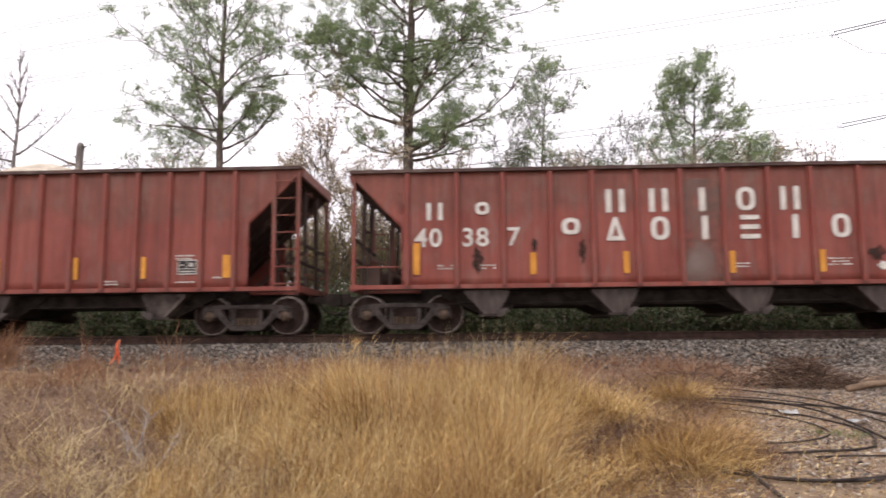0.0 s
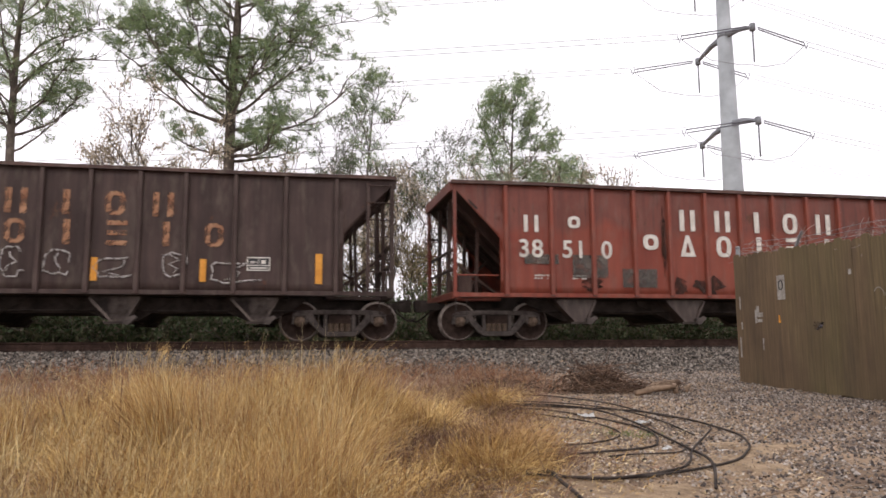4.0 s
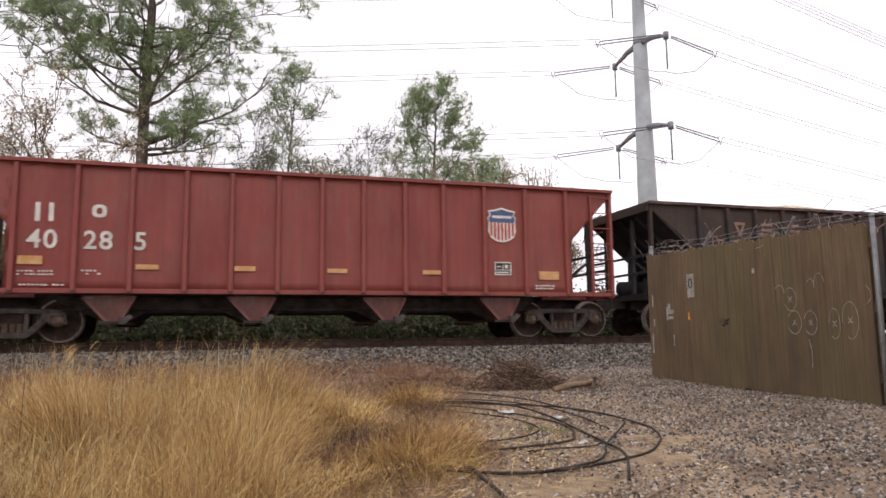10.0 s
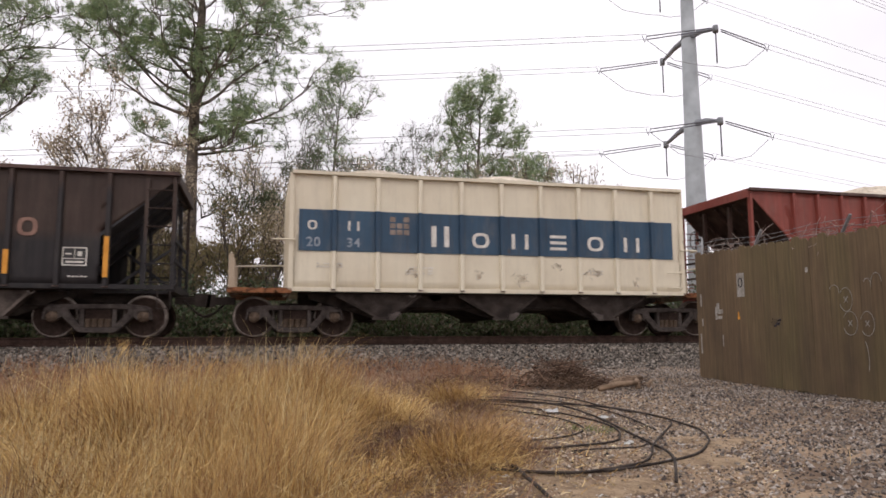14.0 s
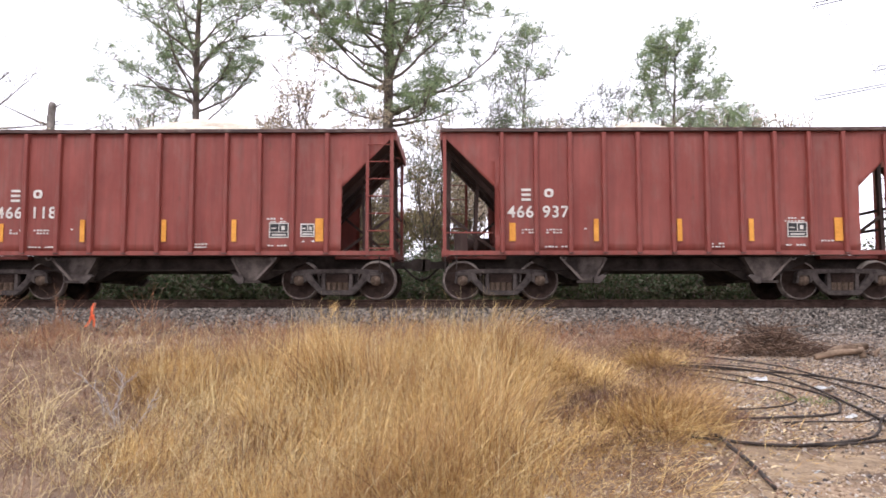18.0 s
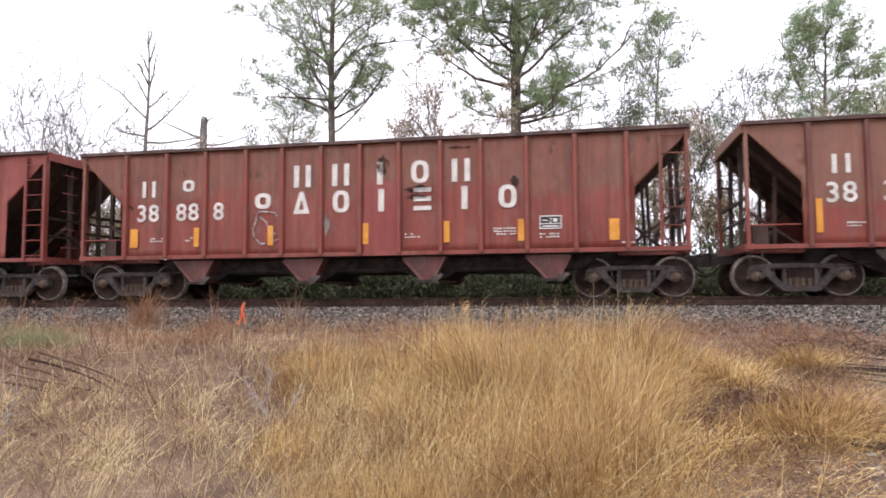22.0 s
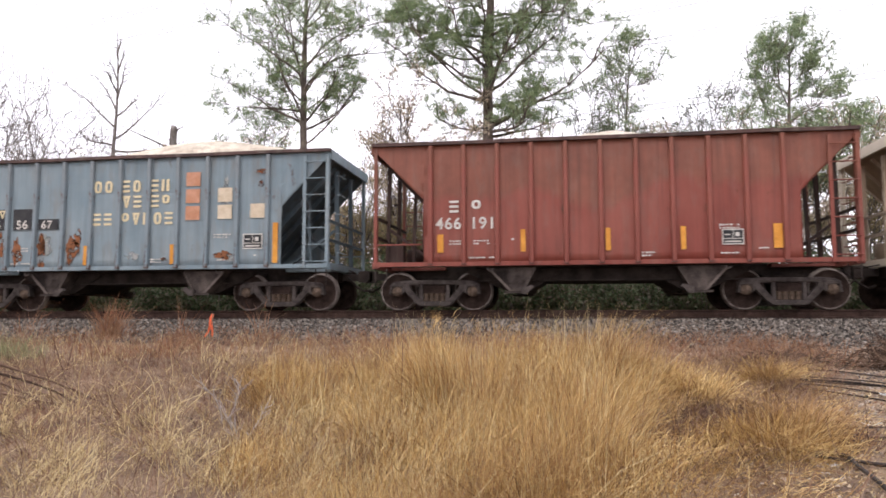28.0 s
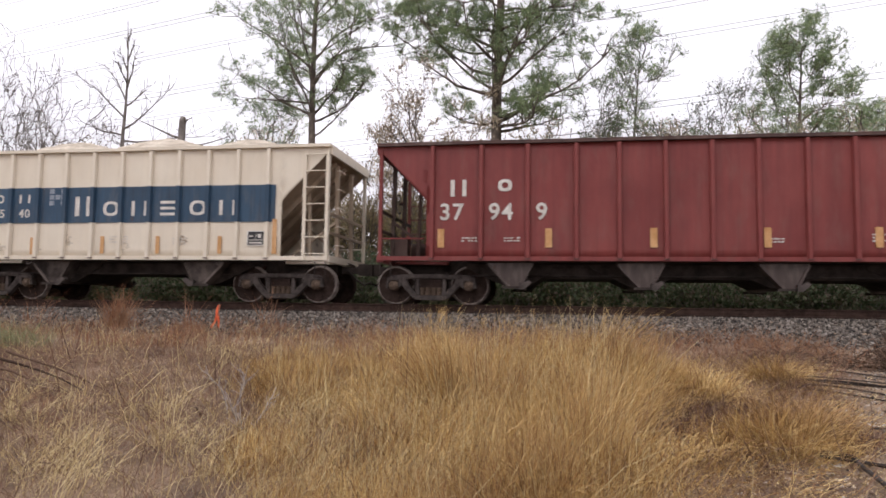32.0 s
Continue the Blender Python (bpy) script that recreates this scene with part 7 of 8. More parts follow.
# the row behind the track
pine(-2.70, 30, 20.1, 0.33, 0.40, 4.4, 34, "tall loblolly pine with a dark straight trunk", 3, [(0.43, (1, -0.1, 0.05), 5.2), (0.42, (0.9, 0.3, 0.2), 3.2), (0.48, (-1, 0.1, 0.15), 4.2), (0.5, (0.9, 0.2, 0.5), 4.2), (0.52, (-1, 0, 0.3), 4.0), (0.58, (-0.9, 0.2, 0.25), 4.6), (0.66, (0.95, 0, 0.3), 4.4), (0.73, (1, 0, 0.2), 4.6), (0.80, (1, 0.1, 0.15), 4.0), (0.41, (0.6, -0.5, -0.1), 2.6), (0.46, (0.5, -0.8, 0.3), 3.4), (0.55, (-0.6, -0.8, 0.3), 3.6), (0.62, (0.7, -0.6, 0.3), 3.8), (0.62, (-1, 0, 0.2), 5.4), (0.70, (-1, -0.2, 0.3), 5.0)], per=9, dense=0.92)
pine(-11.21, 31, 19.6, 0.24, 0.42, 4.6, 28, "slender pine with a forked open crown", 8, [(0.47, (-0.8, 0, 0.6), 4.8), (0.455, (1, 0, 0.3), 3.0), (0.47, (0.7, 0.2, 0.6), 3.6), (0.50, (-1, 0.1, 0.15), 3.6), (0.53, (-0.42, 0, 1), 7.5), (0.54, (0.35, 0.1, 1), 7.0), (0.58, (-0.8, -0.2, 0.7), 5.0), (0.60, (0.9, 0, 0.5), 4.6), (0.66, (-0.9, 0.2, 0.6), 4.6), (0.70, (1, 0, 0.5), 4.2)], per=7, dense=0.88, rise=0.45)
pine(9.26, 30, 11.2, 0.17, 0.34, 3.1, 24, "mid-sized pine with a ragged cone of a crown", 15, [(0.42, (1, 0.1, 0.25), 4.2), (0.46, (0.9, -0.4, 0.3), 3.6), (0.40, (-1, 0.1, 0.3), 3.6), (0.50, (-0.9, -0.3, 0.3), 3.0), (0.55, (1, 0, 0.4), 3.2)], per=6, dense=0.62, rise=0.12, cone=True)
pine(2.87, 32, 12.4, 0.11, 0.36, 2.0, 22, "thin young pine with sparse tufts", 21, per=4, dense=0.42, lean=(0.4, 0))
pine(-14.09, 33, 9.9, 0.13, 0.45, 1.8, 14, "small pine half hidden behind a larger one", 27, per=3, dense=0.6)
pine(12.81, 33, 8.6, 0.12, 0.4, 2.2, 16, "low bushy pine beyond the line", 33, per=4, dense=0.6)
broadleaf("autumn_tree", -4.7, 28.5, 8.2, 0.12, "low-forked tree with a spreading haze of tan autumn leaves", 5, M["leaf_brown"], 9, 0.095, stems=2, depth=5, spread=0.34, up=0.24, bark="dark_bark")
broadleaf("autumn_tree", 4.86, 30, 10.0, 0.08, "thin tree with pale grey-green leaves", 6, M["leaf_green"], 8, 0.08, depth=5, spread=0.17, up=0.45, stems=2)
broadleaf("autumn_tree", 6.65, 29, 7.7, 0.06, "thin tree with a few rusty leaves", 9, M["leaf_brown"], 7, 0.075, depth=5, spread=0.18, up=0.45, stems=2)
broadleaf("autumn_tree", 0.60, 33, 8.5, 0.07, "thin tree with sparse brown leaves", 10, M["leaf_brown"], 6, 0.08, depth=5, spread=0.2, up=0.4)
for x, y, h, seed in ((-1.34, 28.4, 6.8, 31), (3.58, 28, 6.4, 34), (-12.91, 28, 7.4, 35), (10.54, 28.5, 6.2, 36), (-18.51, 28.4, 5.8, 37), (-24.38, 28, 5.6, 38)):
    broadleaf("understory_tree", x, y, h, 0.10, "crooked understory tree with grey-green leaves", seed, M["leaf_green"], 6, 0.085, depth=5, spread=0.27, up=0.3, bark="dark_bark")
for x, y, h, seed in ((-6.27, 26.2, 4.7, 61), (-4.38, 25.6, 4.3, 62), (-5.17, 27.6, 5.6, 63), (-3.29, 27.0, 4.9, 64), (-0.20, 26.4, 4.3, 65), (-7.96, 27.2, 5.1, 66)):
    broadleaf("understory_tree", x, y, h, 0.07, "low understory tree with thinning olive leaves", seed, M["leaf_olive"], 12, 0.085, depth=4, spread=0.34, up=0.25, stems=3)
broadleaf("bare_tree", -26.94, 31, 13.0, 0.12, "leafless tree with spreading twigs", 11, M["leaf_brown"], 1, 0.05, depth=5, spread=0.36, stems=2)
broadleaf("bare_tree", -23.20, 30, 11.4, 0.10, "leafless tree with fine arching twigs", 12, M["leaf_brown"], 1, 0.05, depth=5, spread=0.4, stems=3)
broadleaf("bare_tree", -31.21, 33, 13.3, 0.12, "leafless tree at the edge of the wood", 13, M["leaf_brown"], 1, 0.06, depth=5, spread=0.45, stems=2)
broadleaf("bare_tree", -15.46, 29, 11.3, 0.07, "leafless tree beside the broken trunk", 16, M["leaf_brown"], 2, 0.06, depth=5, spread=0.42)


def dead_tree():
    """Leafless tapering snag with drooping limbs and tufts of twig at the top, and a broken stub beside it."""
    t = Tree(61)
    pts = [Vector((0.08 * math.sin(i), 0, 14.1 * i / 10)) for i in range(11)]
    tube(t.bm, pts, [0.19 * (1 - 0.93 * i / 10) for i in range(11)], 7, caps=False)
    for f, d, ln in ((0.62, (1, 0, 0.35), 2.9), (0.66, (-1, 0, 0.75), 3.2), (0.72, (-0.9, 0.2, 0.9), 2.6), (0.58, (1, 0.2, -0.12), 4.2), (0.76, (0.7, 0, 0.9), 1.7), (0.6, (-1, -0.1, 0.2), 2.2), (0.82, (-0.5, 0, 1), 1.1),
                    (0.86, (0.5, 0, 1), 0.9), (0.9, (-0.4, 0.2, 1), 0.7), (0.93, (0.4, 0, 1), 0.5), (0.7, (0.2, 1, 0.5), 2.0), (0.78, (0.1, -1, 0.8), 1.4)):
        p = pts[int(f * 10)].lerp(pts[int(f * 10) + 1], f * 10 % 1)
        lp, _ = t.limb(p, d, ln, 0.055, 0.25, 0.09, 6)
        for j in (2, 3, 4, 5, 6):
            for _ in range(3):
                t.limb(lp[j], (t.r.gauss(d[0] * 0.6, 0.6), t.r.gauss(0, 0.5), t.r.gauss(0.6, 0.4)), ln * 0.28, 0.014, 0.3, 0.2, 3, 4)
    tree = group("dead_tree", (-20.75, 31, ground_z(-20.75, 31)), "dead leafless tree with a pointed top", "tree")
    part("trunk", t.bm, M["grey_bark"], tree)
    t = Tree(62)
    tube(t.bm, [(0, 0, -0.1), (0.05, 0, 4), (0, 0, 7.5), (0.03, 0, 8.82), (0.06, 0, 8.97)], [0.22, 0.2, 0.17, 0.16, 0.12], 8)
    for z, d, ln in ((8.72, (1, 0, 0.1), 0.6), (7.97, (-1, 0, 0.15), 2.6), (7.67, (1, 0, -0.05), 2.4), (8.27, (-0.6, 0.4, 0.4), 0.4), (7.82, (-1, 0.2, -0.1), 1.4)):
        t.limb((0, 0, z), d, ln, 0.06, 0.1, 0.12, 5)
    snag = group("tree_stub", (-17.17, 30, ground_z(-17.17, 30)), "broken-off dead trunk with short stubs", "tree")
    part("trunk", t.bm, M["grey_bark"], snag)


dead_tree()


def hedge():
    """Evergreen thicket along the far side of the line: shrubs of a few kinds, and thin saplings over them."""
    kinds = []
    for k in range(4):
        t = Tree(100 + k)
        pts = []
        for s in range(12):
            a = t.r.uniform(0, 6.283)
            lp, _ = t.limb((0.4 * math.cos(a), 0.4 * math.sin(a), -0.1), (math.cos(a) * 0.45, math.sin(a) * 0.45, 1), t.r.uniform(1.3, 2.5), 0.028, 0.1, 0.16, 6, 4)
            for q in lp[1:]:
                for _ in range(5):
                    pts.append(q + Vector((t.r.gauss(0, 0.3), t.r.gauss(0, 0.27), t.r.gauss(-0.1, 0.25))))
        ob = group("shrub", (0, 0, -30), "dense dark evergreen shrub beside the railway bed", "shrub", "shrubs behind the track")
        part("stem", t.bm, M["grey_bark"], ob)
        part("foliage", leaf_mesh("foliage", pts, M["shrub"], 13, 0.17, 0.13, "leaf", 200 + k), None, ob)
        kinds.append(ob)
    r = random.Random(77)
    i = 0
    for row, (y, step) in enumerate(((22.9, 1.15), (24.6, 1.2), (26.8, 1.5))):
        x = -28.0
        while x < 17:
            yy = y + r.uniform(-0.5, 0.5)
            m = Matrix.Translation((x, yy, ground_z(x, yy))) @ Matrix.Rotation(r.uniform(0, 6.28), 4, "Z")
            if i < 4:
                kinds[i].matrix_basis = m
            else:
                copy_thing(kinds[i % 4], m)
            i += 1
            x += step * r.uniform(0.75, 1.25)
    saps = [broadleaf("sapling", 0, 0, 4.4 + 0.5 * k, 0.05 + 0.008 * k, "thin tangled sapling in the thicket", 300 + k, M["leaf_brown"] if k % 2 else M["leaf_olive"], 8, 0.08, depth=4, spread=0.24, grp="saplings in the thicket", bark="dark_bark") for k in range(4)]
    i, x = 0, -27.0
    while x < 14:
        yy = r.uniform(23.2, 29)
        m = Matrix.Translation((x, yy, ground_z(x, yy))) @ Matrix.Rotation(r.uniform(0, 6.28), 4, "Z")
        if i < 4:
            saps[i].matrix_basis = m
        else:
            copy_thing(saps[i % 4], m)
        i += 1
        x += r.uniform(0.32, 0.68)


hedge()

# ---- board fence ----
FX = 6.25


def fence(y0, y1, x, label):
    """Upright boards on three rails, following the slope of the ground."""
    ob = group("board_fence", (x, y0, 0), label, "fence", "fence sections")
    n = int(round((y1 - y0) / 0.143))
    meshes = []
    for k in range(5):
        bm = bmesh.new()
        w, hgt = 0.0708, 1.80 + 0.008 * k
        pts = [(-w, 0.0), (w, 0.0), (w, hgt - 0.035), (w - 0.03, hgt), (-w + 0.03, hgt), (-w, hgt - 0.035)]
        prism(bm, pts, -0.009, 0.009)
        bmesh.ops.rotate(bm, cent=(0, 0, 0), matrix=Matrix.Rotation(math.pi / 2, 3, "Z"), verts=bm.verts[:])
        meshes.append(mesh_of(bm, "board", M["picket"]))
    r = random.Random(int(y0 * 10))
    for i in range(n):
        y = (i + 0.5) * 0.143
        z = 0.345 + 0.0273 * (y0 + y) + 0.02 + r.uniform(-0.012, 0.012)
        m = Matrix.Translation((r.uniform(-0.0015, 0.0015), y, z)) @ Matrix.Rotation(radians(r.uniform(-0.15, 0.15)), 4, "X")
        part("board", meshes[r.randrange(5)], None, ob, "", m)
    for h in (0.25, 0.95, 1.6):
        bm = bmesh.new()
        bar(bm, (0.035, 0, 0.365 + 0.0273 * y0 + h), (0.035, y1 - y0, 0.365 + 0.0273 * y1 + h), 0.038, 0.09)
        part("fence_rail", bm, M["picket"], ob)
    for y in (0.06, (y1 - y0) / 2, y1 - y0 - 0.06):
        bm = bmesh.new()
        z = 0.345 + 0.0273 * (y0 + y)
        bar(bm, (0.10, y, z - 0.1), (0.10, y, z + 1.78), 0.09, 0.09, (1, 0, 0))
        part("fence_post", bm, M["picket"], ob)
    return ob


fence(5.56, 9.43, FX, "weathered brown board fence with green algae and chalk scrawl")
fence(1.6, 5.36, FX + 0.03, "weathered brown board fence beyond the steel post")


def scrawl():
    """Chalk-white loops and dabs on the boards: plain shapes only."""
    def loop(ob, y, z, ry, rz, a0=0.0, a1=6.283, rad=0.006):
        bm = bmesh.new()
        n = 20
        tube(bm, [(0, ry * math.cos(a0 + (a1 - a0) * k / n), rz * math.sin(a0 + (a1 - a0) * k / n)) for k in range(n + 1)], rad, 4)
        bmesh.ops.scale(bm, vec=(0.25, 1, 1), verts=bm.verts[:])
        part("loop", bm, M["chalk"], ob, "", (0, y, z))
    ob = group("chalk_scrawl", (FX - 0.0145, 0, 0), "faint chalk-white loops drawn on the fence boards", "graffiti")
    for y, z, ry, rz in ((5.83, 1.35, 0.10, 0.19), (6.03, 1.32, 0.07, 0.16), (6.35, 1.34, 0.09, 0.13), (6.58, 1.35, 0.10, 0.13), (6.62, 1.61, 0.09, 0.13)):
        loop(ob, y, z, ry, rz, 0.3 + y, 5.6 + y, rad=0.0038)
    for y, z, ry, rz, a0, a1 in ((6.2, 1.75, 0.07, 0.12, -0.3, 3.0), (6.78, 1.70, 0.07, 0.08, 0.5, 3.3), (6.5, 0.97, 0.14, 0.28, 2.4, 3.6), (5.66, 1.60, 0.10, 0.10, 2.0, 4.6), (6.32, 1.77, 0.04, 0.05, 0.3, 3.0)):
        loop(ob, y, z, ry, rz, a0, a1, 0.004)
    for y, z in ((5.83, 1.35), (6.03, 1.32), (6.35, 1.34), (6.58, 1.35), (6.62, 1.61)):
        bm = bmesh.new()
        for s in (-1, 1):
            bar(bm, (0, y - 0.025, z - 0.03 * s), (0, y + 0.025, z + 0.03 * s), 0.004, 0.008)
        part("cross_mark", bm, M["chalk"], ob)
    tag = group("painted_tag", (FX - 0.0145, 8.40, 1.90), "small pale paint stamp with a dark ring on the fence", "graffiti")
    bm = bmesh.new()
    box(bm, -0.002, 0.002, -0.075, 0.075, -0.16, 0.16)
    part("pale_ground", bm, M["chalk"], tag)
    bm = bmesh.new()
    tube(bm, [(-0.004, 0.04 * math.cos(k * 0.45), 0.03 + 0.06 * math.sin(k * 0.45)) for k in range(15)], 0.009, 4)
    part("ring", bm, M["black_panel"], tag)
    bm = bmesh.new()
    for y, z, w, h in ((8.92, 1.61, 0.03, 0.07), (8.86, 1.56, 0.05, 0.03), (8.96, 1.54, 0.02, 0.09), (8.88, 1.48, 0.05, 0.02), (9.31, 1.74, 0.014, 0.09), (9.29, 1.42, 0.012, 0.05), (9.34, 1.12, 0.013, 0.14), (8.83, 1.16, 0.008, 0.08), (7.18, 1.99, 0.02, 0.03)):
        box(bm, -0.002, 0.002, y - w, y + w, z - h, z + h)
    thing("paint_dabs", bm, M["chalk"], "small white paint dabs on the boards", "graffiti", (FX - 0.0145, 0, 0), kind="stuff")
    bm = bmesh.new()
    box(bm, -0.002, 0.002, -0.012, 0.012, -0.02, 0.05)
    box(bm, -0.002, 0.002, -0.022, 0.016, -0.05, -0.02)
    thing("paint_mark", bm, M["reflector"], "small yellow paint mark on a board", "graffiti", (FX - 0.0145, 8.47, 1.49))
    bm = bmesh.new()
    tube(bm, [(0, 0.1 * math.sin(k * 1.9), 0.012 * k - 0.04) for k in range(8)], 0.012, 4)
    thing("paint_smear", bm, DULL_BLUE, "blue paint smear on the boards", "graffiti", (FX - 0.0105, 7.75, 1.38))


M["chalk"] = two_tone("chalky_white", (0.24, 0.215, 0.185), (0.40, 0.375, 0.335), 14.0, 0.9)
scrawl()


def wire_fence():
    """Galvanised posts behind the boards, barbed strands and dead vines along their top."""
    ob = group("wire_fence", (FX + 0.16, 0, 0), "galvanised posts with barbed strands behind the boards", "fence")
    for y, top, tilt in ((9.55, 2.56, 0), (5.46, 2.36, 0), (5.2, 2.43, 0)):
        bm = bmesh.new()
        z = 0.345 + 0.0273 * y
        tube(bm, [(0, y, z - 0.1), (0, y, top)], 0.032 if y > 6 else 0.022, 10)
        tube(bm, [(0, y, top), (0, y, top + 0.03), (0, y, top + 0.04)], [0.036, 0.036, 0.01] if y > 6 else [0.026, 0.026, 0.01], 10)
        part("post", bm, M["galv"], ob, "galvanised steel post", (-0.19 if y < 5.5 else 0, 0, 0))
    for y in (8.35, 6.85):
        bm = bmesh.new()
        z = 0.345 + 0.0273 * y
        bar(bm, (0.0, y, z), (0.0, y, z + 1.78), 0.04, 0.04, (1, 0, 0))
        bar(bm, (0.0, y, z + 1.76), (0.0, y - 0.2, z + 2.04), 0.035, 0.02)
        part("post", bm, M["galv"], ob, "slanting galvanised barb arm")
    for dz, dx in ((1.86, 0.0), (1.93, 0.03), (2.0, 0.06)):
        bm = bmesh.new()
        pts = [(dx, y, 0.345 + 0.0273 * y + dz + 0.02 * math.sin(y * 3 + dz * 9)) for y in np.linspace(3.0, 9.5, 27)]
        tube(bm, pts, 0.003, 4)
        for k in range(0, 52):
            y = 3.1 + k * 0.122
            z = 0.345 + 0.0273 * y + dz + 0.02 * math.sin(y * 3 + dz * 9)
            tube(bm, [(dx - 0.012, y - 0.012, z - 0.012), (dx + 0.012, y + 0.012, z + 0.012)], 0.002, 3)
        part("barbed_strand", bm, M["galv"], ob)
    t = Tree(401, 0.003)
    for k in range(150):
        y = t.r.choice((t.r.gauss(7.0, 0.35), t.r.gauss(7.0, 0.9), t.r.gauss(8.7, 0.5)))
        z = 0.345 + 0.0273 * y + t.r.uniform(1.68, 1.95)
        t.limb((0.03, y, z), (t.r.gauss(0, 0.3), t.r.gauss(0, 1), t.r.gauss(0.05, 0.32)), t.r.uniform(0.15, 0.45), 0.005, -0.25, 0.4, 6, 4)
    thing("dead_vine", t.bm, M["vine"], "tangle of dead vine along the fence top", "vine", (FX + 0.16, 0, 0))


wire_fence()

# ---- power line ----
TW = Vector((25.45, 38.0, 0.7))


def power_pole():
    ob = group("power_pole", TW, "tapered grey steel transmission pole with davit arms", "power pole")
    bm = bmesh.new()
    zs = [-0.1, 7, 13.57, 13.62, 19.14, 19.19, 24.65, 24.7, 32]
    tube(bm, [(0, 0, z) for z in zs], [0.74, 0.62, 0.525, 0.505, 0.43, 0.415, 0.34, 0.325, 0.24], 20)
    part("pole", bm, M["tower"], ob, "tapered grey steel shaft")
    for z in (13.62, 19.19, 24.7, 29.8):
        bm = bmesh.new()
        tube(bm, [(0, 0, z - 0.25), (0, 0, z + 0.05)], 0.61 - z * 0.0085, 16)
        part("collar", bm, M["davit"], ob)
        for tip in ((0.05, -2.65, -0.7), (-0.25, 2.65, -0.7)):
            bm = bmesh.new()
            mid = (tip[0] * 0.5, tip[1] * 0.5, z - 0.28)
            tube(bm, [(0, 0, z - 0.1), mid, (tip[0], tip[1], z + tip[2])], [0.22, 0.16, 0.1], 8)
            tube(bm, [(tip[0], tip[1], z + tip[2] - 0.22), (tip[0], tip[1], z + tip[2] + 0.2)], [0.17, 0.17], 8)
            part("davit_arm", bm, M["davit"], ob)
            p = Vector((tip[0], tip[1], z + tip[2]))
            bm = bmesh.new()
            tube(bm, [p + Vector((0, 0, -0.2)), p + Vector((0, 0, -2.1))], 0.045, 6)
            part("hanging_insulator", bm, M["insulator"], ob)
            for s in (-1, 1):
                far = p + Vector((4.0 * s, 0.85, -0.6 if s < 0 else -0.35))
                bm = bmesh.new()
                for o in (-0.1, 0.1):
                    tube(bm, [p + Vector((0.35 * s, 0, -0.05 + o * 0.6)), far + Vector((0, 0, o))], 0.035, 6)
                tube(bm, [far + Vector((0, 0, 0.14)), far + Vector((0.15 * s, 0, -0.3)), far + Vector((0.3 * s, 0, 0.1))], 0.03, 4)
                part("tension_insulator", bm, M["insulator"], ob)
            bm = bmesh.new()
            a, b = p + Vector((-4.0, 0.85, -0.75)), p + Vector((4.0, 0.85, -0.5))
            low = p + Vector((0, 0.2, -2.2))
            tube(bm, [a, a.lerp(low, 0.4) + Vector((0, 0, -0.6)), low + Vector((-0.8, 0, -0.05)), low, low + Vector((0.8, 0, -0.05)), b.lerp(low, 0.4) + Vector((0, 0, -0.6)), b], 0.022, 5)
            part("jumper", bm, M["wire"], ob)


def conductor(p, q, sag, rad, label="thin grey overhead power conductor"):
    p, q = Vector(p), Vector(q)
    bm = bmesh.new()
    n = 24
    tube(bm, [p.lerp(q, k / n) - p + Vector((0, 0, -sag * 4 * (k / n) * (1 - k / n))) for k in range(n + 1)], rad, 5)
    thing("power_conductor", bm, M["wire"], label, "power line", p, "overhead conductors")


power_pole()
for z in (13.62, 19.19, 24.7, 29.8):
    for tip in ((0.05, -2.65, -0.7), (-0.25, 2.65, -0.7)):
        p = TW + Vector((tip[0], tip[1], z + tip[2]))
        for dz in (0.0, 0.32):
            conductor(p + Vector((-4.0, 0.85, -0.7 + dz)), p + Vector((-180, 47, -2.5 + dz)), 1.2, 0.018)
            conductor(p + Vector((4.0, 0.85, -0.45 + dz)), p + Vector((150, 38, -1.35 + dz)), 0.8, 0.014)
conductor((-60, 41.5, 7.4), TW + Vector((-4.25, 3.5, 12.3)), 0.5, 0.017, "dark single conductor to the lowest arm")

# ---- hoses, brush and litter on the bank ----


def hose(name, pts, rad, mat, label, category, lifts=None, smooth=5):
    """A hose along a few points on the ground, smoothed between them."""
    P = [Vector((x * 0.94, y * 0.94, 0)) for x, y in pts]
    rad = rad * 0.42
    out = []
    for i in range(len(P) - 1):
        a, b, c, d = P[max(i - 1, 0)], P[i], P[i + 1], P[min(i + 2, len(P) - 1)]
        for k in range(smooth):
            t = k / smooth
            out.append(0.5 * ((2 * b) + (c - a) * t + (2 * a - 5 * b + 4 * c - d) * t * t + (3 * b - a - 3 * c + d) * t ** 3))
    out.append(P[-1])
    bm = bmesh.new()
    tube(bm, [(p.x, p.y, ground_z(p.x, p.y) + rad * 0.9 + 0.010 + (0.012 * (1 + math.sin(i * 0.21)) if lifts else 0)) for i, p in enumerate(out)], rad, 8)
    return thing(name, bm, mat, label, category, grp="discarded hoses")


BLACK_HOSE = "black rubber hose lying in a loose coil on gravel"
hose("hose", [(1.41, 4.24), (1.6, 4.0), (2.06, 4.01), (2.75, 4.3), (3.12, 4.67), (3.35, 5.0), (3.57, 5.47), (3.65, 5.99), (3.64, 6.41), (3.5, 6.89), (3.11, 7.26), (2.2, 7.6)], 0.019, M["cable"], BLACK_HOSE, "hose")
hose("hose", [(1.9, 7.5), (2.44, 7.29), (2.72, 6.96), (2.9, 6.49), (2.97, 6.02), (2.89, 5.58), (2.73, 5.23), (2.53, 4.94), (2.08, 4.75), (1.5, 4.6), (1.0, 4.55)], 0.018, M["cable"], BLACK_HOSE, "hose")
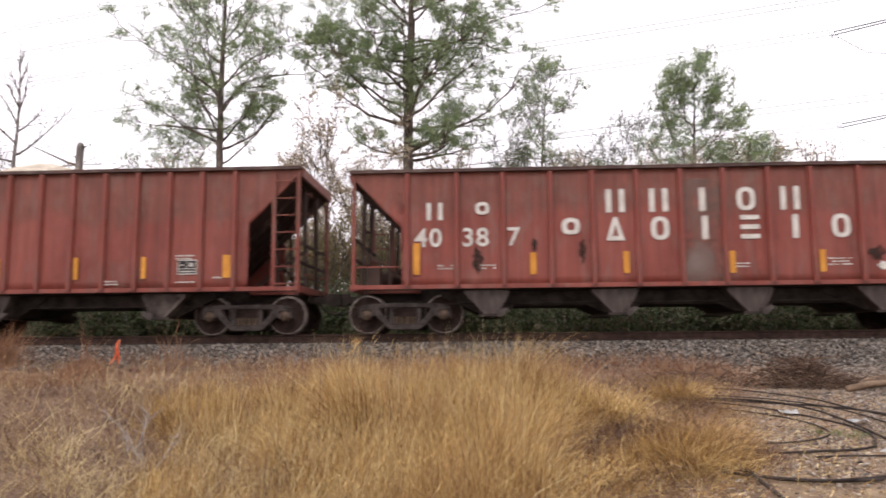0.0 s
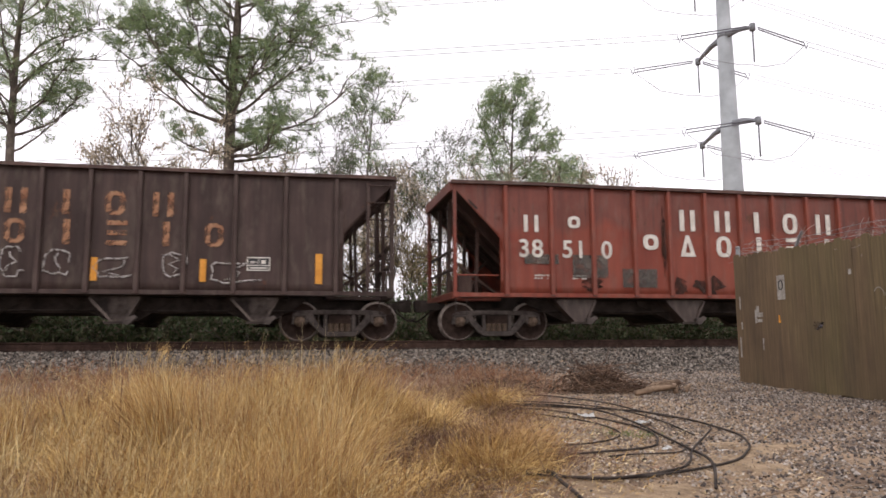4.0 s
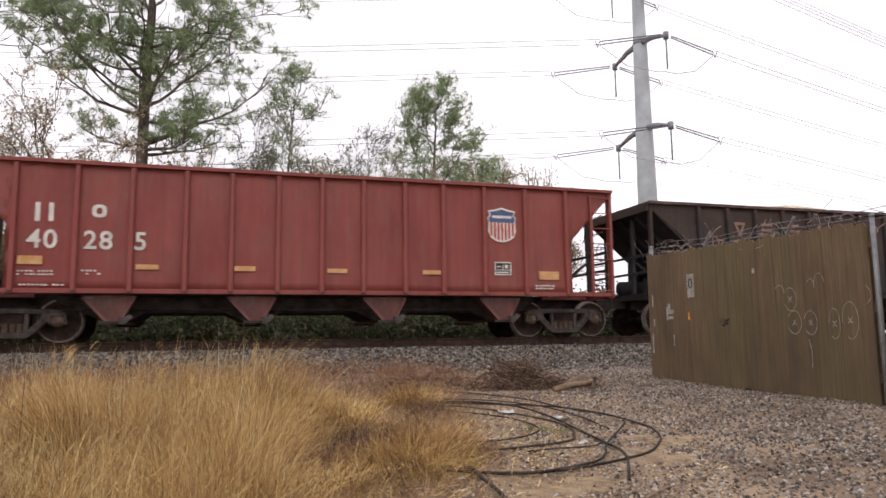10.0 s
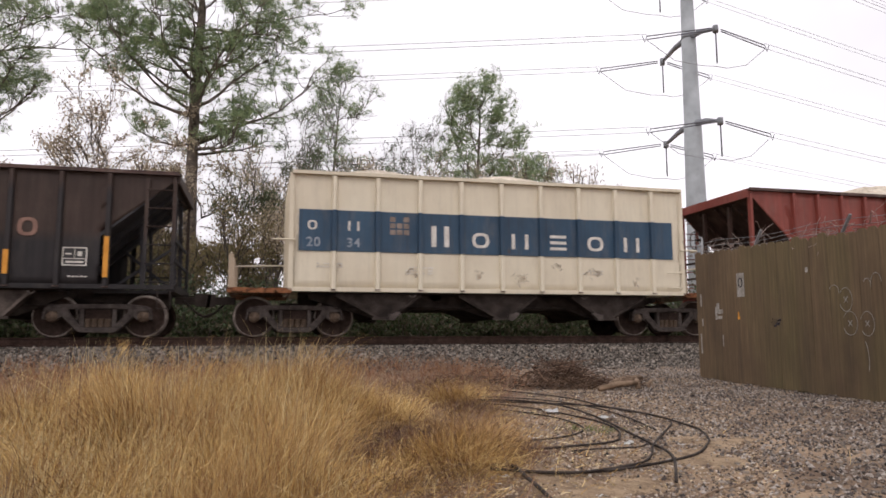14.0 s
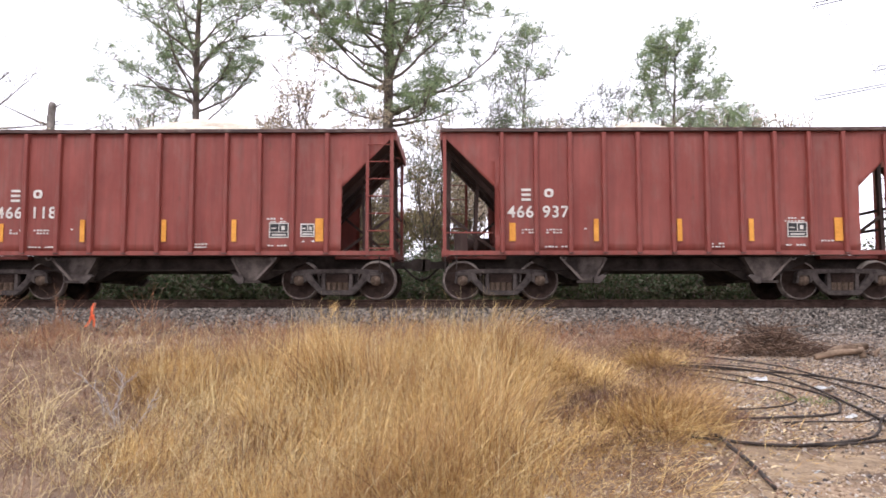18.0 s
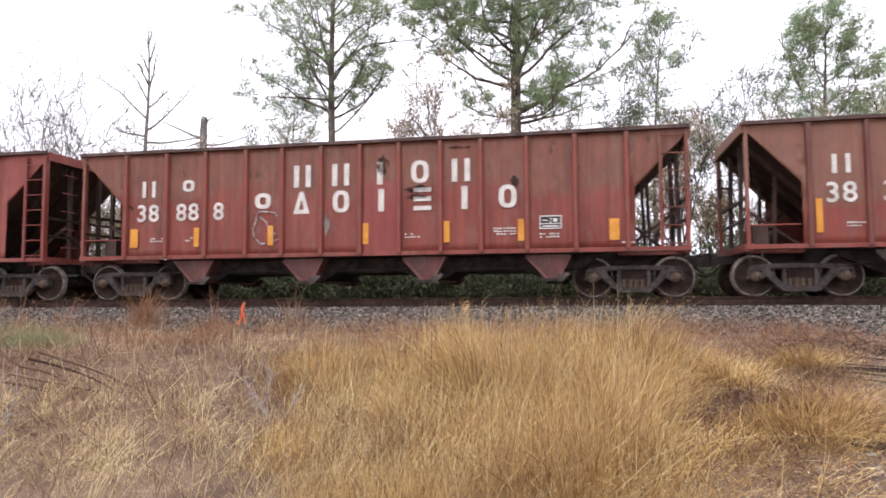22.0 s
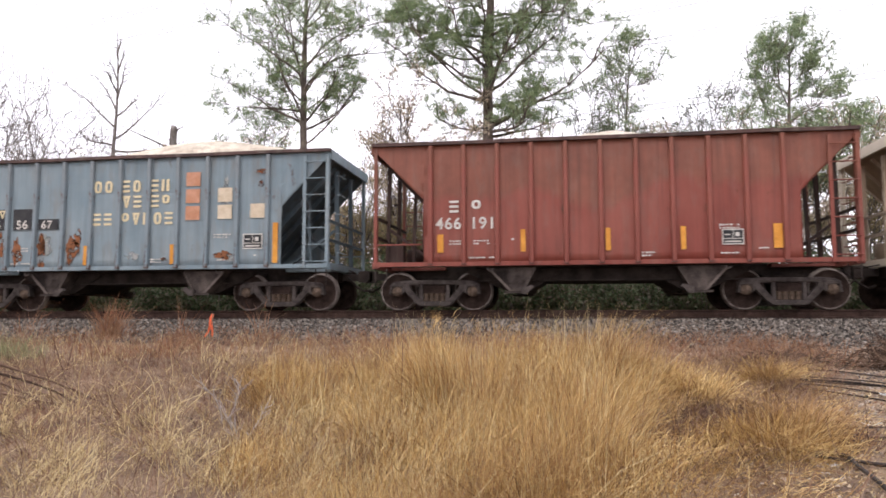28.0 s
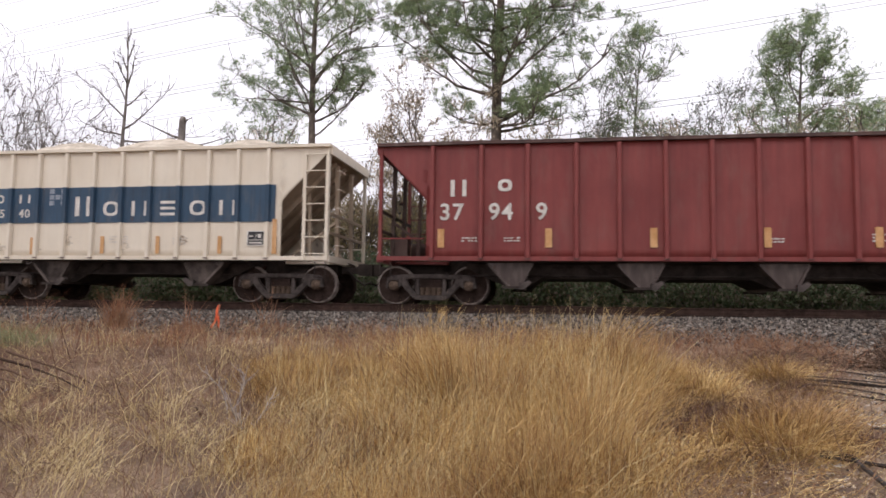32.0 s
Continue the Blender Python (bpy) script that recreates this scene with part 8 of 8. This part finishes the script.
hose("hose", [(2.1, 7.6), (2.64, 7.4), (2.99, 6.97), (3.04, 6.25), (2.9, 5.43), (2.75, 4.8), (2.65, 4.43), (2.5, 4.09), (2.2, 3.59)], 0.021, M["cable"], BLACK_HOSE, "hose", True)
hose("hose", [(3.5, 5.74), (3.28, 5.43), (2.89, 4.92), (2.66, 4.62), (2.49, 4.35), (2.26, 4.13), (1.74, 3.93), (1.3, 4.05)], 0.018, M["cable"], BLACK_HOSE, "hose", True)
hose("hose", [(2.1, 8.7), (2.91, 8.68), (3.22, 8.24), (3.43, 7.65), (3.47, 7.01), (3.6, 6.53)], 0.017, M["cable"], "black hose running out of the brush", "hose")
hose("hose", [(1.1, 4.2), (1.43, 4.09), (1.43, 3.86), (1.42, 3.55), (1.38, 3.2)], 0.024, M["cable"], "thick black hose end in the grass", "hose", True)
hose("hose", [(2.05, 4.6), (2.3, 4.66), (2.6, 4.7), (2.75, 4.85)], 0.012, M["cable"], "short thin black hose", "hose")
hose("hose", [(1.7, 7.9), (2.3, 7.75), (2.95, 7.45), (3.3, 6.9), (3.35, 6.2), (3.2, 5.5)], 0.015, M["cable"], BLACK_HOSE, "hose", True)
hose("hose", [(1.6, 7.2), (2.2, 7.05), (2.6, 6.6), (2.72, 6.1), (2.6, 5.6), (2.25, 5.2), (1.8, 5.0), (1.1, 4.8)], 0.014, M["cable"], BLACK_HOSE, "hose")
hose("stick", [(2.14, 3.33), (2.32, 3.46), (2.53, 3.54), (2.79, 3.65)], 0.011, M["log"], "pale bare stick on gravel", "stick")
hose("stick", [(2.75, 3.4), (2.95, 3.55), (3.1, 3.58)], 0.006, M["log"], "thin bare stick on gravel", "stick")


def brush_pile(x, y, n, label, seed, size=1.0, heap=0.14):
    t = Tree(seed, 0.0025)
    for k in range(n):
        a, e = t.r.uniform(0, 6.283), t.r.uniform(-0.25, 0.5)
        px, py = t.r.gauss(0, 0.36 * size), t.r.gauss(0, 0.2)
        p = (px, py, t.r.uniform(0.0, heap) * math.exp(-(px / (0.5 * size)) ** 2) + 0.01)
        t.limb(p, (math.cos(a), math.sin(a) * 0.6, e), t.r.uniform(0.15, 0.5) * size, t.r.uniform(0.003, 0.008), -0.4, 0.24, 5, 4)
    thing("dead_brush", t.bm, M["brush"], label, "brush", (x, y, ground_z(x, y)), kind="stuff")


brush_pile(3.75, 8.75, 620, "heap of dead brown brush and twigs", 71, 0.85, 0.34)
brush_pile(2.55, 8.9, 150, "low scatter of dead twigs", 72, 0.9)
brush_pile(4.45, 8.6, 60, "broken branches beside a log", 73, 0.6)
for i, (x, y, ln, a, rad) in enumerate(((4.25, 8.35, 0.62, 0.75, 0.045), (4.0, 8.15, 0.55, 0.1, 0.035), (4.75, 8.3, 0.3, 0.9, 0.02), (4.45, 8.5, 0.5, 0.5, 0.05), (4.55, 8.2, 0.4, 1.1, 0.035))):
    bm = bmesh.new()
    tube(bm, [(0, 0, 0), (ln * 0.45 * math.cos(a), ln * 0.45 * math.sin(a), 0.05), (ln * math.cos(a), ln * math.sin(a), 0.07)], [rad, rad * 1.05, rad * 0.8], 9)
    thing("log", bm, M["log"], "short weathered log among dead twigs", "log", (x, y, ground_z(x, y) + rad * 0.8), "broken logs")
t = Tree(75, 0.004)
for k in range(5):
    t.limb((0, 0.1 * k, 0.12 + 0.05 * k), (1, 0.1, t.r.uniform(-0.25, 0.0)), 1.5, 0.012, -0.1, 0.08, 7, 5)
thing("fallen_branch", t.bm, M["brush"], "thin dark fallen branches over the weeds", "branch", (-4.5, 4.9, ground_z(-4.5, 4.9)))


def dead_shrub(x, y, n, size, seed):
    """A leafless bleached weed: a few stems from one root that fork into fine twigs."""
    t = Tree(seed, 0.0015)
    for k in range(n):
        a = t.r.uniform(0, 6.283)
        lp, dd = t.limb((0.03 * math.cos(a), 0.03 * math.sin(a), -0.02), (math.cos(a) * 0.5 + 0.15, math.sin(a) * 0.4, 1), size * t.r.uniform(0.6, 1.0), 0.006, 0.05, 0.10, 6, 5)
        for j in (2, 3, 4, 5, 6):
            for _ in range(2):
                t.limb(lp[j], dd + Vector((t.r.gauss(0, 0.6), t.r.gauss(0, 0.6), t.r.gauss(0, 0.3))), size * t.r.uniform(0.15, 0.4), 0.003, 0.1, 0.16, 4, 4)
    thing("dead_shrub", t.bm, M["bleached"], "bleached leafless weed with forking twigs", "weed", (x, y, ground_z(x, y)))


dead_shrub(-2.94, 3.12, 6, 0.50, 91)
dead_shrub(-3.25, 3.3, 4, 0.40, 92)
dead_shrub(-2.2, 4.6, 3, 0.36, 93)
dead_shrub(-1.75, 3.9, 3, 0.30, 94)


def crumple(name, x, y, s, mat, label, seed):
    """A crushed scrap: a small folded sheet with thickness."""
    r = random.Random(seed)
    bm = bmesh.new()
    g = [[bm.verts.new(((i - 1.5) * s / 3 + r.gauss(0, s * 0.08), (j - 1) * s / 3 + r.gauss(0, s * 0.08), abs(r.gauss(0, s * 0.14)))) for j in range(3)] for i in range(4)]
    for i in range(3):
        for j in range(2):
            bm.faces.new((g[i][j], g[i + 1][j], g[i + 1][j + 1], g[i][j + 1]))
    res = bmesh.ops.solidify(bm, geom=bm.faces[:], thickness=s * 0.06)
    thing(name, bm, mat, label, "litter", (x, y, ground_z(x, y) + s * 0.1), "litter on the bank")


for i, (x, y, s) in enumerate(((1.89, 4.87, 0.09), (2.45, 4.59, 0.07), (2.6, 6.33, 0.16), (2.94, 5.87, 0.14), (2.81, 4.48, 0.06), (1.28, 3.75, 0.05), (1.2, 3.62, 0.035), (0.35, 2.8, 0.09), (1.62, 3.3, 0.05), (-2.1, 9.6, 0.06))):
    crumple("litter", x, y, s, M["litter"], "crumpled scrap of white plastic on the ground", 500 + i)


def marker_flag(x, y):
    ob = group("marker_flag", (x, y, ground_z(x, y)), "strip of orange flagging on a thin stake", "marker")
    bm = bmesh.new()
    tube(bm, [(0, 0, -0.05), (0.03, 0, 0.30), (0.05, 0, 0.52)], 0.008, 6)
    part("stake", bm, M["log"], ob)
    bm = bmesh.new()
    for k in range(2):
        prev = None
        for i in range(7):
            u = i / 6
            x0, z0 = 0.05 - (0.13 if k else 0.03) * u - 0.02 * math.sin(u * 6 + k), 0.50 - 0.40 * u
            row = [bm.verts.new((x0 + o, 0.012 * math.sin(u * 8 + k * 2), z0)) for o in (-0.022, 0.022)]
            if prev:
                bm.faces.new((prev[0], prev[1], row[1], row[0]))
            prev = row
    bmesh.ops.solidify(bm, geom=bm.faces[:], thickness=0.003)
    part("ribbon", bm, M["flag"], ob, "orange plastic ribbon")


marker_flag(-6.1, 12.1)

motions()
